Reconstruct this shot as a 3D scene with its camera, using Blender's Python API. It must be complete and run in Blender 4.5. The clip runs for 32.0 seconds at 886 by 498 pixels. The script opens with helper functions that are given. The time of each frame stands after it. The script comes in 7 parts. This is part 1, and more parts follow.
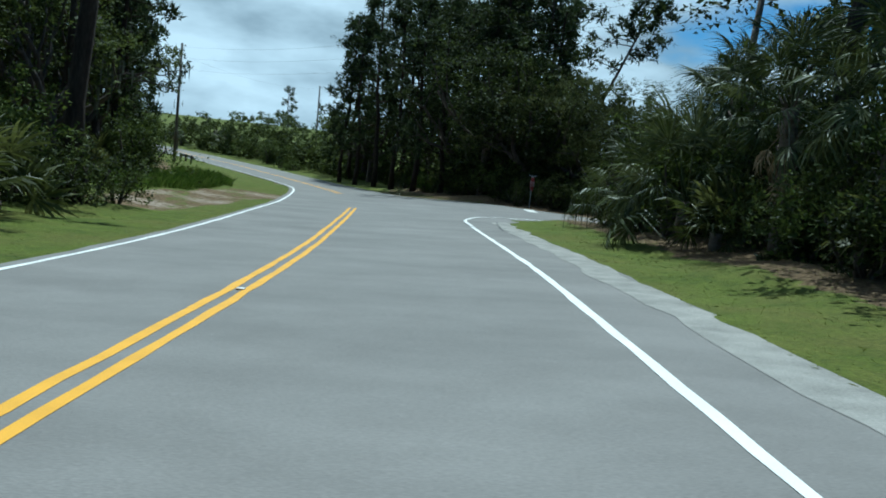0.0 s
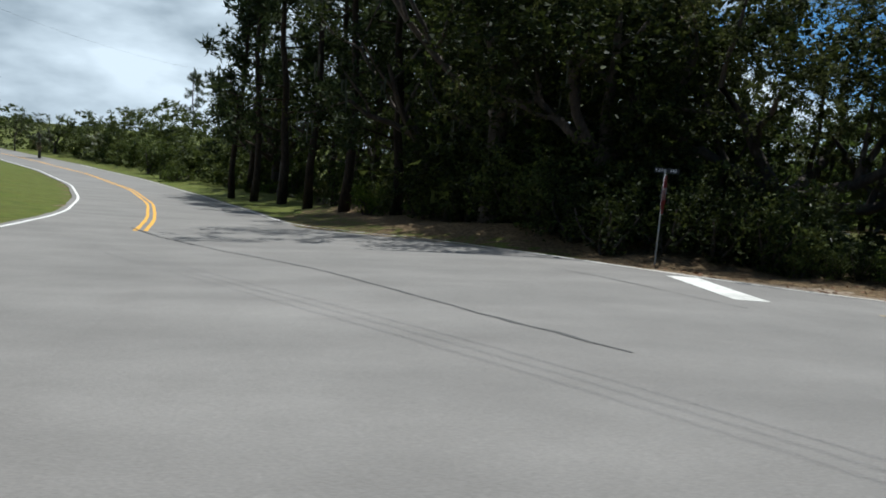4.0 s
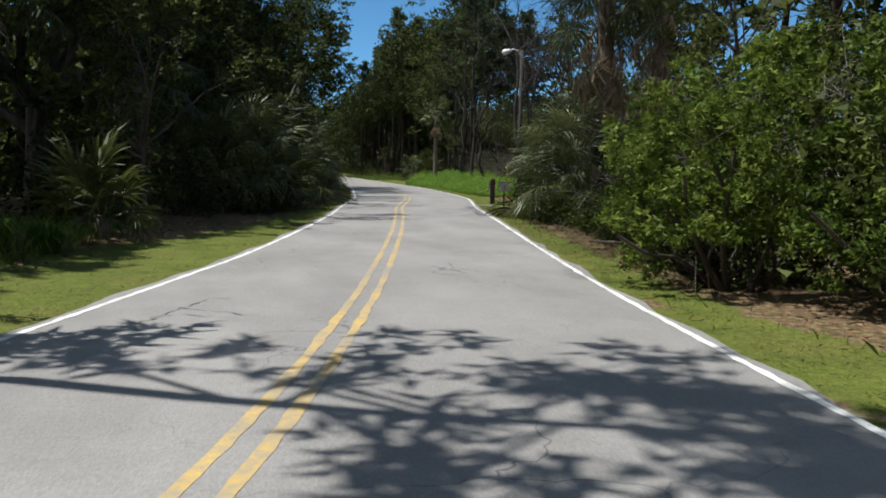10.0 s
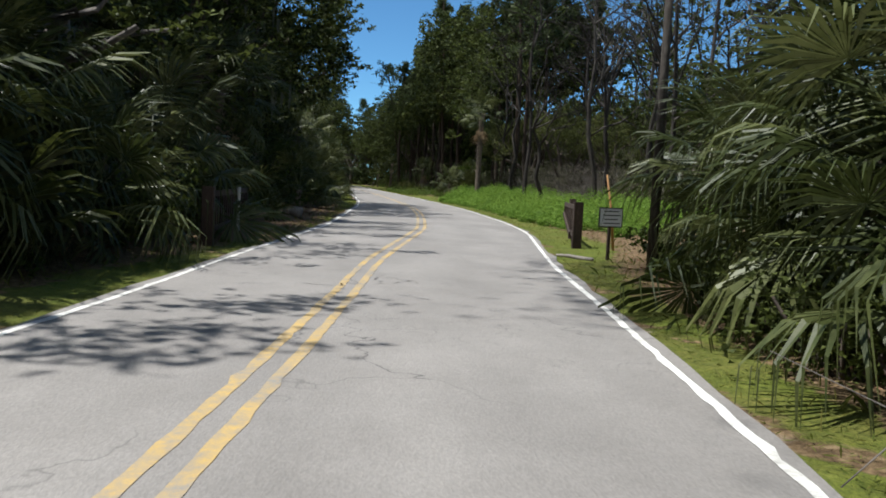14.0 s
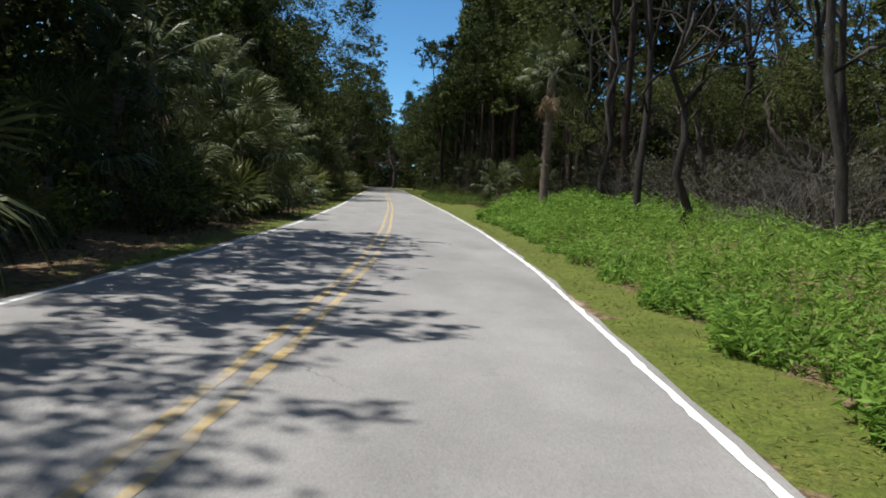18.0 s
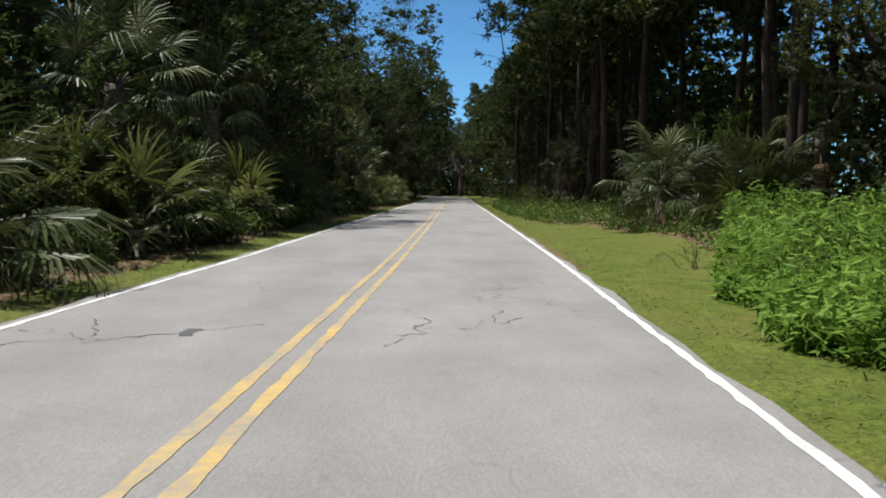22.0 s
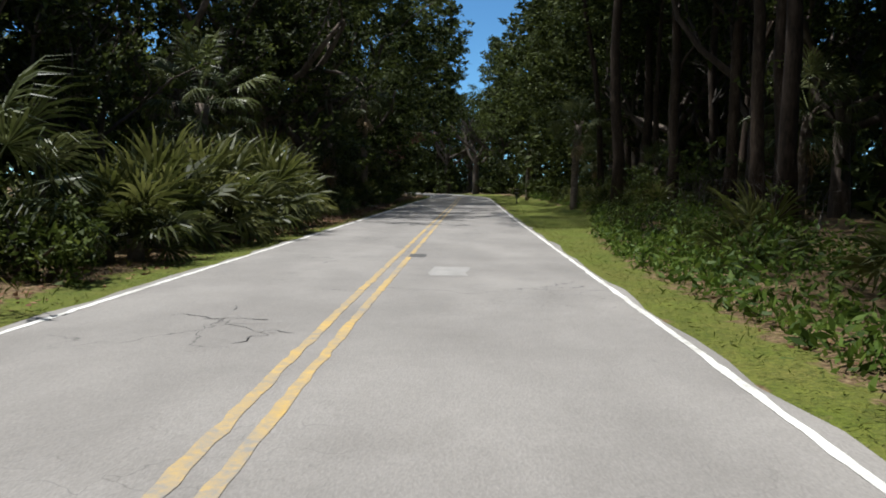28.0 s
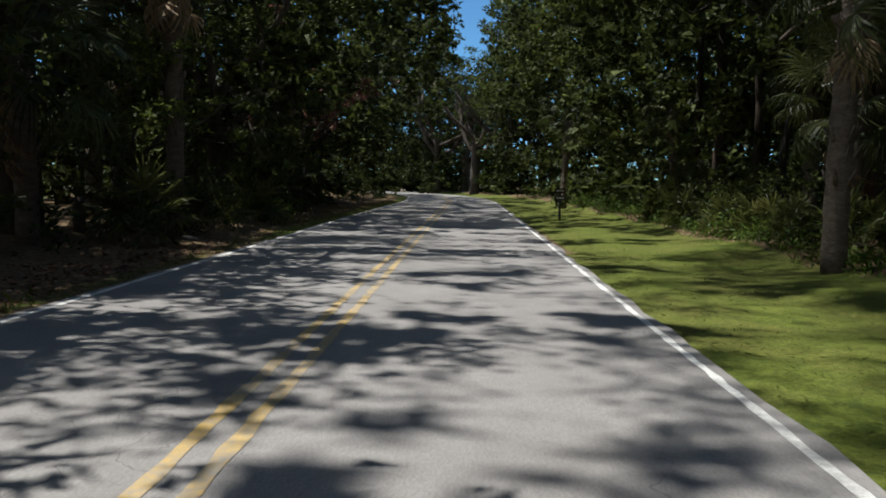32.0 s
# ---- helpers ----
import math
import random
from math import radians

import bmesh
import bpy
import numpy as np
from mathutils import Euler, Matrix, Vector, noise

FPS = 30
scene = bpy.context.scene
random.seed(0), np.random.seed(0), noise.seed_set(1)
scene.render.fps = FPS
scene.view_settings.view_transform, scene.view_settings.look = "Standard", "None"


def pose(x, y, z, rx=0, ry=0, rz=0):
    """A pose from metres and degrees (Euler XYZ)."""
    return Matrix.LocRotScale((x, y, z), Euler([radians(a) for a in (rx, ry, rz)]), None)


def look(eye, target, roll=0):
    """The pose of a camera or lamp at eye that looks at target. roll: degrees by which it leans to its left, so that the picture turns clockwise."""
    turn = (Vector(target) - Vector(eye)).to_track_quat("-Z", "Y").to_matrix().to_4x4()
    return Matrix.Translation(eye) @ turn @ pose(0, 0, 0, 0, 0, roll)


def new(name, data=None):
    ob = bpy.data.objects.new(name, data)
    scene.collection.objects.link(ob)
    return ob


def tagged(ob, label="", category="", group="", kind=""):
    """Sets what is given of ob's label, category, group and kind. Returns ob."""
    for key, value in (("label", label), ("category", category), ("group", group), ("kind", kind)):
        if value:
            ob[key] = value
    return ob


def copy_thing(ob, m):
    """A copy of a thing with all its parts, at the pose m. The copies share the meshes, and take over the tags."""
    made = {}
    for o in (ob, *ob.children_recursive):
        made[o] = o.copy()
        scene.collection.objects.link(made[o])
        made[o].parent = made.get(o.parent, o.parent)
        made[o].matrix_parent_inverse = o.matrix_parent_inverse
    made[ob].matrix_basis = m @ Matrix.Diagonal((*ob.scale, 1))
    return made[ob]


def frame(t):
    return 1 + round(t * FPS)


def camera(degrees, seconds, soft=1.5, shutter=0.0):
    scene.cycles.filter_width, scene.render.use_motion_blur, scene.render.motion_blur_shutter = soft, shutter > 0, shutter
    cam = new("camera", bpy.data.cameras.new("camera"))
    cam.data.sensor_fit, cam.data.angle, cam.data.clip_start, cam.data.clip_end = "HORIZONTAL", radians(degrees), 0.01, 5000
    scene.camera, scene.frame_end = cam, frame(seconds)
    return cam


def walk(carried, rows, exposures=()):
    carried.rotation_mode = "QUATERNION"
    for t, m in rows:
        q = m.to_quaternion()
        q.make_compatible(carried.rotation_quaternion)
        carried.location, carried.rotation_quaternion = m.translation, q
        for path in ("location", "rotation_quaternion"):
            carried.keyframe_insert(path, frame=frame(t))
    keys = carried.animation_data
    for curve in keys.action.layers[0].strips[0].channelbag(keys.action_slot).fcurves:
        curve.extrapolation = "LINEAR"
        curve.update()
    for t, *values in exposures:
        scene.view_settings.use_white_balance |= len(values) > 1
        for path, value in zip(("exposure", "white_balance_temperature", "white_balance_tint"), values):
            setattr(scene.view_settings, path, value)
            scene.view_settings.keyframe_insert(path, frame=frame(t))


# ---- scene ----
cam = camera(54.24, 32.0, 1.8)
# seconds, eye x y z, yaw, pitch, roll
ROWS = [
    (0.0, 0.00, 0.00, 3.89, 0.88, -7.16, -6.24),
    (0.5, 0.03, 5.51, 3.61, 2.13, -7.31, -6.24),
    (1.0, -0.08, 10.65, 3.35, 3.25, -7.35, -6.24),
    (1.5, -0.31, 15.64, 3.11, 4.41, -7.32, -5.95),
    (2.0, -0.66, 20.23, 2.87, 5.47, -7.31, -5.80),
    (2.5, -0.91, 24.32, 2.66, 6.34, -7.45, -5.75),
    (4.5, -0.24, 37.76, 2.16, -8.91, -5.58, -4.44),
    (5.0, 0.33, 38.98, 2.13, -16.75, -5.58, -3.76),
    (5.5, 1.32, 40.79, 2.08, -23.50, -6.03, -2.67),
    (6.0, 2.40, 42.18, 2.01, -29.82, -6.66, -1.69),
    (6.5, 3.43, 43.15, 1.95, -37.57, -6.70, -1.93),
    (7.0, 4.77, 44.08, 1.88, -46.04, -6.70, -1.98),
    (7.5, 6.25, 44.80, 1.81, -54.83, -6.58, -1.86),
    (8.0, 7.88, 45.25, 1.74, -66.14, -6.21, -2.18),
    (8.5, 9.65, 45.41, 1.69, -77.72, -5.75, -2.74),
    (9.0, 11.47, 45.23, 1.65, -89.11, -5.32, -2.03),
    (9.5, 13.17, 44.83, 1.62, -97.08, -5.36, -1.43),
    (10.0, 15.06, 44.31, 1.59, -101.10, -5.20, -0.99),
    (10.5, 17.08, 43.79, 1.55, -102.03, -5.17, -0.72),
    (11.0, 19.33, 43.24, 1.51, -102.08, -5.08, -0.85),
    (11.5, 21.79, 42.66, 1.47, -101.90, -4.92, -1.01),
    (12.0, 24.39, 42.10, 1.43, -101.28, -5.27, -1.17),
    (12.5, 27.08, 41.57, 1.41, -100.33, -4.68, -1.38),
    (13.0, 29.90, 41.09, 1.41, -99.29, -4.51, -1.65),
    (13.5, 32.47, 40.64, 1.41, -98.53, -4.42, -2.07),
    (14.0, 35.24, 40.16, 1.41, -98.02, -4.23, -2.83),
    (14.5, 37.92, 39.71, 1.41, -97.59, -4.28, -2.46),
    (16.5, 54.11, 36.40, 1.53, -95.82, -4.34, -3.76),
    (17.0, 58.34, 35.81, 1.53, -95.22, -4.50, -3.77),
    (17.5, 62.58, 35.28, 1.52, -94.66, -4.37, -3.50),
    (18.0, 66.76, 34.81, 1.52, -94.13, -4.20, -3.14),
    (18.5, 70.82, 34.42, 1.51, -93.56, -4.20, -2.70),
    (19.0, 74.87, 34.09, 1.48, -92.97, -4.55, -1.78),
    (19.5, 78.99, 33.81, 1.47, -92.28, -3.91, -1.57),
    (20.0, 83.19, 33.59, 1.46, -91.52, -4.24, -1.24),
    (20.5, 87.30, 33.44, 1.43, -90.76, -4.36, -1.07),
    (21.0, 91.51, 33.31, 1.39, -90.01, -4.48, -0.83),
    (21.5, 95.87, 33.21, 1.35, -89.63, -4.34, -0.80),
    (22.0, 100.44, 33.08, 1.35, -89.41, -3.85, -0.70),
    (22.5, 105.04, 32.95, 1.37, -89.12, -4.25, -0.90),
    (23.0, 109.49, 32.86, 1.38, -88.95, -4.21, -0.86),
    (23.5, 113.82, 32.80, 1.39, -88.72, -4.20, -0.80),
    (24.0, 118.17, 32.76, 1.40, -88.49, -4.04, -0.81),
    (24.5, 122.57, 32.73, 1.42, -88.24, -4.05, -0.86),
    (26.5, 143.70, 32.86, 1.46, -87.96, -3.81, -0.69),
    (27.0, 148.46, 32.84, 1.48, -88.17, -3.70, -0.57),
    (27.5, 153.06, 32.81, 1.48, -88.36, -4.10, -0.54),
    (28.0, 157.83, 32.76, 1.45, -88.52, -4.19, -0.64),
    (28.5, 162.65, 32.72, 1.44, -88.65, -4.05, -0.71),
    (29.0, 167.45, 32.70, 1.44, -88.68, -4.16, -0.79),
    (29.5, 172.07, 32.66, 1.44, -88.60, -3.94, -0.85),
    (30.0, 176.56, 32.64, 1.44, -88.48, -3.92, -0.95),
    (30.5, 181.18, 32.64, 1.44, -88.45, -3.98, -1.12),
    (31.0, 185.93, 32.60, 1.46, -88.49, -3.84, -1.08),
    (31.5, 190.61, 32.54, 1.47, -88.54, -4.22, -1.02),
    (32.0, 195.15, 32.48, 1.46, -88.71, -4.39, -1.01),
]
# seconds, stops, kelvin, tint
EXPOSURES = [(0, 0.06, 5050, -10), (2, 0.06, 5050, -10), (2.8, 0.12, 5650, 0), (6, 0.26, 5900, 6), (9, 0.48, 5950, 6), (12, 0.66, 6000, 8), (32, 0.66, 6000, 8)]
walk(cam, [(t, pose(x, y, z, 90 + pitch, roll, yaw)) for t, x, y, z, yaw, pitch, roll in ROWS], EXPOSURES)

# ---- world and sun ----
SUN_AZ, SUN_EL = 14.0, 69.0          # degrees from +y towards +x, and up
world = bpy.data.worlds.new("world")
scene.world = world
world.use_nodes = True
wn, wl = world.node_tree.nodes, world.node_tree.links
wn.clear()
sky = wn.new("ShaderNodeTexSky")
sky.sky_type = "NISHITA"
sky.sun_disc = False
sky.sun_elevation, sky.sun_rotation = radians(SUN_EL), radians(SUN_AZ)
sky.altitude = 2600.0
sky.air_density, sky.dust_density, sky.ozone_density = 0.85, 0.0, 2.2
wco = wn.new("ShaderNodeTexCoord")
wmap = wn.new("ShaderNodeMapping")
wmap.inputs["Scale"].default_value = (1.0, 1.0, 2.6)
wl.new(wco.outputs["Generated"], wmap.inputs["Vector"])
wnoise = wn.new("ShaderNodeTexNoise")
wnoise.inputs["Scale"].default_value, wnoise.inputs["Detail"].default_value, wnoise.inputs["Roughness"].default_value = 3.2, 7.0, 0.58
wl.new(wmap.outputs["Vector"], wnoise.inputs["Vector"])
# broken cloud over the north and west, clear to the east
wdot = wn.new("ShaderNodeVectorMath")
wdot.operation = "DOT_PRODUCT"
wdot.inputs[1].default_value = (-0.75, 0.66, 0.0)
wl.new(wco.outputs["Generated"], wdot.inputs[0])
wadd = wn.new("ShaderNodeMath")
wadd.operation = "MULTIPLY_ADD"
wadd.inputs[1].default_value, wadd.inputs[2].default_value = 0.62, -0.12
wl.new(wdot.outputs["Value"], wadd.inputs[0])
wsum = wn.new("ShaderNodeMath")
wsum.operation = "ADD"
wl.new(wnoise.outputs["Fac"], wsum.inputs[0])
wl.new(wadd.outputs["Value"], wsum.inputs[1])
wramp = wn.new("ShaderNodeValToRGB")
wramp.color_ramp.elements[0].position, wramp.color_ramp.elements[1].position = 0.50, 0.66
wl.new(wsum.outputs["Value"], wramp.inputs["Fac"])
wshade = wn.new("ShaderNodeTexNoise")
wshade.inputs["Scale"].default_value, wshade.inputs["Detail"].default_value = 6.0, 5.0
wl.new(wmap.outputs["Vector"], wshade.inputs["Vector"])
wcol = wn.new("ShaderNodeValToRGB")
wcol.color_ramp.elements[0].position, wcol.color_ramp.elements[0].color = 0.36, (4.7, 5.4, 6.0, 1)
wcol.color_ramp.elements[1].position, wcol.color_ramp.elements[1].color = 0.64, (10.6, 11.4, 12.0, 1)
wl.new(wshade.outputs["Fac"], wcol.inputs["Fac"])
wmix = wn.new("ShaderNodeMix")
wmix.data_type = "RGBA"
wl.new(wramp.outputs["Color"], wmix.inputs["Factor"])
whue = wn.new("ShaderNodeMix")
whue.data_type, whue.blend_type = "RGBA", "MULTIPLY"
whue.inputs["Factor"].default_value = 1.0
whue.inputs["B"].default_value = (0.77, 1.13, 1.21, 1)
wl.new(sky.outputs["Color"], whue.inputs["A"])
wl.new(whue.outputs["Result"], wmix.inputs["A"])
wl.new(wcol.outputs["Color"], wmix.inputs["B"])
wbg = wn.new("ShaderNodeBackground")
wbg.inputs["Strength"].default_value = 0.068
wout = wn.new("ShaderNodeOutputWorld")
wl.new(wmix.outputs["Result"], wbg.inputs["Color"])
wl.new(wbg.outputs["Background"], wout.inputs["Surface"])
sun_data = bpy.data.lights.new("sun", "SUN")
sun_data.energy, sun_data.angle, sun_data.color = 5.0, radians(0.55), (1.0, 0.95, 0.87)
sun = new("sun", sun_data)
sa, se = radians(SUN_AZ), radians(SUN_EL)
sun.matrix_world = look((0, 0, 60), (-60 * math.sin(sa) * math.cos(se), -60 * math.cos(sa) * math.cos(se), 60 - 60 * math.sin(se)))

# ---- materials ----


def material(name, stops, scale, rough=0.8, bump=0.3, bump_scale=None, island=0.0, translucent=0.0, detail=6.0, dist=0.02, metal=0.0, spec=0.5, coord="Object", obrand=0.0, stretch=(1, 1, 1)):
    """A surface whose colour runs through stops by two noises, with fine relief. island, obrand: how much pieces and things differ."""
    m = bpy.data.materials.new(name)
    m.use_nodes = True
    n, l = m.node_tree.nodes, m.node_tree.links
    p = n["Principled BSDF"]
    co = n.new("ShaderNodeTexCoord")
    mp = n.new("ShaderNodeMapping")
    mp.inputs["Scale"].default_value = stretch
    l.new(co.outputs[coord], mp.inputs["Vector"])
    big = n.new("ShaderNodeTexNoise")
    big.inputs["Scale"].default_value, big.inputs["Detail"].default_value = scale, detail
    l.new(mp.outputs["Vector"], big.inputs["Vector"])
    fine = n.new("ShaderNodeTexNoise")
    fine.inputs["Scale"].default_value, fine.inputs["Detail"].default_value = bump_scale or scale * 12, 4.0
    l.new(mp.outputs["Vector"], fine.inputs["Vector"])
    mixf = n.new("ShaderNodeMath")
    mixf.operation = "MULTIPLY_ADD"
    mixf.inputs[1].default_value, mixf.inputs[2].default_value = 0.45, 0.0
    l.new(fine.outputs["Fac"], mixf.inputs[0])
    s = n.new("ShaderNodeMath")
    s.operation = "MULTIPLY_ADD"
    s.inputs[1].default_value = 0.55
    l.new(big.outputs["Fac"], s.inputs[0])
    l.new(mixf.outputs["Value"], s.inputs[2])
    last = s
    if island or obrand:
        geo = n.new("ShaderNodeNewGeometry")
        inf = n.new("ShaderNodeObjectInfo")
        for source, amount in ((geo.outputs["Random Per Island"], island), (inf.outputs["Random"], obrand)):
            if amount:
                a = n.new("ShaderNodeMath")
                a.operation = "MULTIPLY_ADD"
                a.inputs[1].default_value = amount
                l.new(source, a.inputs[0])
                b = n.new("ShaderNodeMath")
                b.operation = "SUBTRACT"
                b.inputs[1].default_value = amount / 2
                l.new(last.outputs["Value"], b.inputs[0])
                l.new(b.outputs["Value"], a.inputs[2])
                last = a
    r = n.new("ShaderNodeValToRGB")
    while len(r.color_ramp.elements) < len(stops):
        r.color_ramp.elements.new(0.5)
    for e, (pos, c) in zip(r.color_ramp.elements, stops):
        e.position, e.color = pos, (*c, 1)
    l.new(last.outputs["Value"], r.inputs["Fac"])
    l.new(r.outputs["Color"], p.inputs["Base Color"])
    p.inputs["Roughness"].default_value, p.inputs["Metallic"].default_value = rough, metal
    p.inputs["Specular IOR Level"].default_value = spec
    if bump:
        b = n.new("ShaderNodeBump")
        b.inputs["Strength"].default_value, b.inputs["Distance"].default_value = bump, dist
        l.new(fine.outputs["Fac"], b.inputs["Height"])
        l.new(b.outputs["Normal"], p.inputs["Normal"])
    if translucent:
        tr = n.new("ShaderNodeBsdfTranslucent")
        l.new(r.outputs["Color"], tr.inputs["Color"])
        mx = n.new("ShaderNodeMixShader")
        mx.inputs["Fac"].default_value = translucent
        l.new(p.outputs["BSDF"], mx.inputs[1])
        l.new(tr.outputs["BSDF"], mx.inputs[2])
        l.new(mx.outputs["Shader"], n["Material Output"].inputs["Surface"])
    return m


def leaf_mat(name, dark, mid, light, rough=0.6, tr=0.3, ob=0.25, spec=0.2):
    return material(name, [(0.25, dark), (0.5, mid), (0.75, light)], 0.6, rough, 0, island=0.45, translucent=tr, obrand=ob, spec=spec)


M_OAK = leaf_mat("oak_leaf", (0.014, 0.019, 0.005), (0.045, 0.058, 0.013), (0.112, 0.132, 0.032), 0.6, 0.33, 0.35, 0.12)
M_SHRUB = leaf_mat("shrub_leaf", (0.020, 0.030, 0.007), (0.054, 0.074, 0.013), (0.125, 0.150, 0.030), 0.6, 0.32, 0.3, 0.12)
# lit copy of the oak leaf: sunlit glow put into a brighter colour
M_LIT_OAK = leaf_mat("lit_oak_leaf", (0.032, 0.038, 0.011), (0.075, 0.085, 0.024), (0.145, 0.15, 0.05), 0.62, 0.5, 0.25, 0.1)
M_BRIGHT = leaf_mat("bright_leaf", (0.032, 0.052, 0.008), (0.080, 0.118, 0.015), (0.165, 0.20, 0.032), 0.6, 0.35, 0.25, 0.12)
M_PINE = leaf_mat("pine_needle", (0.014, 0.022, 0.008), (0.036, 0.050, 0.017), (0.080, 0.098, 0.036), 0.6, 0.3, 0.25, 0.12)
M_PALM = leaf_mat("palm_leaf", (0.018, 0.026, 0.007), (0.046, 0.058, 0.015), (0.130, 0.140, 0.050), 0.46, 0.22, 0.3, 0.26)
M_PALMETTO = leaf_mat("palmetto_leaf", (0.022, 0.030, 0.007), (0.058, 0.066, 0.015), (0.150, 0.150, 0.045), 0.46, 0.42, 0.3, 0.24)
M_DEADPALM = leaf_mat("dead_frond", (0.14, 0.09, 0.05), (0.26, 0.18, 0.10), (0.42, 0.33, 0.22), 0.7, 0.2)
M_YUCCA = leaf_mat("yucca_leaf", (0.018, 0.030, 0.008), (0.038, 0.056, 0.014), (0.080, 0.104, 0.030), 0.5, 0.2, 0.25, 0.2)
M_WEED = leaf_mat("weed_leaf", (0.042, 0.082, 0.011), (0.089, 0.164, 0.019), (0.185, 0.285, 0.046), 0.6, 0.42, 0.25, 0.1)
M_LOWWEED = leaf_mat("low_weed_leaf", (0.03, 0.055, 0.008), (0.075, 0.12, 0.015), (0.145, 0.19, 0.034), 0.6, 0.38)
M_GRASS = leaf_mat("grass_blade", (0.052, 0.072, 0.010), (0.092, 0.112, 0.016), (0.165, 0.160, 0.040), 0.7, 0.4)
M_MARSH = leaf_mat("marsh_grass", (0.036, 0.042, 0.007), (0.060, 0.062, 0.010), (0.090, 0.082, 0.018), 0.7, 0.3)
M_MARSHTREE = leaf_mat("marsh_tree_leaf", (0.028, 0.042, 0.010), (0.078, 0.105, 0.022), (0.150, 0.185, 0.045), 0.62, 0.52, 0.3, 0.1)
M_RED = leaf_mat("red_leaf", (0.10, 0.04, 0.03), (0.18, 0.08, 0.06), (0.28, 0.16, 0.12), 0.5, 0.3)
M_LITTER = leaf_mat("leaf_litter", (0.07, 0.030, 0.016), (0.16, 0.078, 0.040), (0.29, 0.17, 0.10), 0.8, 0.1)
M_BARK = material("bark", [(0.3, (0.030, 0.022, 0.017)), (0.55, (0.075, 0.055, 0.042)), (0.75, (0.15, 0.12, 0.095))], 3.0, 0.9, 0.8, 14, obrand=0.15, stretch=(1, 1, 0.35))
M_PINEBARK = material("pine_bark", [(0.3, (0.017, 0.012, 0.009)), (0.55, (0.046, 0.032, 0.023)), (0.75, (0.095, 0.068, 0.050))], 4.0, 0.95, 0.9, 16, obrand=0.15, spec=0.2, stretch=(1, 1, 0.3))
M_GREYWOOD = material("dead_wood", [(0.3, (0.11, 0.095, 0.08)), (0.55, (0.24, 0.21, 0.185)), (0.75, (0.42, 0.39, 0.35))], 3.0, 0.85, 0.5, 20, obrand=0.2, stretch=(1, 1, 0.3))
M_DEADTREE = material("dead_bark", [(0.3, (0.018, 0.015, 0.013)), (0.55, (0.043, 0.037, 0.032)), (0.75, (0.098, 0.086, 0.076))], 3.0, 0.95, 0.5, 20, obrand=0.2, spec=0.2, stretch=(1, 1, 0.3))
M_TWIG = material("grey_twigs", [(0.3, (0.055, 0.046, 0.040)), (0.55, (0.13, 0.112, 0.097)), (0.75, (0.25, 0.225, 0.20))], 3.0, 0.9, 0.4, 20, obrand=0.25, stretch=(1, 1, 0.3))
M_BOOTS = material("palm_trunk", [(0.3, (0.06, 0.045, 0.033)), (0.55, (0.14, 0.105, 0.08)), (0.75, (0.25, 0.20, 0.15))], 5.0, 0.9, 1.0, 18, stretch=(1, 1, 2.5))
M_GREYLEAF = leaf_mat("grey_olive_leaf", (0.034, 0.034, 0.020), (0.072, 0.070, 0.042), (0.135, 0.128, 0.085), 0.75, 0.35, 0.3, 0.08)
M_MOSS = leaf_mat("hanging_moss", (0.04, 0.043, 0.03), (0.075, 0.08, 0.055), (0.12, 0.12, 0.09), 0.8, 0.2)


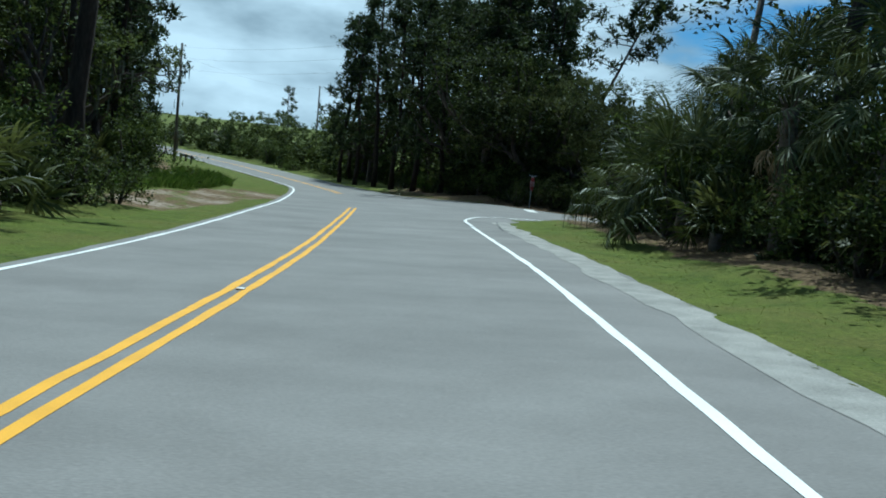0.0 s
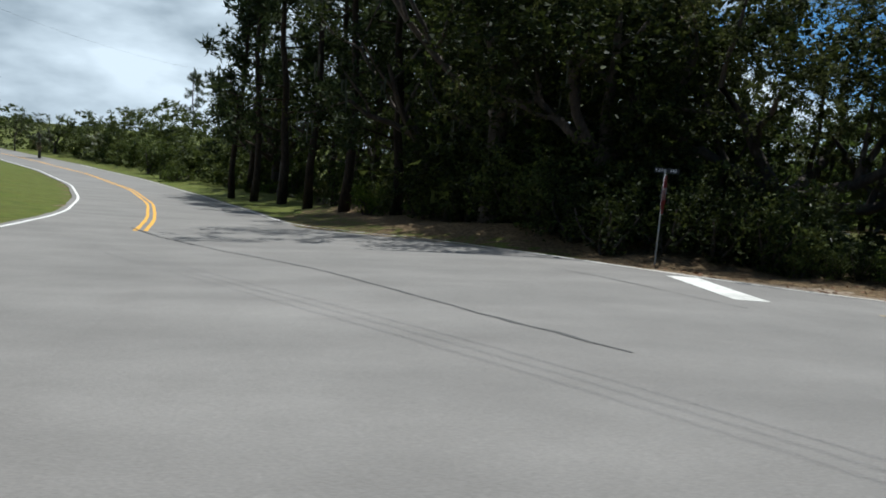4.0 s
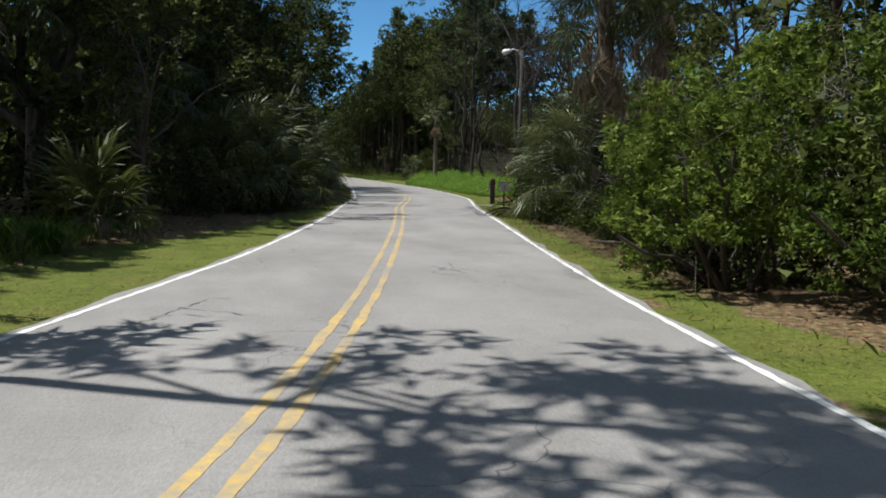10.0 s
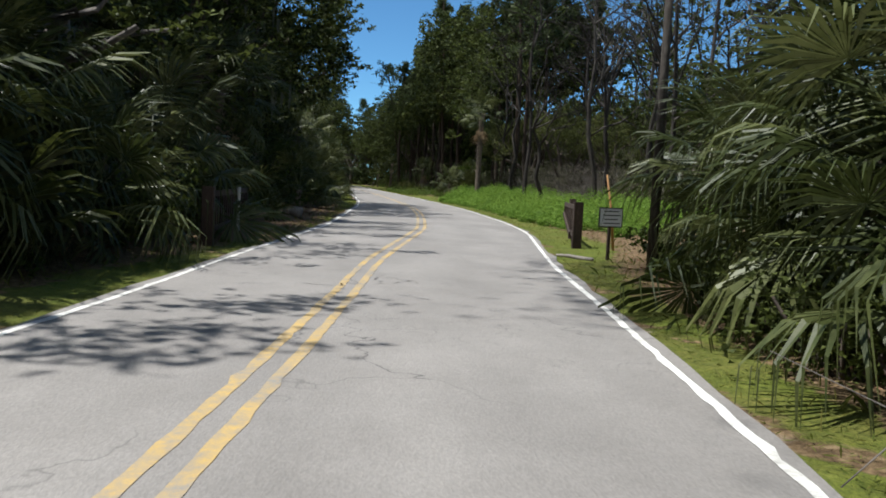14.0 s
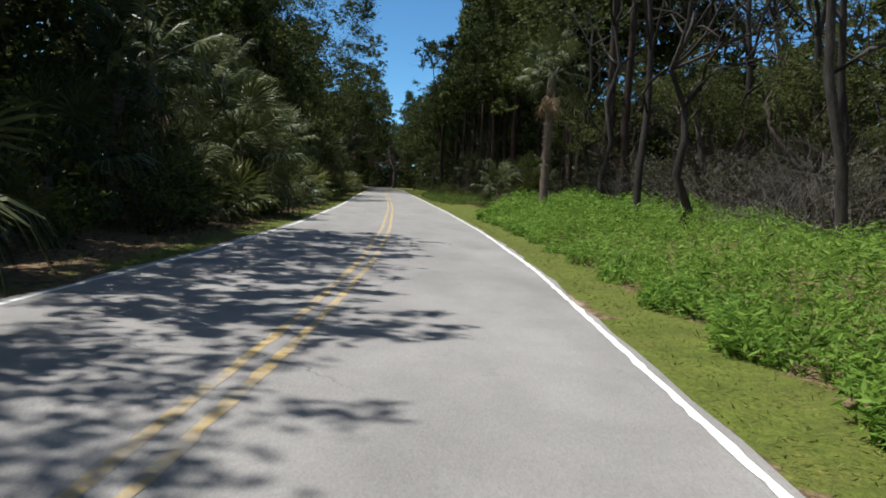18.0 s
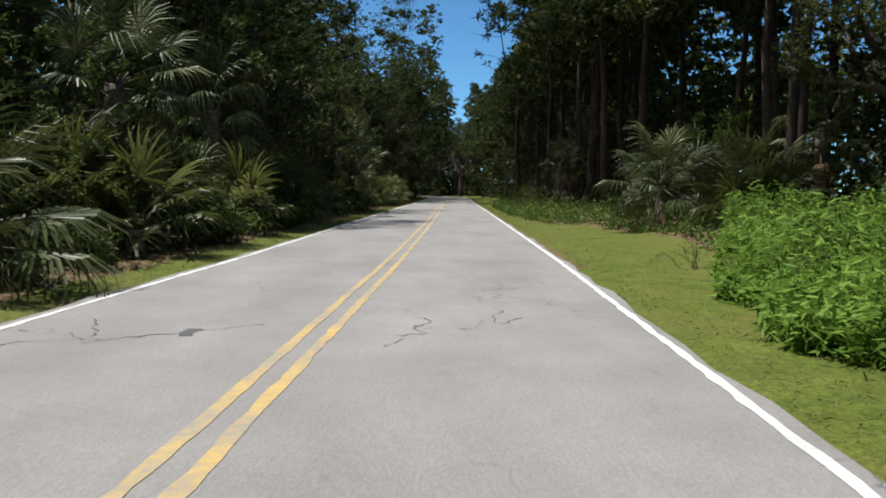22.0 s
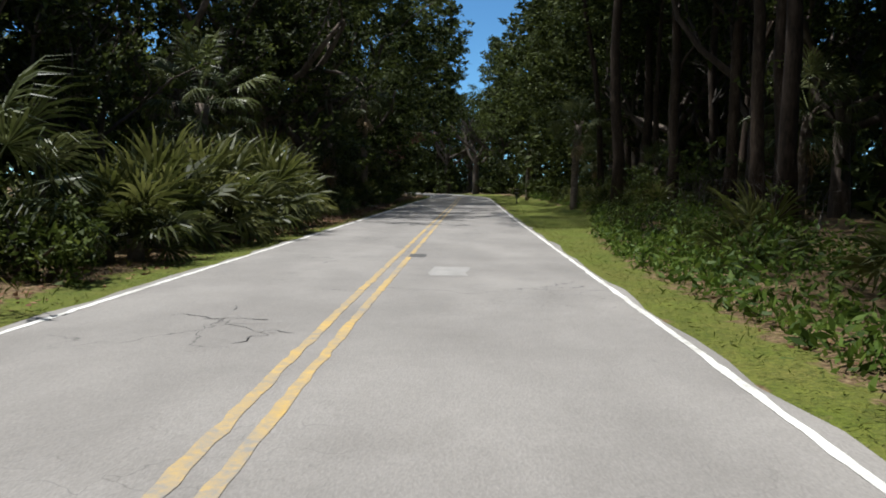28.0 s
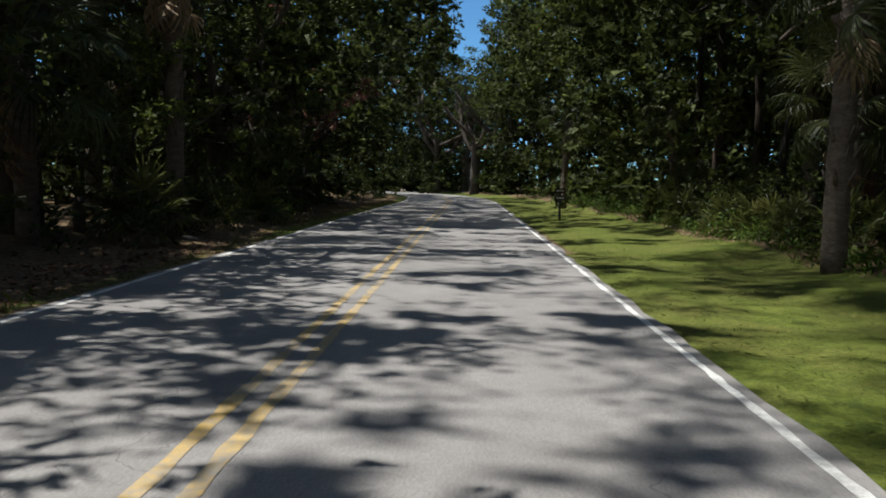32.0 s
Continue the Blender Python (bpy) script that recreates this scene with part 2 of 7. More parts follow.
def asphalt_mat(name="asphalt", tone=1.0, cracks=1.0):
    """Old grey asphalt: stone grain, long wheel stains and a net of cracks."""
    m = material(name, [(0.30, (0.140 * tone, 0.129 * tone, 0.118 * tone)), (0.5, (0.192 * tone, 0.177 * tone, 0.163 * tone)), (0.7, (0.25 * tone, 0.231 * tone, 0.213 * tone))], 0.7, 0.85, 0.7, 62, dist=0.008, detail=10, stretch=(0.45, 1, 1))
    n, l = m.node_tree.nodes, m.node_tree.links
    p = n["Principled BSDF"]
    base = p.inputs["Base Color"].links[0].from_socket
    co = n.new("ShaderNodeTexCoord")
    warp = n.new("ShaderNodeTexNoise")
    warp.inputs["Scale"].default_value, warp.inputs["Detail"].default_value = 0.9, 4.0
    l.new(co.outputs["Object"], warp.inputs["Vector"])
    wm = n.new("ShaderNodeVectorMath")
    wm.operation = "MULTIPLY_ADD"
    wm.inputs[1].default_value = (1.8, 1.8, 1.8)
    l.new(warp.outputs["Color"], wm.inputs[0])
    l.new(co.outputs["Object"], wm.inputs[2])
    v = n.new("ShaderNodeTexVoronoi")
    v.feature = "DISTANCE_TO_EDGE"
    v.inputs["Scale"].default_value = 0.33
    l.new(wm.outputs["Vector"], v.inputs["Vector"])
    cr = n.new("ShaderNodeValToRGB")
    cr.color_ramp.elements[0].position, cr.color_ramp.elements[0].color = 0.0, (1, 1, 1, 1)
    cr.color_ramp.elements[1].position, cr.color_ramp.elements[1].color = 0.0045, (0, 0, 0, 1)
    l.new(v.outputs["Distance"], cr.inputs["Fac"])
    where = n.new("ShaderNodeTexNoise")
    where.inputs["Scale"].default_value = 0.22
    l.new(co.outputs["Object"], where.inputs["Vector"])
    wr = n.new("ShaderNodeValToRGB")
    wr.color_ramp.elements[0].position, wr.color_ramp.elements[1].position = 0.52, 0.62
    l.new(where.outputs["Fac"], wr.inputs["Fac"])
    mu = n.new("ShaderNodeMath")
    mu.operation = "MULTIPLY"
    l.new(cr.outputs["Color"], mu.inputs[0])
    l.new(wr.outputs["Color"], mu.inputs[1])
    mu2 = n.new("ShaderNodeMath")
    mu2.operation = "MULTIPLY"
    mu2.inputs[1].default_value = cracks
    l.new(mu.outputs["Value"], mu2.inputs[0])
    mx = n.new("ShaderNodeMix")
    mx.data_type = "RGBA"
    l.new(mu2.outputs["Value"], mx.inputs["Factor"])
    l.new(base, mx.inputs["A"])
    mx.inputs["B"].default_value = (0.045, 0.042, 0.040, 1)
    # finer crazing in worn patches
    fine = n.new("ShaderNodeTexVoronoi")
    fine.feature = "DISTANCE_TO_EDGE"
    fine.inputs["Scale"].default_value = 1.7
    l.new(wm.outputs["Vector"], fine.inputs["Vector"])
    fr = n.new("ShaderNodeValToRGB")
    fr.color_ramp.elements[0].position, fr.color_ramp.elements[0].color = 0.0, (0.75, 0.75, 0.75, 1)
    fr.color_ramp.elements[1].position, fr.color_ramp.elements[1].color = 0.014, (0, 0, 0, 1)
    l.new(fine.outputs["Distance"], fr.inputs["Fac"])
    at = n.new("ShaderNodeTexNoise")
    at.inputs["Scale"].default_value, at.inputs["Detail"].default_value = 0.33, 5.0
    l.new(co.outputs["Object"], at.inputs["Vector"])
    ar = n.new("ShaderNodeValToRGB")
    ar.color_ramp.elements[0].position, ar.color_ramp.elements[1].position = 0.54, 0.66
    l.new(at.outputs["Fac"], ar.inputs["Fac"])
    am = n.new("ShaderNodeMath")
    am.operation = "MULTIPLY"
    l.new(fr.outputs["Color"], am.inputs[0])
    l.new(ar.outputs["Color"], am.inputs[1])
    am2 = n.new("ShaderNodeMath")
    am2.operation = "MULTIPLY"
    am2.inputs[1].default_value = cracks
    l.new(am.outputs["Value"], am2.inputs[0])
    # oil and tyre stains, a few metres long
    st = n.new("ShaderNodeTexNoise")
    st.inputs["Scale"].default_value, st.inputs["Detail"].default_value, st.inputs["Roughness"].default_value = 1.1, 7.0, 0.68
    l.new(co.outputs["Object"], st.inputs["Vector"])
    sr = n.new("ShaderNodeValToRGB")
    sr.color_ramp.elements[0].position, sr.color_ramp.elements[0].color = 0.36, (0.80, 0.79, 0.78, 1)
    sr.color_ramp.elements[1].position, sr.color_ramp.elements[1].color = 0.60, (1.05, 1.05, 1.05, 1)
    l.new(st.outputs["Fac"], sr.inputs["Fac"])
    sm = n.new("ShaderNodeMix")
    sm.data_type, sm.blend_type = "RGBA", "MULTIPLY"
    sm.inputs["Factor"].default_value = 0.4
    l.new(mx.outputs["Result"], sm.inputs["A"])
    l.new(sr.outputs["Color"], sm.inputs["B"])
    fx = n.new("ShaderNodeMix")
    fx.data_type = "RGBA"
    l.new(am2.outputs["Value"], fx.inputs["Factor"])
    l.new(sm.outputs["Result"], fx.inputs["A"])
    fx.inputs["B"].default_value = (0.07, 0.065, 0.06, 1)
    l.new(fx.outputs["Result"], p.inputs["Base Color"])
    return m


def paint_mat(name, colour, worn):
    """Road paint, broken up by wear where the asphalt shows through."""
    m = material(name, [(0.3, tuple(c * 0.75 for c in colour)), (0.7, colour)], 2.0, 0.7, 0.3, 80, dist=0.004)
    n, l = m.node_tree.nodes, m.node_tree.links
    p = n["Principled BSDF"]
    base = p.inputs["Base Color"].links[0].from_socket
    co = n.new("ShaderNodeTexCoord")
    w = n.new("ShaderNodeTexNoise")
    w.inputs["Scale"].default_value, w.inputs["Detail"].default_value, w.inputs["Roughness"].default_value = 11.0, 10.0, 0.75
    l.new(co.outputs["Object"], w.inputs["Vector"])
    r = n.new("ShaderNodeValToRGB")
    r.color_ramp.elements[0].position, r.color_ramp.elements[1].position = worn, worn + 0.24
    fade = n.new("ShaderNodeTexNoise")
    fade.inputs["Scale"].default_value, fade.inputs["Detail"].default_value = 0.9, 5.0
    l.new(co.outputs["Object"], fade.inputs["Vector"])
    both = n.new("ShaderNodeMix")
    both.inputs["Factor"].default_value = 0.4
    l.new(w.outputs["Fac"], both.inputs["A"])
    l.new(fade.outputs["Fac"], both.inputs["B"])
    l.new(both.outputs["Result"], r.inputs["Fac"])
    mx = n.new("ShaderNodeMix")
    mx.data_type = "RGBA"
    l.new(r.outputs["Color"], mx.inputs["Factor"])
    l.new(base, mx.inputs["A"])
    mx.inputs["B"].default_value = (0.20, 0.185, 0.165, 1)
    l.new(mx.outputs["Result"], p.inputs["Base Color"])
    return m


M_ASPHALT = asphalt_mat()
M_ASPHALT_MAIN = asphalt_mat("main_asphalt", 0.88, 0.0)
M_WHITE = paint_mat("white_paint", (0.72, 0.70, 0.65), 0.46)
M_YELLOW = paint_mat("yellow_paint", (0.52, 0.335, 0.075), 0.37)
M_YELLOW_NEW = paint_mat("fresh_yellow_paint", (0.72, 0.36, 0.015), 0.78)
M_WHITE_NEW = paint_mat("fresh_white_paint", (0.78, 0.76, 0.72), 0.75)


def ground_mat():
    """Litter-brown soil, with mown grass and marsh where the cover attribute has them, edges broken by noise."""
    m = bpy.data.materials.new("ground")
    m.use_nodes = True
    n, l = m.node_tree.nodes, m.node_tree.links
    p = n["Principled BSDF"]
    p.inputs["Roughness"].default_value, p.inputs["Specular IOR Level"].default_value = 0.95, 0.2
    co = n.new("ShaderNodeTexCoord")
    at = n.new("ShaderNodeAttribute")
    at.attribute_name = "cover"
    sep = n.new("ShaderNodeSeparateColor")
    l.new(at.outputs["Color"], sep.inputs["Color"])

    def ramp(scale, detail, stops, rough=0.6):
        t = n.new("ShaderNodeTexNoise")
        t.inputs["Scale"].default_value, t.inputs["Detail"].default_value, t.inputs["Roughness"].default_value = scale, detail, rough
        l.new(co.outputs["Object"], t.inputs["Vector"])
        r = n.new("ShaderNodeValToRGB")
        while len(r.color_ramp.elements) < len(stops):
            r.color_ramp.elements.new(0.5)
        for e, (pos, c) in zip(r.color_ramp.elements, stops):
            e.position, e.color = pos, (*c, 1)
        l.new(t.outputs["Fac"], r.inputs["Fac"])
        return r.outputs["Color"], t.outputs["Fac"]

    soil, soil_f = ramp(9.0, 8, [(0.3, (0.045, 0.029, 0.015)), (0.5, (0.115, 0.075, 0.038)), (0.68, (0.23, 0.165, 0.09))])
    grass, grass_f = ramp(1.3, 9, [(0.3, (0.040, 0.056, 0.009)), (0.46, (0.086, 0.108, 0.012)), (0.60, (0.130, 0.150, 0.021)), (0.72, (0.18, 0.165, 0.05))], 0.8)
    marsh, _ = ramp(0.25, 8, [(0.3, (0.031, 0.038, 0.006)), (0.5, (0.054, 0.056, 0.009)), (0.7, (0.080, 0.072, 0.015))])
    sand, _ = ramp(5.0, 8, [(0.3, (0.16, 0.12, 0.085)), (0.6, (0.30, 0.24, 0.18)), (0.75, (0.42, 0.36, 0.29))])
    edge = n.new("ShaderNodeTexNoise")
    edge.inputs["Scale"].default_value, edge.inputs["Detail"].default_value = 2.2, 7.0
    l.new(co.outputs["Object"], edge.inputs["Vector"])

    def layer(under, over, mask):
        a = n.new("ShaderNodeMath")
        a.operation = "ADD"
        l.new(mask, a.inputs[0])
        l.new(edge.outputs["Fac"], a.inputs[1])
        r = n.new("ShaderNodeValToRGB")
        r.color_ramp.elements[0].position, r.color_ramp.elements[1].position = 0.90, 1.08
        l.new(a.outputs["Value"], r.inputs["Fac"])
        x = n.new("ShaderNodeMix")
        x.data_type = "RGBA"
        l.new(r.outputs["Color"], x.inputs["Factor"])
        l.new(under, x.inputs["A"])
        l.new(over, x.inputs["B"])
        return x.outputs["Result"]

    dry, _ = ramp(14.0, 6, [(0.3, (0.080, 0.078, 0.016)), (0.6, (0.150, 0.138, 0.030)), (0.75, (0.24, 0.195, 0.070))])
    patchy = n.new("ShaderNodeTexNoise")
    patchy.inputs["Scale"].default_value, patchy.inputs["Detail"].default_value, patchy.inputs["Roughness"].default_value = 0.55, 9.0, 0.72
    l.new(co.outputs["Object"], patchy.inputs["Vector"])
    pr = n.new("ShaderNodeValToRGB")
    pr.color_ramp.elements[0].position, pr.color_ramp.elements[1].position = 0.43, 0.66
    l.new(patchy.outputs["Fac"], pr.inputs["Fac"])
    gm = n.new("ShaderNodeMix")
    gm.data_type = "RGBA"
    l.new(pr.outputs["Color"], gm.inputs["Factor"])
    l.new(grass, gm.inputs["A"])
    l.new(dry, gm.inputs["B"])
    tuft = n.new("ShaderNodeTexNoise")
    tuft.inputs["Scale"].default_value, tuft.inputs["Detail"].default_value, tuft.inputs["Roughness"].default_value = 16.0, 9.0, 0.8
    l.new(co.outputs["Object"], tuft.inputs["Vector"])
    tr = n.new("ShaderNodeValToRGB")
    tr.color_ramp.elements[0].position, tr.color_ramp.elements[0].color = 0.40, (0.62, 0.62, 0.62, 1)
    tr.color_ramp.elements[1].position, tr.color_ramp.elements[1].color = 0.58, (0, 0, 0, 1)
    l.new(tuft.outputs["Fac"], tr.inputs["Fac"])
    gt = n.new("ShaderNodeMix")
    gt.data_type = "RGBA"
    l.new(tr.outputs["Color"], gt.inputs["Factor"])
    l.new(gm.outputs["Result"], gt.inputs["A"])
    gt.inputs["B"].default_value = (0.034, 0.048, 0.008, 1)
    grass = gt.outputs["Result"]
    c = layer(layer(layer(soil, sand, sep.outputs["Green"]), grass, sep.outputs["Red"]), marsh, sep.outputs["Blue"])
    l.new(c, p.inputs["Base Color"])
    f = n.new("ShaderNodeTexNoise")
    f.inputs["Scale"].default_value, f.inputs["Detail"].default_value = 26.0, 6.0
    l.new(co.outputs["Object"], f.inputs["Vector"])
    b = n.new("ShaderNodeBump")
    b.inputs["Strength"].default_value, b.inputs["Distance"].default_value = 0.9, 0.05
    l.new(f.outputs["Fac"], b.inputs["Height"])
    l.new(b.outputs["Normal"], p.inputs["Normal"])
    return m


M_GROUND = ground_mat()

# ---- the plan: lines of the two roads ----
# side road: x, yellow line, left white line, right white line
SIDE = np.array([
    (6.0, 47.6, 50.6, 40.0), (9.0, 47.2, 49.9, 40.5), (12.0, 46.7, 49.0, 40.9), (16.0, 45.6, 48.4, 41.0), (20.0, 44.4, 47.5, 40.6), (25.5, 43.2, 46.1, 39.95),
    (31.0, 42.2, 44.75, 39.1), (37.5, 41.1, 43.55, 38.0), (45.0, 39.95, 42.3, 36.75), (50.5, 39.2, 41.6, 35.9), (62.0, 37.0, 39.9, 33.6),
    (69.0, 36.2, 39.3, 32.8), (76.0, 35.5, 38.75, 32.3), (83.0, 35.0, 38.1, 31.8), (95.0, 34.55, 37.5, 31.35), (117.0, 34.15, 37.1, 31.0), (140.0, 34.0, 37.1, 30.85),
    (166.0, 34.05, 37.1, 30.7), (195.0, 33.85, 36.95, 30.6), (231.0, 33.6, 37.0, 30.25), (262.0, 33.4, 36.8, 29.95), (280.0, 34.2, 37.6, 30.8), (300.0, 37.5, 41.0, 34.0), (325.0, 46.0, 50.0, 42.0)])
# main road: y, yellow line, left white line, right white line
MAIN = np.array([
    (-40.0, -2.6, -5.9, 1.3), (0.0, -2.2, -5.5, 2.0), (11.0, -2.5, -5.7, 1.8), (17.5, -2.8, -6.0, 1.6), (28.9, -3.58, -6.95, 0.84), (33.0, -3.85, -7.3, 0.66), (39.0, -4.3, -7.7, 0.0), (48.0, -5.4, -8.9, -1.2),
    (56.0, -6.8, -10.1, -2.6), (65.0, -9.0, -11.9, -4.6), (78.0, -12.8, -16.2, -8.2), (95.0, -19.0, -23.0, -14.6), (115.0, -29.0, -33.5, -24.5), (140.0, -44.0, -49.0, -39.0), (175.0, -70.0, -75.0, -65.0)])


def side_yellow(x):
    return np.interp(x, SIDE[:, 0], SIDE[:, 1])


def side_left(x):
    return np.interp(x, SIDE[:, 0], SIDE[:, 2])


def side_right(x):
    return np.interp(x, SIDE[:, 0], SIDE[:, 3])


def beyond(x, y):
    """How far a place lies outside the roads' white lines; negative on the road."""
    x, y = np.asarray(x, float), np.asarray(y, float)
    side = np.where(x > 3.5, np.maximum(y - side_left(x), side_right(x) - y), 99.0)
    main = np.maximum(np.interp(y, MAIN[:, 0], MAIN[:, 2]) - x, x - np.interp(y, MAIN[:, 0], MAIN[:, 3]))
    mouth = np.maximum.reduce([-1.5 - x, x - 6.5, np.interp(x, (-2, 0.7, 1.6, 2.6, 5.4, 7), (30, 32.5, 36, 38, 39.9, 40.2)) - y, y - np.interp(x, (-4, 0, 2.1, 4.3, 6.5), (66, 59.5, 55.5, 52.3, 50.5))])
    return np.minimum(np.minimum(side, main), mouth)


def ease(u):
    u = np.clip(u, 0, 1)
    return u * u * (3 - 2 * u)


HILL_Y = np.array([-60, 0, 15, 25, 38, 45, 55, 75, 95, 140, 400.0])
HILL_Z = np.array([5.0, 2.44, 1.68, 1.2, 0.72, 0.45, 0.05, -0.8, -1.5, -2.2, -2.4])
FINE_Y = np.arange(-60, 401, 1.0)
FINE_Z = np.convolve(np.interp(np.arange(-68, 409, 1.0), HILL_Y, HILL_Z), np.ones(17) / 17, "valid")


def deck(x, y):
    """The height of the land's broad form: a banked slope at the junction, level along the side road."""
    x, y = np.asarray(x, float), np.asarray(y, float)
    z = np.interp(y, FINE_Y, FINE_Z) + 0.48 * np.tanh(x / 8)
    return z * (1 - ease((x + 2 - np.maximum(0, 38 - y) * 0.9) / 22))


def verge_left(x):
    """Width of the mown strip north of the side road."""
    return np.interp(x, (4, 11, 14, 20, 25, 30, 34, 40, 46, 52, 60, 76, 82, 105, 125, 185, 192, 215, 222, 300), (0.2, 0.3, 1.0, 2.6, 3.6, 3.3, 2.4, 1.7, 1.3, 0.9, 0.5, 0.3, 0.9, 1.1, 1.2, 1.2, 0.3, 0.3, 0.9, 1.0))


def verge_right(x):
    """Width of the mown strip south of the side road."""
    return np.interp(x, (4, 8, 18, 24, 48, 54, 58, 62, 66, 80, 105, 113, 122, 132, 138, 150, 165, 176, 185, 196, 205, 235, 300), (4.0, 4.4, 2.5, 1.1, 0.9, 1.6, 2.2, 1.8, 1.5, 1.3, 1.6, 3.2, 4.0, 3.2, 1.6, 1.0, 0.9, 1.1, 1.8, 3.6, 4.2, 4.4, 4.0))


def marsh_at(x, y):
    """1 over the open marsh north of the side road."""
    a = ease((x - 12 - np.maximum(0, 60 - y) * 0.1) / 5) * ease((69 - np.hypot(x - 6, y - 45)) / 5)
    return a * ease((y - side_left(x) - np.interp(x, (13, 24, 28, 40, 60, 110), (4.0, 4.5, 7, 14, 22, 30))) / 4)


def low_at(x, y):
    """1 over the low land of the marsh and the woods beyond it."""
    a = ease((x - 12 - np.maximum(0, 60 - y) * 0.1) / 5) * ease((150 - np.hypot(x - 6, y - 45)) / 20)
    return a * ease((y - side_left(x) - np.interp(x, (13, 24, 28, 40, 60, 110), (4.0, 4.5, 7, 14, 22, 30))) / 4)


def lie(x, y):
    """The height of the ground itself."""
    d = beyond(x, y)
    rough = 0.10 * np.sin(0.7 * x + 1.3 * np.sin(0.4 * y)) * np.cos(0.6 * y + np.sin(0.5 * x)) + 0.04 * np.sin(2.1 * x) * np.sin(1.9 * y)
    bank = 0.35 * ease((d - 2.0) / 5) - 1.45 * low_at(x, y)
    return deck(x, y) + np.where(d < 0.3, -0.05, 0.0) + ease((d - 0.4) / 3) * rough + bank - 0.03 * ease((d - 0.1) / 0.6) * (1 - ease((d - 0.6) / 1.0))


def lie1(x, y):
    return float(lie(np.array([x]), np.array([y]))[0])


# ---- mesh helpers ----


def mesh_of(name, verts, faces, mat, smooth=True):
    me = bpy.data.meshes.new(name)
    me.from_pydata([tuple(v) for v in np.asarray(verts, float)], [], [tuple(int(i) for i in f) for f in faces])
    me.materials.append(mat)
    if smooth:
        me.polygons.foreach_set("use_smooth", [True] * len(me.polygons))
    me.update()
    return me


def quads_mesh(name, verts, mat, smooth=False):
    """Loose four-cornered pieces, four verts each."""
    k = len(verts) // 4
    me = bpy.data.meshes.new(name)
    me.vertices.add(4 * k)
    me.vertices.foreach_set("co", np.asarray(verts, np.float32).ravel())
    me.loops.add(4 * k)
    me.loops.foreach_set("vertex_index", np.arange(4 * k, dtype=np.int32))
    me.polygons.add(k)
    me.polygons.foreach_set("loop_start", np.arange(0, 4 * k, 4, dtype=np.int32))
    me.materials.append(mat)
    me.update(calc_edges=True)
    me.validate()
    return me


def tris_mesh(name, verts, mat):
    """Loose three-cornered leaves, three verts each."""
    k = len(verts) // 3
    me = bpy.data.meshes.new(name)
    me.vertices.add(3 * k)
    me.vertices.foreach_set("co", np.asarray(verts, np.float32).ravel())
    me.loops.add(3 * k)
    me.loops.foreach_set("vertex_index", np.arange(3 * k, dtype=np.int32))
    me.polygons.add(k)
    me.polygons.foreach_set("loop_start", np.arange(0, 3 * k, 3, dtype=np.int32))
    me.materials.append(mat)
    me.update(calc_edges=True)
    me.validate()
    return me


def part(name, me, parent, label=""):
    ob = new(name, me)
    ob.parent = parent
    return tagged(ob, label)


def thing(name, label, category, group="", kind=""):
    return tagged(new(name), label, category, group, kind)


class Build:
    """Gathers tubes and plates into one mesh."""

    def __init__(self):
        self.v, self.f = [], []

    def tube(self, pts, radii, sides=6, cap=True):
        pts = [Vector(p) for p in pts]
        base = len(self.v)
        for i, p in enumerate(pts):
            d = (pts[min(i + 1, len(pts) - 1)] - pts[max(i - 1, 0)]).normalized()
            u = d.orthogonal().normalized() if abs(d.z) < 0.95 else Vector((1, 0, 0))
            u = (u - d * u.dot(d)).normalized()
            w = d.cross(u)
            for s in range(sides):
                a = 2 * math.pi * s / sides
                self.v.append(p + (u * math.cos(a) + w * math.sin(a)) * radii[i])
        for i in range(len(pts) - 1):
            for s in range(sides):
                a, b = base + i * sides + s, base + i * sides + (s + 1) % sides
                self.f.append((a, b, b + sides, a + sides))
        if cap:
            self.f.append(tuple(base + (len(pts) - 1) * sides + s for s in range(sides)))
            self.f.append(tuple(base + s for s in reversed(range(sides))))

    def box(self, m, sx, sy, sz, bevel=0.0):
        """A box of that size round m's origin, its long edges cut by bevel."""
        b = min(bevel, sx / 3, sy / 3)
        base = len(self.v)
        ring = [(-sx / 2 + b, -sy / 2), (sx / 2 - b, -sy / 2), (sx / 2, -sy / 2 + b), (sx / 2, sy / 2 - b), (sx / 2 - b, sy / 2), (-sx / 2 + b, sy / 2), (-sx / 2, sy / 2 - b), (-sx / 2, -sy / 2 + b)]
        if not b:
            ring = [(-sx / 2, -sy / 2), (sx / 2, -sy / 2), (sx / 2, sy / 2), (-sx / 2, sy / 2)]
        k = len(ring)
        for z in (-sz / 2, sz / 2):
            self.v += [m @ Vector((x, y, z)) for x, y in ring]
        self.f.append(tuple(base + i for i in reversed(range(k))))
        self.f.append(tuple(base + k + i for i in range(k)))
        for i in range(k):
            j = (i + 1) % k
            self.f.append((base + i, base + j, base + k + j, base + k + i))

    def mesh(self, name, mat, smooth=True):
        return mesh_of(name, self.v, self.f, mat, smooth)


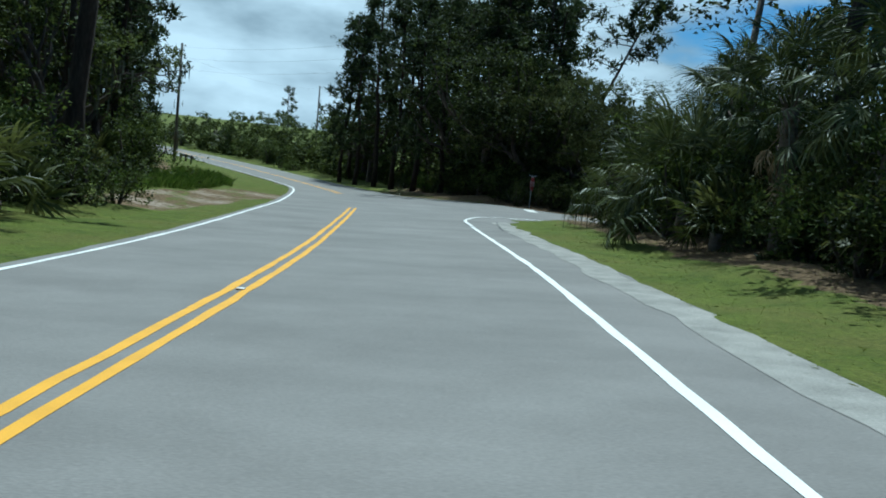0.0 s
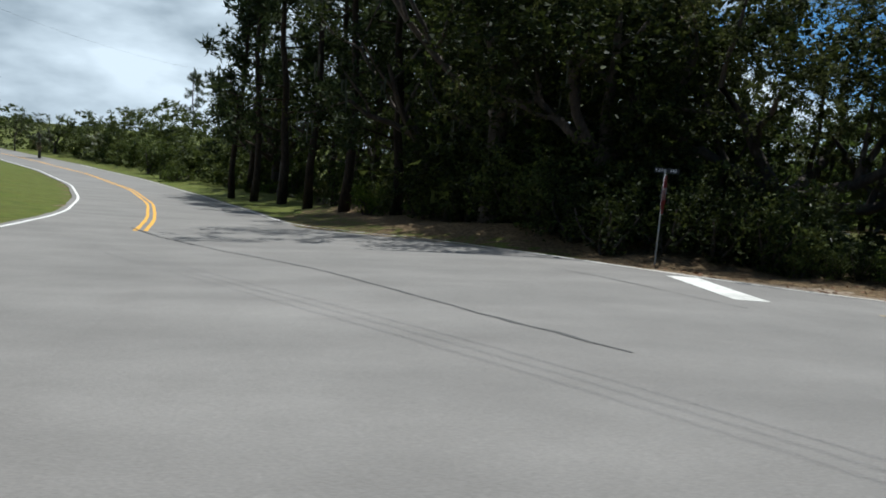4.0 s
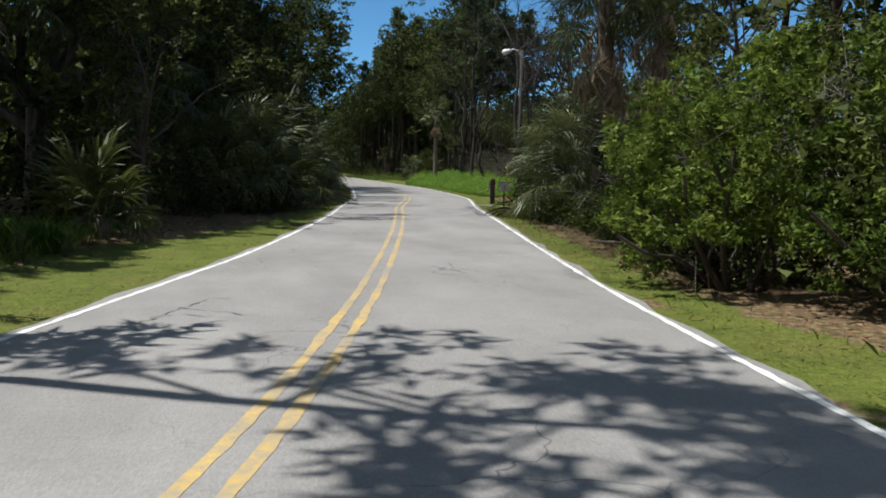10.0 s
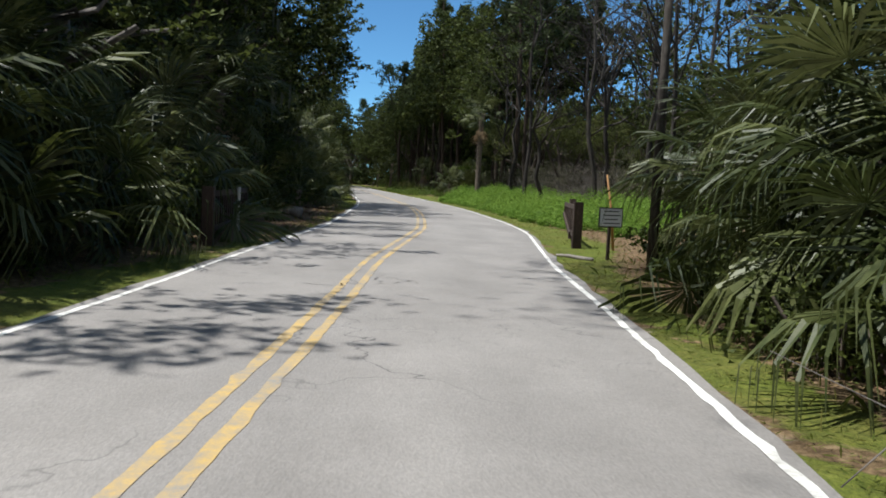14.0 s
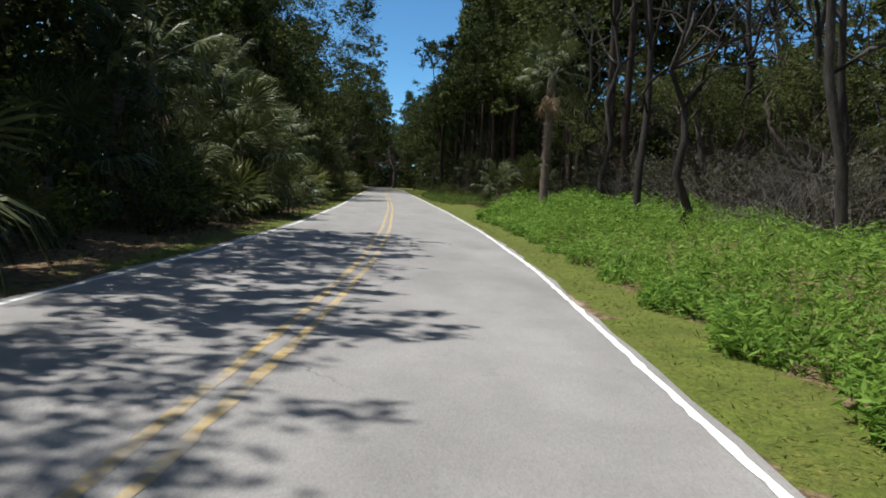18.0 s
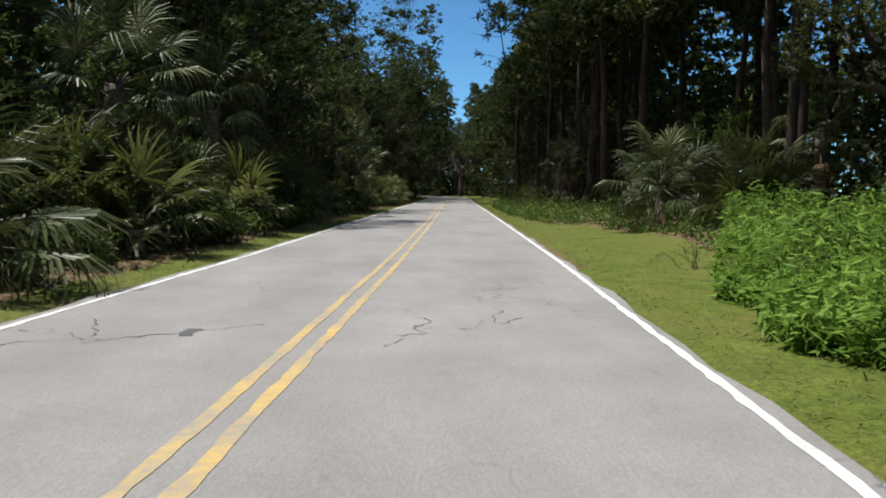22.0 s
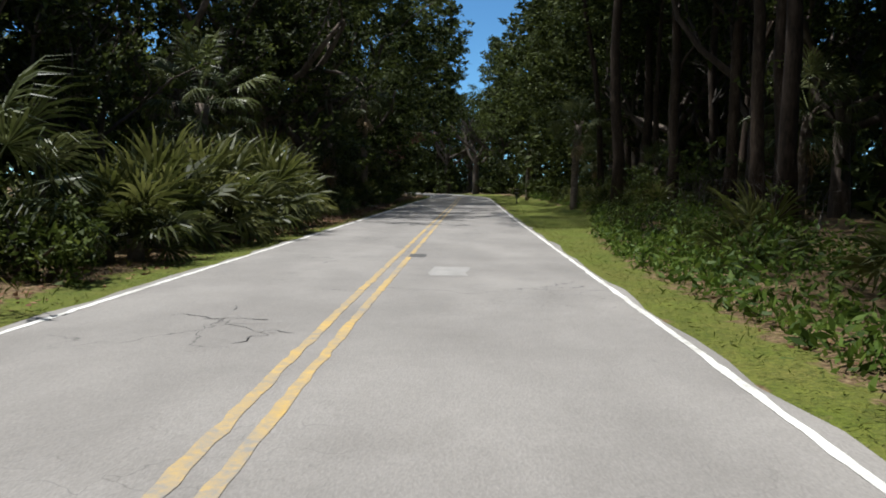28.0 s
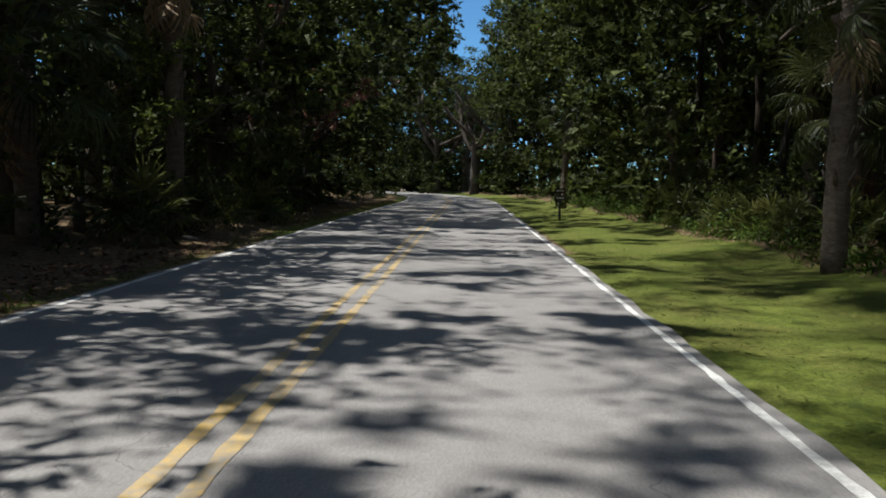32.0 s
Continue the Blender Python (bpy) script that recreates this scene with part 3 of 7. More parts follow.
def leaf_quads(rng, centres, size, spread=0.0, flat=0.0, aspect=0.5, droop=0.0):
    """Rhombic leaves round the centres, turned at random; flat holds them level, droop hangs their tips."""
    c = np.asarray(centres, float)
    k = len(c)
    c = c + rng.normal(0, 1, (k, 3)) * spread
    a = rng.normal(0, 1, (k, 3))
    a[:, 2] = a[:, 2] * (1 - flat) - droop
    a /= np.linalg.norm(a, axis=1)[:, None] + 1e-9
    n = rng.normal(0, 1, (k, 3))
    n[:, 2] += flat * 3
    b = np.cross(n, a)
    b /= np.linalg.norm(b, axis=1)[:, None] + 1e-9
    s = (size * rng.uniform(0.6, 1.35, k))[:, None]
    return np.stack([c - a * s * 0.5, c + b * s * aspect * 0.5 - a * s * 0.05, c + a * s * 0.5, c - b * s * aspect * 0.5 - a * s * 0.05], 1).reshape(-1, 3)



def sprays(rng, centres, radius, per, squash=0.7):
    """Leaf places in rounded clumps round the centres, thickest near their skin, and the way out of the clump at each."""
    c = np.asarray(centres, float)
    d = rng.normal(0, 1, (len(c) * per, 3))
    d /= np.linalg.norm(d, axis=1)[:, None] + 1e-9
    r = np.repeat(np.broadcast_to(radius, len(c)) * rng.uniform(0.65, 1.2, len(c)), per) * rng.random(len(d)) ** 0.5
    return np.repeat(c, per, 0) + d * r[:, None] * np.array([1, 1, squash]), d


def leaf_tris(rng, centres, size, flat=0.3, width=0.26, out=None):
    """Pointed leaves, one triangle each; flat holds them level, out turns them away from their twig."""
    c = np.asarray(centres, float)
    k = len(c)
    a = rng.normal(0, 1, (k, 3))
    if out is not None:
        a = a + out * 0.9
    a[:, 2] *= 1 - flat
    a /= np.linalg.norm(a, axis=1)[:, None] + 1e-9
    n = rng.normal(0, 1, (k, 3))
    n[:, 2] += flat * 3
    b = np.cross(n, a)
    b /= np.linalg.norm(b, axis=1)[:, None] + 1e-9
    z = (size * rng.uniform(0.65, 1.3, k))[:, None]
    return np.stack([c - a * z * 0.45 - b * z * width, c - a * z * 0.35 + b * z * width, c + a * z * 0.6], 1).reshape(-1, 3)


def sky_strip(x, y, z):
    """True in the wedge of open air over the side road, which widens with height between the crowns."""
    z0 = np.interp(x, (60, 100, 140, 160, 180, 200, 220, 240, 260, 290, 330), (5, 5, 6, 8, 9, 10, 12.5, 14.5, 17, 22, 30))
    up = np.maximum(z - z0, 0.0)
    centre = side_right(x) + np.interp(x, (60, 100, 140, 170, 250), (2.0, 1.6, 0.9, 0.7, 0.6))
    south = centre - np.minimum(0.78 * up, 0.8 + 0.065 * np.maximum(x - 100, 0.0))
    north = centre + 0.5 + np.minimum(0.7 * up, 2.4 + 0.12 * np.maximum(x - 215, 0.0))
    return (z > z0) & (x > 60) & (y > south) & (y < north)


# ---- the ground and the roads ----


def build_ground():
    xs = np.concatenate([[-1600, -700, -350, -200, -130, -90], np.arange(-66, -14, 2.0), np.arange(-14, 26, 0.7), np.arange(26, 312, 1.3), [330, 360, 420, 520, 750, 1700]])
    ys = np.concatenate([[-1600, -700, -350, -180, -110, -70, -50], np.arange(-36, 14, 1.6), np.arange(14, 60, 0.6), np.arange(60, 112, 1.6), np.arange(112, 180, 4.0), [190, 215, 260, 340, 480, 750, 1700]])
    gx, gy = np.meshgrid(xs, ys)
    x, y = gx.ravel(), gy.ravel()
    z = lie(x, y)
    nx, ny = len(xs), len(ys)
    idx = np.arange(nx * ny).reshape(ny, nx)
    faces = np.stack([idx[:-1, :-1], idx[:-1, 1:], idx[1:, 1:], idx[1:, :-1]], -1).reshape(-1, 4)
    me = mesh_of("ground", np.stack([x, y, z], 1), faces, M_GROUND)
    d = beyond(x, y)
    left_side = (y > side_yellow(x)) & (x > 3)
    width = np.where(x > 3.5, np.where(left_side, verge_left(x), verge_right(x)), np.where(x < -4, 9.0, 4.2))
    grass = 0.5 + np.clip((width - d) / 1.2, -0.5, 0.5)
    grass = np.where((y > 46) & (x > -6) & (x < 12), grass * 0.45, grass)
    # bare sandy strip beside the pavement and the worn shoulder at the corner
    sand = np.where((x > -4) & (x < 16) & (y > 46), np.clip(0.95 - d / 2.2, 0, 0.66), np.clip(0.75 - d / 0.5, 0, 0.62))
    sand = np.maximum(sand, np.where((x < -6) & (y < 40), 0.32, 0))
    grass = np.where(d < 0.22, 0.2, grass)
    grass = np.where((y > 112) | ((x > 14) & (x < 30) & left_side & (d < 6)), np.maximum(grass, 0.85), grass)
    worn = (x < -8.6) & (x > -12.6) & (y > 26) & (y < 48)
    grass = np.where(worn, 0.32 + 0.16 * np.sin(x * 2.1 + y * 0.7), grass)
    sand = np.where(worn, 0.42 + 0.12 * np.sin(y * 1.3), sand)
    marsh = np.maximum(marsh_at(x, y) * 0.9, 0.0)
    col = me.color_attributes.new("cover", "FLOAT_COLOR", "POINT")
    col.data.foreach_set("color", np.stack([grass, sand, marsh, np.ones_like(d)], 1).astype(np.float32).ravel())
    tagged(new("ground", me), "mown grass verge, brown leaf litter and marsh", "ground", kind="structure")


def strip(name, mat, spine, across, lift, label, category="road", kind="structure", parent=None, tuck=0.0):
    """A sheet laid on the land: spine is a list of (left point, right point) pairs, cut across into that many bands."""
    v, f = [], []
    for l, r in spine:
        for k in range(across + 1):
            u = k / across
            x, y = l[0] + (r[0] - l[0]) * u, l[1] + (r[1] - l[1]) * u
            v.append((x, y, 0))
    v = np.array(v)
    v[:, 2] = deck(v[:, 0], v[:, 1]) + lift
    w = across + 1
    v[:w, 2] -= tuck
    v[::w, 2] -= tuck
    v[across::w, 2] -= tuck
    for i in range(len(spine) - 1):
        for k in range(across):
            a = i * w + k
            f.append((a, a + 1, a + w + 1, a + w))
    me = mesh_of(name, v, f, mat)
    ob = new(name, me)
    if parent:
        ob.parent = parent
        return tagged(ob, label)
    return tagged(ob, label, category, kind=kind)


def side_line(a, b, step, column, off=0.0):
    """Points along one of the side road's lines, shifted off metres to the left."""
    xs = np.arange(a, b + step / 2, step)
    ys = np.interp(xs, SIDE[:, 0], SIDE[:, column])
    h = max(3, int(2.1 / step))
    k = np.ones(2 * h + 1) / (2 * h + 1)
    ys = np.convolve(np.pad(ys, h, mode="reflect", reflect_type="odd"), k, "valid")
    s = np.gradient(ys, xs)
    n = np.sqrt(1 + s * s)
    return np.stack([xs - off * s / n, ys + off / n], 1)


def main_line(a, b, step, column, off=0.0):
    """Points along one of the main road's lines, shifted off metres to the right."""
    ys = np.arange(a, b + step / 2, step)
    xs = np.interp(ys, MAIN[:, 0], MAIN[:, column])
    xs = np.convolve(np.pad(xs, 4, mode="reflect", reflect_type="odd"), np.ones(9) / 9, "valid")
    s = np.gradient(xs, ys)
    n = np.sqrt(1 + s * s)
    return np.stack([xs + off / n, ys - off * s / n], 1)


def ragged(pts, rng, amount):
    """The same line with a slightly uneven edge."""
    return pts + rng.normal(0, amount, pts.shape)


def painted(name, pts, width, mat, road, label, rng, lift=0.012):
    """A painted line of that width along pts."""
    d = np.gradient(pts, axis=0)
    d /= np.linalg.norm(d, axis=1)[:, None]
    n = np.stack([-d[:, 1], d[:, 0]], 1)
    wob = rng.normal(0, 0.008, (len(pts), 2))
    pairs = [(tuple(p + m * (width / 2 + w[0])), tuple(p - m * (width / 2 + w[1]))) for p, m, w in zip(pts, n, wob)]
    return strip(name, mat, pairs, 1, lift, label, parent=road)


def fillet(points, step=0.35):
    """A smooth run of points through a few corners (Catmull-Rom)."""
    p = [np.array(q, float) for q in points]
    p = [2 * p[0] - p[1]] + p + [2 * p[-1] - p[-2]]
    out = []
    for i in range(1, len(p) - 2):
        k = max(2, int(np.linalg.norm(p[i + 1] - p[i]) / step))
        for j in range(k):
            t = j / k
            out.append(0.5 * (2 * p[i] + (p[i + 1] - p[i - 1]) * t + (2 * p[i - 1] - 5 * p[i] + 4 * p[i + 1] - p[i + 2]) * t * t + (3 * p[i] - p[i - 1] - 3 * p[i + 1] + p[i + 2]) * t ** 3))
    out.append(p[-2])
    return np.array(out)


def build_roads():
    rng = np.random.default_rng(5)
    main = tagged(new("main_road"), "grey asphalt main road with double yellow line", "road", kind="structure")
    a, b = ragged(main_line(-40, 175, 1.0, 2, -0.28), rng, 0.025), ragged(main_line(-40, 175, 1.0, 3, 0.45) + np.stack([1.15 * ease((34 - np.arange(-40, 175.5, 1.0)) / 3), np.zeros(216)], 1), rng, 0.04)
    strip("pavement", M_ASPHALT_MAIN, list(zip(map(tuple, a), map(tuple, b))), 10, 0.018, "", parent=main)
    side = tagged(new("side_road"), "weathered pale grey asphalt two-lane side road with fine cracks", "road", kind="structure")
    a, b = ragged(side_line(7, 325, 1.0, 2, 0.15), rng, 0.04), ragged(side_line(7, 325, 1.0, 3, -0.14), rng, 0.045)
    strip("pavement", M_ASPHALT, list(zip(map(tuple, a), map(tuple, b))), 8, 0.022, "", parent=side)
    # the mouth of the side road
    left = fillet([(-8.5, 76), (-5.0, 66.5), (-1.0, 60.5), (2.4, 55.8), (4.6, 52.6), (7.2, 50.75)], 0.6)
    right = fillet([(-1.6, 30.0), (1.6, 31.6), (2.9, 34.2), (3.9, 36.6), (5.4, 38.9), (7.2, 39.9)], 0.25)
    u = np.linspace(0, 1, 40)
    l2 = np.stack([np.interp(u, np.linspace(0, 1, len(left)), left[:, k]) for k in (0, 1)], 1)
    r2 = np.stack([np.interp(u, np.linspace(0, 1, len(right)), right[:, k]) for k in (0, 1)], 1)
    strip("junction_pavement", M_ASPHALT_MAIN, list(zip(map(tuple, l2), map(tuple, r2))), 14, 0.0265, "", parent=side, tuck=0.03)
    fresh, worn = M_YELLOW_NEW, M_YELLOW
    for off in (-0.125, 0.125):
        painted("yellow_line", main_line(-40, 38.4, 0.8, 1, off), 0.12, fresh, main, "fresh yellow paint", rng, 0.0225)
        painted("yellow_line", main_line(58.5, 170, 0.8, 1, off), 0.12, fresh, main, "fresh yellow paint", rng, 0.0225)
        painted("yellow_line", side_line(6.4, 7.8, 0.7, 1, off), 0.105, worn, side, "faded yellow paint", rng, 0.031)
        painted("yellow_line", side_line(7.8, 325, 0.22, 1, off), 0.10, worn, side, "faded yellow paint", rng, 0.0262)
    painted("white_line", main_line(-40, 172, 0.8, 2), 0.11, M_WHITE_NEW, main, "white paint", rng, 0.0225)
    edge = main_line(-40, 28.8, 0.8, 3)
    painted("white_line", edge, 0.12, M_WHITE_NEW, main, "white paint", rng, 0.0225)
    corner = fillet([tuple(edge[-1]), (0.76, 30.2), (0.65, 31.9), (0.76, 33.5), (1.08, 35.0), (1.6, 36.3), (2.2, 37.35), (2.85, 38.2), (3.5, 38.85), (4.5, 39.5), (5.6, 39.95), (7.6, 40.25)])
    painted("white_line", corner, 0.12, M_WHITE_NEW, side, "white paint", rng, 0.044)
    far = fillet([(-39, 140), (-24.5, 115), (-14.6, 95), (-8.2, 78), (-4.3, 66), (-0.5, 60.2), (2.4, 55.2), (4.4, 52.2), (6.4, 50.55), (9.0, 49.85), (12.0, 49.05)], 0.8)
    painted("white_line", far, 0.10, M_WHITE, side, "worn white paint", rng, 0.031)
    painted("white_line", side_line(12.0, 325, 0.22, 2), 0.078, M_WHITE, side, "worn white paint", rng, 0.0265)
    painted("white_line", side_line(7.6, 325, 0.22, 3), 0.078, M_WHITE, side, "worn white paint", rng, 0.0265)
    gravel = material("gravel_shoulder", [(0.3, (0.15, 0.14, 0.125)), (0.5, (0.25, 0.235, 0.21)), (0.7, (0.36, 0.335, 0.30))], 2.2, 0.95, 0.6, 45)
    painted("shoulder", ragged(main_line(-40, 33.0, 0.8, 3, 1.28), rng, 0.05), 0.66, gravel, main, "pale gravelly shoulder", rng, 0.0225)
    bar = np.array([(4.66, 51.3), (4.67, 50.4), (4.69, 49.4), (4.7, 48.1)])
    painted("stop_bar", bar, 0.58, M_WHITE, side, "wide white stop bar", rng, 0.0315)
    dark = material("tar", [(0.3, (0.045, 0.043, 0.041)), (0.7, (0.085, 0.080, 0.076))], 3.0, 0.8, 0.3, 60)
    seam = fillet([(-8.0, 59.6), (-6.3, 56.5), (-4.2, 53.2), (-2.0, 50.0), (0.2, 45.7), (1.6, 43.2)], 0.3)
    painted("tar_seam", ragged(seam, rng, 0.015), 0.05, dark, side, "dark tar seam", rng, 0.031)
    painted("washed_out_edge", ragged(fillet([(1.80, 27.2), (1.78, 28.9), (1.83, 31.4), (1.88, 32.9)], 0.3), rng, 0.03), 0.035, dark, main, "dark washed-out pavement edge", rng, 0.0262)
    painted("crack", ragged(fillet([(1.88, 32.6), (2.05, 31.2), (2.2, 30.2), (2.33, 29.0), (2.4, 27.5)], 0.3), rng, 0.02), 0.014, dark, main, "open crack", rng, 0.0264)
    painted("tar_seam", ragged(fillet([(2.3, 51.5), (2.9, 50.3), (3.5, 48.8), (4.2, 47.1)], 0.3), rng, 0.012), 0.02, dark, side, "thin dark tar seam", rng, 0.031)
    patch = material("pale_patch", [(0.3, (0.20, 0.19, 0.178)), (0.7, (0.29, 0.275, 0.26))], 4.0, 0.9, 0.4, 70)
    painted("repair_patch", np.array([(171.5, 33.0), (171.9, 33.05), (172.5, 33.0), (173.0, 32.97)]), 0.62, patch, side, "pale concrete repair patch", rng, 0.0265)
    painted("repair_patch", np.array([(175.0, 33.75), (175.3, 33.7), (175.8, 33.72)]), 0.35, dark, side, "dark tar patch", rng, 0.0265)
    painted("repair_patch", np.array([(108.1, 35.45), (108.25, 35.5), (108.5, 35.48)]), 0.12, dark, side, "small dark tar patch", rng, 0.0265)
    # open cracks that cross the lanes
    for x0, y0, x1, y1 in ((97.0, 37.2, 98.6, 33.2), (98.6, 33.2, 97.2, 31.9), (95.2, 37.4, 95.8, 35.4), (100.6, 36.3, 99.2, 34.8), (121.0, 36.8, 119.6, 33.9), (46.5, 41.0, 47.2, 38.6), (36.0, 43.2, 36.4, 41.6), (23.5, 45.8, 25.6, 45.0), (167.2, 35.9, 165.9, 34.4), (132.0, 33.1, 134.0, 32.7), (187.5, 33.0, 190.5, 32.8), (29.0, 41.7, 27.4, 41.4), (108.2, 33.7, 109.4, 32.3), (107.4, 36.9, 108.6, 35.0), (125.5, 36.6, 126.4, 34.6), (180.4, 36.0, 181.6, 34.4)):
        pts = fillet([(x0 + (x1 - x0) * t + rng.normal(0, 0.13), y0 + (y1 - y0) * t + rng.normal(0, 0.10)) for t in np.linspace(0, 1, 11)], 0.10)
        painted("crack", ragged(pts, rng, 0.02), 0.009, dark, side, "open crack", rng, 0.0262)
        for k in range(3):
            o = pts[int(rng.integers(2, len(pts) - 2))]
            a = rng.uniform(0, 2 * math.pi)
            run = [(o[0] + math.cos(a) * d + rng.normal(0, 0.05), o[1] + math.sin(a) * d * 0.6 + rng.normal(0, 0.05)) for d in np.linspace(0, rng.uniform(0.6, 1.5), 6)]
            painted("crack", ragged(fillet(run, 0.1), rng, 0.015), 0.006, dark, side, "hairline crack", rng, 0.0264)


build_ground()
build_roads()

# ---- plants: how each kind is grown ----


def grow(rng, b, start, direction, length, radius, depth, tips, bend=0.25, fork=(2, 3), shrink=0.66, up=0.1, sides=5, spread=0.7, twigs=False):
    """A limb with its own forks; the tips gather where leaves sit."""
    pts, rad = [start], [radius]
    d = direction.normalized()
    n = 4 if depth > 0 else 3
    for i in range(n):
        d = (d + Vector(rng.normal(0, bend, 3)) + Vector((0, 0, up))).normalized()
        pts.append(pts[-1] + d * (length / n))
        rad.append(radius * (1 - 0.5 * (i + 1) / n))
        if depth <= 1:
            tips.append((pts[-1], d, depth))
    if depth > 0 or twigs:
        b.tube(pts if depth > 0 else pts[::2], rad if depth > 0 else rad[::2], sides if depth > 0 else 3, cap=False)
    if depth > 0:
        for k in range(int(rng.integers(fork[0], fork[1] + 1))):
            side = Vector(rng.normal(0, 1, 3)).cross(d).normalized()
            at = int(rng.integers(2, len(pts)))
            nd = d * (1 - spread * 0.5) + side * spread + Vector((0, 0, up * 0.6))
            grow(rng, b, pts[at], nd, length * shrink * rng.uniform(0.8, 1.15), rad[at] * 0.72, depth - 1, tips, bend, fork, shrink, up, max(3, sides - 1), spread, twigs)


def oak(seed, height, leaf, nleaf, mat, label, moss=False, name="oak_tree", trunk_r=0.3, low=0.28, bark=None, lean=(0, 0), rise=(0.5, 1.6), limb=0.42):
    rng = np.random.default_rng(seed)
    root = thing(name, label, "tree")
    b, tips = Build(), []
    h0 = height * low
    pts = [Vector((0, 0, -0.15)), Vector((lean[0] * 0.3, lean[1] * 0.3, h0 * 0.5)), Vector((lean[0], lean[1], h0))]
    b.tube(pts, [trunk_r * 1.35, trunk_r, trunk_r * 0.85], 8, cap=False)
    for k in range(6):
        a = 2 * math.pi * k / 6 + rng.uniform(-0.4, 0.4)
        d = Vector((math.cos(a), math.sin(a), rng.uniform(*rise)))
        grow(rng, b, pts[-1] - Vector((0, 0, rng.uniform(0, h0 * 0.35))), d, height * limb * rng.uniform(0.8, 1.1), trunk_r * 0.55, 2, tips, 0.22, (2, 3), 0.66, 0.12)
    part("trunk", b.mesh("trunk", bark or M_BARK), root)
    c = np.array([t[0] for t in tips])
    per = 34
    m = min(len(c), max(30, int(2.3 * nleaf / per)))
    q, out = sprays(rng, c[rng.choice(len(c), m, replace=False)], 0.56 * height / 11, int(2.3 * nleaf / m), 0.62)
    part("crown", tris_mesh("crown", leaf_tris(rng, q, leaf * 0.66, 0.3, 0.27, out), mat), root)
    if moss:
        lowtips = c[np.argsort(c[:, 2])[:60]]
        hang = []
        for p in lowtips[rng.integers(0, len(lowtips), 44)]:
            ln = rng.uniform(0.3, 0.95)
            w = rng.uniform(0.02, 0.06)
            q = p + rng.normal(0, 0.2, 3)
            hang += [q + (-w, 0, 0), q + (w, 0.03, 0), q + (w * 0.4, 0.05, -ln * 0.55), q + (-w * 0.2, 0, -ln)]
        part("moss", quads_mesh("moss", np.array(hang), M_MOSS), root, "hanging grey moss")["kind"] = "stuff"
    return root


def pine(seed, height, label, lean=0.0, first=0.5, r=0.22, tufts=240, low=()):
    rng = np.random.default_rng(seed)
    root = thing("pine_tree", label, "tree")
    b = Build()
    n = 9
    wob = np.cumsum(rng.normal(0, 0.10, (n + 1, 2)), 0)
    pts = [Vector((wob[i, 0] + lean * (i / n) ** 1.2 * height, wob[i, 1], height * i / n - (0.15 if i == 0 else 0))) for i in range(n + 1)]
    rad = [r * (1 - 0.78 * i / n) * (1.25 if i == 0 else 1) for i in range(n + 1)]
    b.tube(pts, rad, 8)
    ends = []
    for k in range(26):
        u = first + (1 - first) * (k / 26) ** 0.85
        i = min(int(u * n), n - 1)
        p = pts[i].lerp(pts[i + 1], u * n - i)
        a = rng.uniform(0, 2 * math.pi)
        ln = height * 0.16 * (1.25 - (u - first) / (1 - first)) * rng.uniform(0.6, 1.2)
        mid = p + Vector((math.cos(a), math.sin(a), rng.uniform(-0.1, 0.35))) * ln * 0.6
        end = mid + Vector((math.cos(a + rng.normal(0, 0.5)), math.sin(a + rng.normal(0, 0.5)), rng.uniform(0.0, 0.6))) * ln * 0.5
        b.tube([p, mid, end], [0.05 * (1.3 - u) + 0.02, 0.03, 0.012], 3, cap=False)
        for t in (0.45, 0.6, 0.75, 0.85, 1.0):
            ends.append(mid.lerp(end, t) if t > 0.6 else p.lerp(mid, t + 0.35))
        for s in range(1):
            tw = mid + Vector(rng.normal(0, 1, 3)) * ln * 0.28
            b.tube([mid, tw], [0.02, 0.008], 3, cap=False)
            ends += [tw, mid.lerp(tw, 0.6)]
    for u, a, ln in low:
        i = min(int(u * n), n - 1)
        p = pts[i].lerp(pts[i + 1], u * n - i)
        way = Vector((math.cos(a), math.sin(a), 0.22))
        bough = [p, p + way * ln * 0.5 + Vector((0, 0, -0.1)), p + way * ln]
        b.tube(bough, [0.05, 0.03, 0.012], 4, cap=False)
        for t in np.linspace(0.3, 1.0, 8):
            tip = p + way * ln * t + Vector(rng.normal(0, 0.28, 3))
            b.tube([p + way * ln * (t - 0.08), tip], [0.016, 0.007], 3, cap=False)
            ends += [tip] * 3
    part("trunk", b.mesh("trunk", M_PINEBARK), root)
    e = np.array(ends)
    per = 9
    base = e[rng.integers(0, len(e), tufts)] + rng.normal(0, 0.2, (tufts, 3)) * height / 18
    d = rng.normal(0, 1, (tufts, per, 3)) + np.array([0, 0, 0.5])
    d /= np.linalg.norm(d, axis=2)[..., None]
    ln = rng.uniform(0.34, 0.62, (tufts, per, 1)) * height / 16
    side = np.cross(d, rng.normal(0, 1, (tufts, per, 3)))
    side /= np.linalg.norm(side, axis=2)[..., None]
    o = base[:, None, :]
    w = 0.075 * height / 16
    tri = np.stack([o + d * ln * 0.25 - side * w, o + d * ln * 0.25 + side * w, o + d * ln], 2)
    part("crown", tris_mesh("crown", tri.reshape(-1, 3), M_PINE), root)
    return root


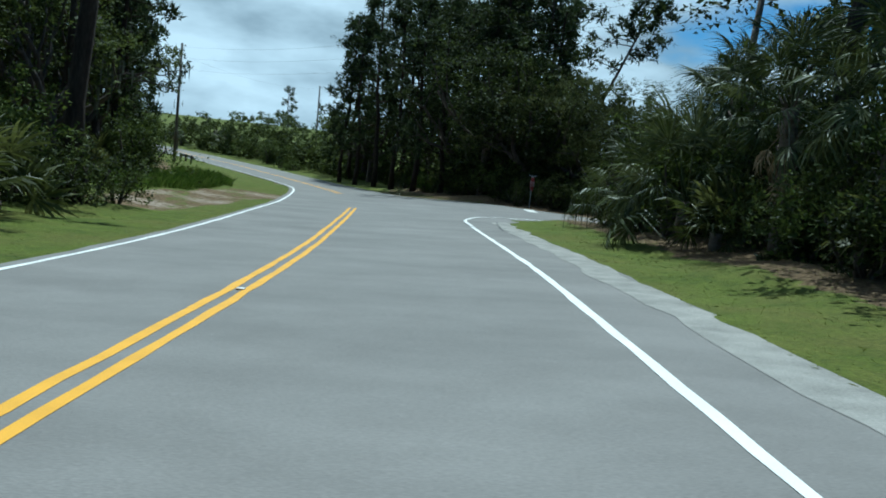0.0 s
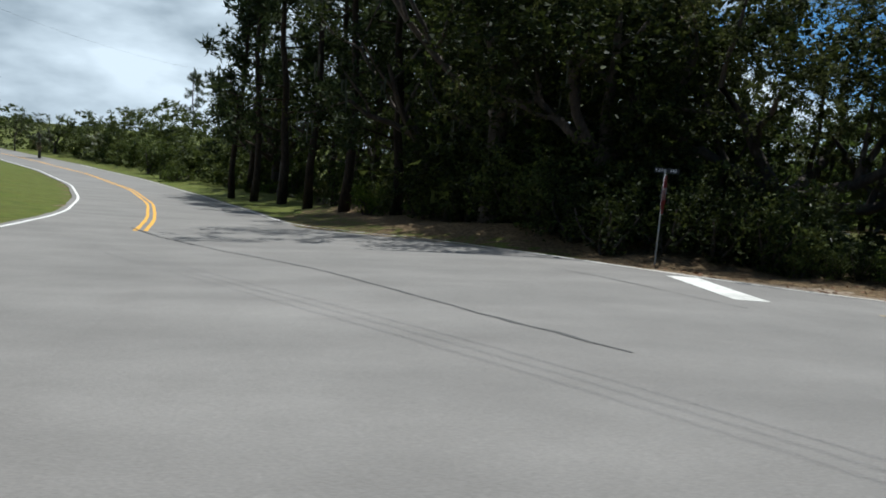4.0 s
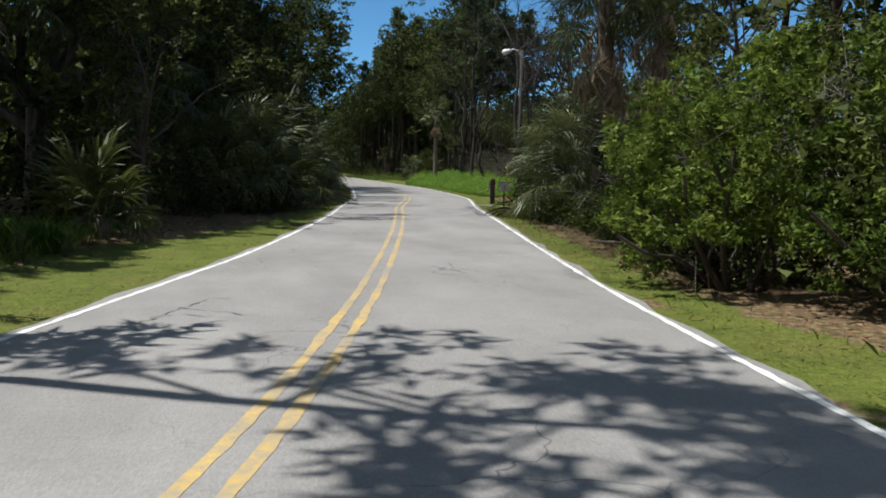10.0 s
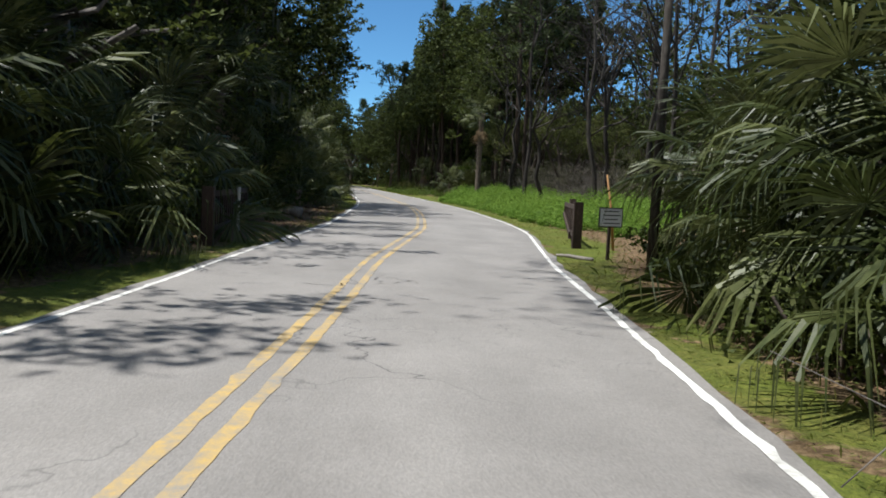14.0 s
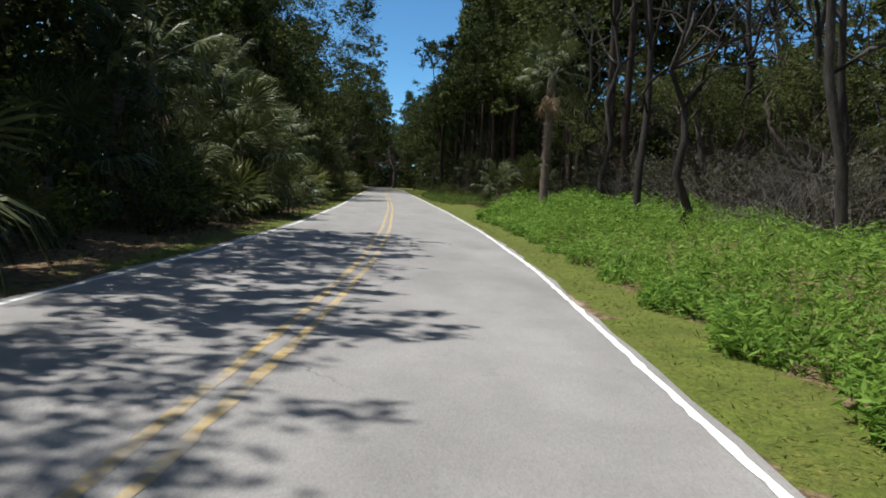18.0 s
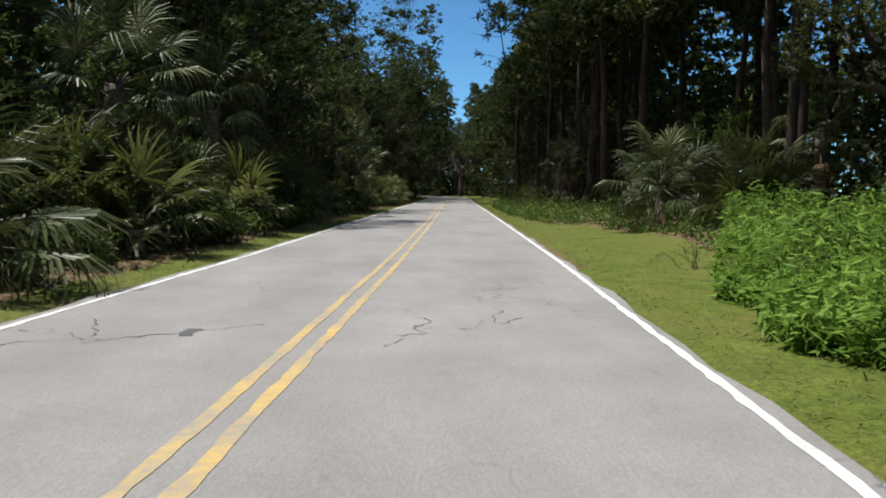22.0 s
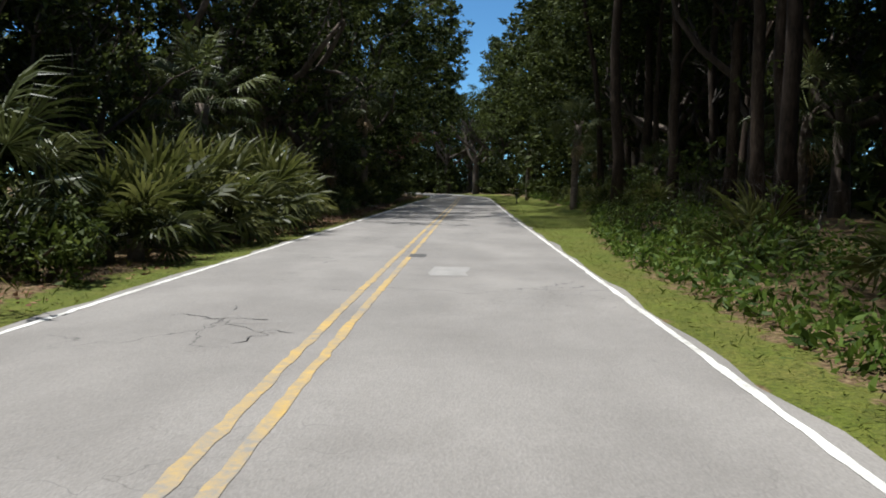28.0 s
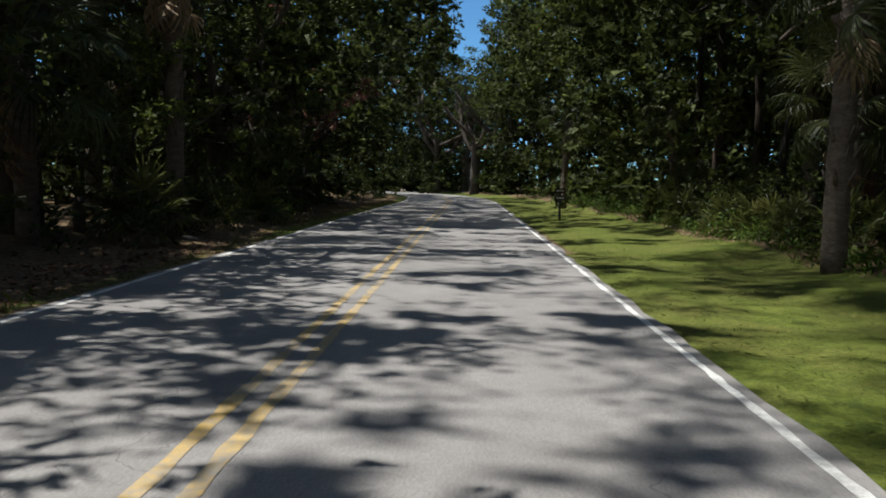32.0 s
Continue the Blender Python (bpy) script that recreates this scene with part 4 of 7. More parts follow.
def frond_mesh(name, rng, stalk, blade, segs, mat, droop, spread=112, wide=0.027, split=0.34):
    """A fan leaf: an arched stalk along +x, then segments joined round a short costa that part into narrow hanging tips."""
    b = Build()
    arch = [Vector((stalk * t, 0, 0.25 * stalk * math.sin(t * 1.9) * (1 - droop))) for t in (0, 0.35, 0.7, 1.0)]
    b.tube(arch, [0.022, 0.018, 0.014, 0.011], 3, cap=False)
    hub, hi = arch[-1], len(b.v)
    b.v.append(hub + Vector((0.01, 0, 0)))
    b.f += [(hi - 3, hi - 2, hi), (hi - 2, hi - 1, hi), (hi - 1, hi - 3, hi)]
    for k in range(segs):
        u = (k + 0.5) / segs * 2 - 1
        a = radians(spread * u + rng.normal(0, 3.0))
        ln = blade * (1.14 - 0.40 * abs(u)) * rng.uniform(0.82, 1.1)
        dx, dy = math.cos(a), math.sin(a)
        root = hub + Vector((0.16 * blade * (1 - abs(u)), 0, -0.05 * blade * (1 - abs(u)) * droop))
        side = Vector((-dy, dx, (0.55 if k % 2 else -0.55) + rng.normal(0, 0.2))) * blade * wide
        hang = (0.16 + 0.72 * droop) * ln * rng.uniform(0.7, 1.3)
        lift = 0.05 * blade * (1 - abs(u))
        m1 = root + Vector((dx * ln * 0.42, dy * ln * 0.42, lift - 0.04 * droop * ln))
        m2 = root + Vector((dx * ln * 0.70, dy * ln * 0.70, lift - 0.26 * hang - 0.06 * droop * ln))
        out = 0.74 + 0.24 * (1 - 0.75 * droop)
        tip = root + Vector((dx * ln * out, dy * ln * out, -hang))
        i = len(b.v)
        b.v += [m1 + side, m1 - side, m2 + side * split, m2 - side * split, tip]
        b.f += [(hi, i + 1, i), (i, i + 1, i + 3), (i, i + 3, i + 2), (i + 2, i + 3, i + 4)]
    return b.mesh(name, mat, smooth=False)


FROND_RNG = np.random.default_rng(11)
FRONDS = [frond_mesh("frond", FROND_RNG, 1.05, 0.82, 30, M_PALM, d, 118, 0.023, 0.5) for d in (0.45, 0.75, 1.0)]
FANS = [frond_mesh("frond", FROND_RNG, 0.62, 0.64, 17, M_PALMETTO, d, 122, 0.046, 0.5) for d in (0.02, 0.12, 0.3)]
DEAD_FRONDS = [frond_mesh("dead_frond", FROND_RNG, 0.7, 0.8, 13, M_DEADPALM, 1.0, 70), frond_mesh("dead_frond", FROND_RNG, 0.8, 0.75, 12, M_DEADPALM, 0.9, 55)]


def frond_pose(base, az, elev, roll, scale):
    return Matrix.Translation(base) @ Matrix.Rotation(az, 4, "Z") @ Matrix.Rotation(-elev, 4, "Y") @ Matrix.Rotation(roll, 4, "X") @ Matrix.Scale(scale, 4)


def palm(seed, height, fronds, label, name="cabbage_palm", dead=3, size=1.0, skirt=0, low=-0.7):
    """A fan palm: a booted trunk (none to speak of when low) and fronds, each a part."""
    rng = np.random.default_rng(seed)
    root = thing(name, label, "palm")
    b = Build()
    n = max(3, int(height / 0.35))
    lean = rng.normal(0, 0.03, 2)
    pts = [Vector((lean[0] * height * t * t, lean[1] * height * t * t, height * t - (0.15 if t == 0 else 0))) for t in np.linspace(0, 1, n + 1)]
    r = 0.13 + 0.012 * min(height, 6)
    b.tube(pts, [r * (1.05 + 0.12 * (i % 2)) for i in range(n + 1)], 8)
    top = pts[-1]
    for i in range(min(3 * n, 40) if height > 1.5 else 0):
        p = pts[int(rng.integers(max(0, n // 3), n + 1))]
        a = rng.uniform(0, 2 * math.pi)
        d = Vector((math.cos(a), math.sin(a), 0.9))
        b.tube([p + Vector((math.cos(a), math.sin(a), 0)) * r * 0.8, p + d * (r + 0.22) * 0.75], [0.05, 0.02], 4)
    part("trunk", b.mesh("trunk", M_BOOTS), root)
    for k in range(fronds):
        az = k * 2.39996 + rng.normal(0, 0.15)
        u = (k + 0.5) / fronds
        el = 1.35 - (1.35 - low) * u ** 0.8 + rng.normal(0, 0.08)
        ob = part("frond", (FANS if name == "saw_palmetto" else FRONDS)[0 if u < 0.35 else 1 if u < 0.7 else 2], root)
        ob.matrix_basis = frond_pose(top + Vector((0, 0, 0.1 - 0.3 * u)), az, el, rng.normal(0, 0.6), size * rng.uniform(0.75, 1.15))
    for k in range(dead):
        ob = part("dead_frond", DEAD_FRONDS[k % 2], root, "dry brown hanging frond")
        ob.matrix_basis = frond_pose(top + Vector((0, 0, -0.25 - (k / max(1, dead)) * skirt)), rng.uniform(0, 6.28), rng.uniform(-1.45, -0.9), rng.normal(0, 0.4), size * rng.uniform(0.8, 1.15))
    return root


def yucca(seed, height, blades, label, dead=0):
    """A stiff rosette of sword leaves on a short stem."""
    rng = np.random.default_rng(seed)
    root = thing("yucca", label, "yucca")
    b = Build()
    b.tube([(0, 0, -0.1), (0.03, 0, height * 0.5), (0, 0.03, height)], [0.08, 0.07, 0.06], 6)
    part("stem", b.mesh("stem", M_BOOTS), root)

    def swords(count, lo, hi, zlo, zhi, length, width):
        az, el = rng.uniform(0, 2 * math.pi, count), rng.uniform(lo, hi, count)
        z = rng.uniform(zlo, zhi, count)
        d = np.stack([np.cos(az) * np.cos(el), np.sin(az) * np.cos(el), np.sin(el)], 1)
        s = np.stack([-np.sin(az), np.cos(az), np.zeros(count)], 1)
        o = np.stack([np.zeros(count), np.zeros(count), z], 1)
        ln = (length * rng.uniform(0.75, 1.15, count))[:, None]
        sag = np.array([0, 0, -0.10])
        return np.stack([o - s * width * 0.4, o + d * ln * 0.45 - s * width, o + d * ln + sag, o + d * ln * 0.45 + s * width], 1).reshape(-1, 3)

    part("rosette", quads_mesh("rosette", np.concatenate([swords(blades // 2, 0.15, 1.5, height * 0.8, height, 0.72, 0.028), swords(blades // 2, -1.25, 0.35, height * 0.35, height * 0.9, 0.62, 0.028)]), M_YUCCA), root)["kind"] = "stuff"
    if dead:
        part("dead_foliage", quads_mesh("dead_foliage", swords(dead, -0.9, 0.3, 0.1, height * 0.5, 0.6, 0.025), M_DEADPALM), root, "dry straw-coloured dead leaves")
    return root


def shrub(seed, height, width, leaf, nleaf, mat, label, name="shrub", aspect=0.5):
    rng = np.random.default_rng(seed)
    root = thing(name, label, "shrub")
    b, tips = Build(), []
    for k in range(7):
        a = 2 * math.pi * k / 7 + rng.normal(0, 0.3)
        o = rng.uniform(0.2, 0.9)
        grow(rng, b, Vector((0.1 * math.cos(a), 0.1 * math.sin(a), -0.08)), Vector((math.cos(a) * o * width / height, math.sin(a) * o * width / height, 1.0)), height * 0.62, 0.03 + 0.008 * height, 1, tips, 0.22, (3, 4), 0.62, 0.05, 3, 0.75)
    part("stem", b.mesh("stem", M_BARK), root)
    c = np.array([t[0] for t in tips])
    m = int(2.2 * nleaf / 26)
    q, out = sprays(rng, c[rng.integers(0, len(c), m)] + rng.normal(0, 1, (m, 3)) * np.array([0.07 * width, 0.07 * width, 0.06 * height]), 0.12 * width + 0.03 * height, 26, 0.75)
    low = rng.random(len(q)) < 0.22
    q[low, 2] = rng.uniform(0.05, 0.55, low.sum()) * height
    q[:, 2] = np.maximum(q[:, 2], 0.05)
    part("foliage", tris_mesh("foliage", leaf_tris(rng, q, leaf * 0.7, 0.3, 0.55 * aspect, out), mat), root)
    return root


def lobed_bush(seed, height, width, leaf, nleaf, mat, label):
    """A big rounded bush of many overlapping lobes, open and stemmy near the ground."""
    rng = np.random.default_rng(seed)
    root = thing("bush", label, "bush")
    b, tips = Build(), []
    for k in range(11):
        a = 2 * math.pi * k / 11 + rng.normal(0, 0.3)
        o = rng.uniform(0.2, 0.9)
        grow(rng, b, Vector((0.25 * math.cos(a), 0.25 * math.sin(a), -0.08)), Vector((math.cos(a) * o * width / height, math.sin(a) * o * width / height, 1.0)), height * 0.6, 0.045, 1, tips, 0.22, (3, 4), 0.62, 0.05, 4, 0.75)
    part("stem", b.mesh("stem", M_BARK), root)
    lobes = []
    for k in range(34):
        a, u = rng.uniform(0, 2 * math.pi), rng.uniform(0.12, 1.0)
        rad = width * 0.5 * math.sqrt(max(0.08, 1 - (u - 0.35) ** 2 / 0.5)) * rng.uniform(0.75, 1.05)
        lobes.append((math.cos(a) * rad * 0.8, math.sin(a) * rad * 0.8, height * (0.10 + 0.80 * u), rng.uniform(0.28, 0.55) * height / 3.4))
    c = np.array(lobes)
    boughs = 16
    d = rng.normal(0, 1, (len(c) * boughs, 3))
    d /= np.linalg.norm(d, axis=1)[:, None] + 1e-9
    r = np.repeat(c[:, 3], boughs)
    q, out = sprays(rng, np.repeat(c[:, :3], boughs, 0) + d * r[:, None], r * 0.36, max(4, nleaf // (len(c) * boughs)), 0.8)
    q[:, 2] = np.maximum(q[:, 2], 0.05)
    part("foliage", tris_mesh("foliage", leaf_tris(rng, q, leaf, 0.25, 0.28, out), mat), root)
    return root


def bare_tree(seed, height, label, name="dead_tree", r=0.105, depth=3):
    rng = np.random.default_rng(seed)
    root = thing(name, label, "tree")
    b, tips = Build(), []
    pts = [Vector((0, 0, -0.15))]
    for i in range(5):
        pts.append(pts[-1] + Vector((rng.normal(0, 0.25), rng.normal(0, 0.25), height * 0.13)))
    b.tube(pts, [r * (1.2 - 0.12 * i) for i in range(6)], 7, cap=False)
    part("trunk", b.mesh("trunk", M_DEADTREE), root)
    for k in range(7):
        a = rng.uniform(0, 6.28)
        b = Build()
        grow(rng, b, pts[-1] if k < 3 else pts[int(rng.integers(2, 6))], Vector((math.cos(a) * 0.8, math.sin(a) * 0.8, rng.uniform(0.5, 1.4))), height * 0.34 * rng.uniform(0.7, 1.1), r * 0.5, depth, tips, 0.28, (2, 3), 0.64, 0.08, 5, 0.75, True)
        part("branch", b.mesh("branch", M_DEADTREE), root)
    return root


def brush(seed, height, width, label, stems=10):
    """A tangle of dead grey twigs."""
    rng = np.random.default_rng(seed)
    root = thing("dead_brush", label, "shrub")
    b, tips = Build(), []
    for k in range(stems):
        a = rng.uniform(0, 6.28)
        o = rng.uniform(0, 0.35 * width)
        grow(rng, b, Vector((o * math.cos(a), o * math.sin(a), -0.05)), Vector((math.cos(a) * 0.6, math.sin(a) * 0.6, 1.0)), height * 0.55, 0.018, 2, tips, 0.3, (2, 3), 0.7, 0.02, 3, 0.8, True)
    part("brushwood", b.mesh("brushwood", M_DEADTREE if seed % 2 else M_TWIG), root)
    return root


KINDS = {
    "oak_marsh": lambda: oak(9, 7.6, 0.161, 8820, M_LIT_OAK, "wide old live oak hung with grey moss beside the marsh", True, trunk_r=0.40, low=0.24, rise=(0.0, 0.75), limb=0.56),
    "oak_limbs": lambda: oak(10, 8.0, 0.24, 1200, M_OAK, "live oak with low sprawling pale limbs over the palms", True, trunk_r=0.34, low=0.2, bark=M_TWIG, rise=(0.0, 0.5), limb=0.55),
    "oak_a": lambda: oak(1, 10.5, 0.31, 1596, M_OAK, "live oak with spreading limbs and small dark leaves", True),
    "oak_b": lambda: oak(2, 9.0, 0.3, 1596, M_OAK, "live oak with a broad olive-green crown", True),
    "oak_near": lambda: oak(8, 9.5, 0.203, 5460, M_LIT_OAK, "big live oak hung with grey moss beside the marsh", True, trunk_r=0.38),
    "oak_c": lambda: oak(3, 12.0, 0.342, 1764, M_OAK, "tall live oak with dense dark foliage", False, low=0.35),
    "sap_a": lambda: oak(4, 6.0, 0.214, 1344, M_SHRUB, "young broadleaf tree with green leaves", False, "young_tree", 0.10, 0.30),
    "sap_b": lambda: oak(5, 7.5, 0.251, 1344, M_OAK, "slender young oak in the undergrowth", False, "young_tree", 0.11, 0.38),
    "sap_c": lambda: oak(6, 5.2, 0.214, 1260, M_BRIGHT, "young tree with fresh yellow-green leaves", False, "young_tree", 0.09, 0.30),
    "red": lambda: oak(7, 7.5, 0.235, 1092, M_RED, "small tree with dull red-brown leaves", False, "red_leaved_tree", 0.10, 0.40),
    "pine_a": lambda: pine(11, 18.0, "tall slash pine with a bare straight trunk"),
    "pine_b": lambda: pine(12, 21.0, "tall slash pine with a high open crown", first=0.58, r=0.26),
    "pine_c": lambda: pine(13, 15.0, "loblolly pine with branches halfway down", first=0.4, r=0.2),
    "pine_d": lambda: pine(14, 12.0, "younger pine with a dense needle crown", first=0.3, r=0.15),
    "pine_lean": lambda: pine(15, 15.5, "pine with a leaning dark trunk beside the marsh", lean=0.38, first=0.58, r=0.165, tufts=520, low=((0.27, 2.4, 2.6), (0.31, -2.6, 2.4), (0.34, 1.6, 2.2), (0.38, -1.2, 2.4), (0.42, 2.9, 2.6))),
    "pine_lean_tall": lambda: pine(16, 23.0, "tall leaning pine with a sparse flat top", lean=-0.15, first=0.84, r=0.2, tufts=110),
    "palm_tall": lambda: palm(21, 5.2, 25, "cabbage palm with a brown booted trunk", dead=5, size=1.15, skirt=0.6),
    "palm_mid": lambda: palm(22, 3.4, 25, "cabbage palm with arching fan fronds", dead=4, size=1.15, skirt=0.4),
    "palm_skirt": lambda: palm(23, 5.6, 28, "cabbage palm with a thick skirt of dead fronds", dead=26, size=1.15, skirt=2.4),
    "palm_brown": lambda: palm(28, 2.0, 30, "cabbage palm with drooping dry brown fronds", dead=12, size=1.45, skirt=0.9, low=-0.5),
    "palm_high": lambda: palm(29, 7.6, 24, "tall cabbage palm with a slender grey trunk", dead=9, size=1.2, skirt=1.0),
    "palm_low": lambda: palm(24, 0.9, 20, "young cabbage palm with fronds down to the ground", dead=2, size=1.35, skirt=0.2, low=-0.25),
    "palm_big": lambda: palm(25, 1.9, 52, "large trunkless cabbage palm with long drooping fronds", dead=8, size=1.38, skirt=0.5, low=-0.85),
    "palmetto_a": lambda: palm(26, 0.3, 14, "saw palmetto with stiff fan leaves", "saw_palmetto", 2, 1.1, 0.05, 0.05),
    "palmetto_b": lambda: palm(27, 0.45, 16, "saw palmetto clump with a few dry leaves", "saw_palmetto", 4, 1.2, 0.1, -0.1),
    "yucca_a": lambda: yucca(31, 1.0, 620, "tall yucca with dark green sword leaves", 30),
    "yucca_b": lambda: yucca(32, 0.5, 170, "low yucca rosette of sword leaves", 10),
    "yucca_c": lambda: yucca(33, 0.8, 150, "yucca clump with fallen straw-coloured leaves", 90),
    "shrub_a": lambda: shrub(41, 1.5, 1.5, 0.171, 639, M_SHRUB, "leafy green roadside shrub"),
    "shrub_b": lambda: shrub(42, 2.2, 1.8, 0.161, 983, M_OAK, "dense dark green shrub"),
    "shrub_c": lambda: shrub(43, 1.0, 1.3, 0.139, 574, M_BRIGHT, "low shrub with fresh green leaves"),
    "shrub_d": lambda: shrub(44, 3.2, 2.2, 0.177, 1312, M_SHRUB, "tall wax myrtle shrub with olive leaves"),
    "shrub_grey": lambda: shrub(46, 3.8, 3.2, 0.16, 1500, M_GREYLEAF, "grey-olive shrub with sparse leaves and twigs"),
    "shrub_big": lambda: lobed_bush(45, 3.5, 3.4, 0.085, 21000, M_BRIGHT, "big rounded yellow-green wax myrtle bush"),
    "dead_a": lambda: bare_tree(51, 11.0, "bare grey dead tree with a fan of twigs"),
    "dead_tall": lambda: bare_tree(57, 17.0, "tall leafless tree with a dark trunk and fine twigs", r=0.14),
    "fork": lambda: bare_tree(58, 12.0, "dark forked tree with bare spreading limbs", r=0.26, depth=2),
    "snag": lambda: bare_tree(59, 9.0, "crooked dark snag leaning out of the thicket", r=0.14, depth=2),
    "brush_c": lambda: brush(56, 4.4, 3.8, "high tangle of grey twigs behind the weeds", 26),
    "brush_d": lambda: brush(60, 3.0, 3.0, "dense brown thicket of bare twigs", 24),
    "pine_e": lambda: pine(18, 18.5, "dense pine with boughs almost to the ground", first=0.2, r=0.24, tufts=430),
    "dead_b": lambda: bare_tree(52, 9.0, "dead leafless tree with twisted limbs"),
    "brush_a": lambda: brush(53, 1.9, 1.8, "tangle of dead grey twigs"),
    "brush_b": lambda: brush(54, 2.8, 2.2, "tall bare grey thicket"),
}
GROWN = {}


def plant(kind, x, y, scale=1.0, turn=None, sink=0.0, group="", label=""):
    """One plant of that kind at x, y; the first is grown, the others share its meshes."""
    if turn is None:
        turn = (x * 37.7 + y * 91.3) % 360
    m = Matrix.Translation((x, y, lie1(x, y) - sink)) @ Matrix.Rotation(radians(turn), 4, "Z") @ Matrix.Diagonal((scale, scale, scale * (0.93 + 0.14 * ((x * 3.1 + y * 7.7) % 1)), 1))
    if kind in GROWN:
        ob = copy_thing(GROWN[kind], Matrix())
        ob.matrix_basis = m
    else:
        ob = KINDS[kind]()
        GROWN[kind] = ob
        ob.matrix_basis = m
    return tagged(ob, label=label, group=group)

# ---- woods along the roads ----
PICK = np.random.default_rng(77)


def front_left(x):
    return float(np.interp(x, (5, 11, 22, 30, 34, 38, 42, 46, 50, 60, 75, 100, 112, 150, 170, 196, 230, 300), (2.2, 2.4, 7.5, 7.0, 6.0, 4.2, 2.8, 2.1, 2.0, 2.4, 2.2, 1.8, 1.7, 1.8, 1.9, 2.2, 2.0, 2.2)))


def front_right(x):
    return float(np.interp(x, (8, 18, 24, 48, 54, 58, 66, 108, 113, 122, 132, 146, 152, 158, 165, 176, 185, 196, 205, 235, 300), (5.0, 3.4, 2.0, 1.9, 2.6, 4.4, 9.5, 9.5, 7.0, 8.0, 8.4, 7.4, 4.6, 3.0, 2.3, 2.2, 2.8, 4.3, 4.9, 5.1, 4.8)))


def reach(x):
    """How far the northern trees' shade may come over the road's edge."""
    return float(np.interp(x, (20, 40, 41.5, 45, 47, 54, 60, 64, 74, 79, 90, 93, 129, 131, 139, 141, 148, 150, 157, 160, 170, 172, 193, 197, 205, 300), (-1.2, -1.0, 1.2, 1.2, 0.0, 0.4, 1.2, 1.8, 1.6, 3.0, 3.0, -1.8, -1.6, 3.5, 3.5, 0.2, 0.4, 3.5, 3.5, -0.8, -1.0, -2.4, -2.2, 5.0, 7.5, 7.0)))


TALL = {"oak_a": 10.5, "oak_b": 9.0, "oak_c": 12.0, "pine_a": 18.0, "pine_b": 21.0, "pine_c": 15.0, "palm_tall": 6.2, "palm_mid": 4.5, "sap_a": 6.0, "sap_b": 7.5, "shrub_d": 3.4}


def row(side, a, b, step, depth, spread, kinds, lo, hi, group):
    """A loose row of plants along the side road, depth metres behind the edge of the woods."""
    x = a
    while x < b:
        px = x + PICK.uniform(-0.4, 0.4) * step
        d = depth + PICK.uniform(0, spread)
        k = kinds[int(PICK.integers(0, len(kinds)))]
        s = PICK.uniform(lo, hi)
        if side > 0:
            d += max(0.0, (0.384 + (0.44 if k[:3] == "oak" else 0.14)) * TALL.get(k, 0) * s * 0.95 - reach(px) - front_left(px) - d)
            py = float(side_left(px)) + front_left(px) + d
        else:
            if k[:3] == "oak" and px > 116:
                d += 3.6
            py = float(side_right(px)) - front_right(px) - d
        bare_bank = side > 0 and depth < 2 and (66.5 < px < 77 or 190 < px < 210)
        if beyond(px, py) > 1.0 and marsh_at(px, py) < 0.25 and not bare_bank:
            plant(k, px, py, s, group=group)
        x += step * PICK.uniform(0.75, 1.25)


N, S = 1, -1
# north side of the side road
row(N, 36, 112, 2.6, 0.2, 0.9, ["palmetto_a", "palmetto_b", "shrub_a", "shrub_b", "palm_low"], 0.85, 1.2, "undergrowth north of the road")
row(N, 112, 226, 2.7, 0.0, 0.8, ["palmetto_a", "shrub_a", "shrub_b", "palmetto_b", "shrub_c", "shrub_a"], 0.8, 1.15, "undergrowth north of the road")
row(N, 34, 252, 3.6, 1.6, 1.6, ["shrub_d", "sap_b", "palm_mid", "shrub_d", "sap_a", "palm_low", "shrub_b"], 0.9, 1.25, "thicket north of the road")
row(N, 30, 252, 6.2, 3.6, 2.6, ["oak_a", "oak_b", "oak_c", "palm_tall", "oak_c", "pine_c"], 1.05, 1.35, "trees north of the road")
row(N, 30, 252, 9.5, 7.0, 5.0, ["pine_a", "pine_b", "pine_c"], 1.0, 1.3, "trees north of the road")
# south side
row(S, 9, 31, 2.5, 1.1, 0.9, ["shrub_a", "shrub_b", "shrub_d", "palmetto_b", "palmetto_a"], 0.9, 1.25, "undergrowth south of the road")
row(S, 31, 62, 2.3, 2.5, 0.9, ["shrub_b", "brush_d", "shrub_b", "shrub_grey", "brush_a"], 0.8, 1.1, "brown thicket south of the road")
row(S, 110, 226, 2.9, 0.0, 1.6, ["palmetto_a", "shrub_b", "brush_a", "shrub_c", "shrub_a"], 0.55, 0.95, "undergrowth south of the road")
row(S, 62, 116, 2.0, -0.5, 2.5, ["brush_d", "shrub_grey", "brush_c", "shrub_grey", "brush_c"], 0.75, 1.1, "dead thicket south of the road")
row(S, 9, 62, 4.2, 2.4, 2.0, ["shrub_d", "brush_b", "brush_d", "sap_b", "brush_c"], 0.9, 1.2, "thicket south of the road")
row(S, 62, 116, 3.6, 2.2, 3.0, ["brush_c", "shrub_grey", "dead_b", "shrub_grey", "sap_b"], 0.9, 1.25, "thicket south of the road")
row(S, 116, 252, 5.0, 3.4, 3.0, ["brush_b", "sap_b", "palm_mid", "brush_b", "shrub_b", "palm_low", "snag"], 0.8, 1.1, "thicket south of the road")
row(S, 34, 116, 8.0, 6.0, 6.0, ["dead_tall", "dead_a", "oak_b", "dead_b", "dead_tall", "dead_tall"], 0.85, 1.05, "trees south of the road")
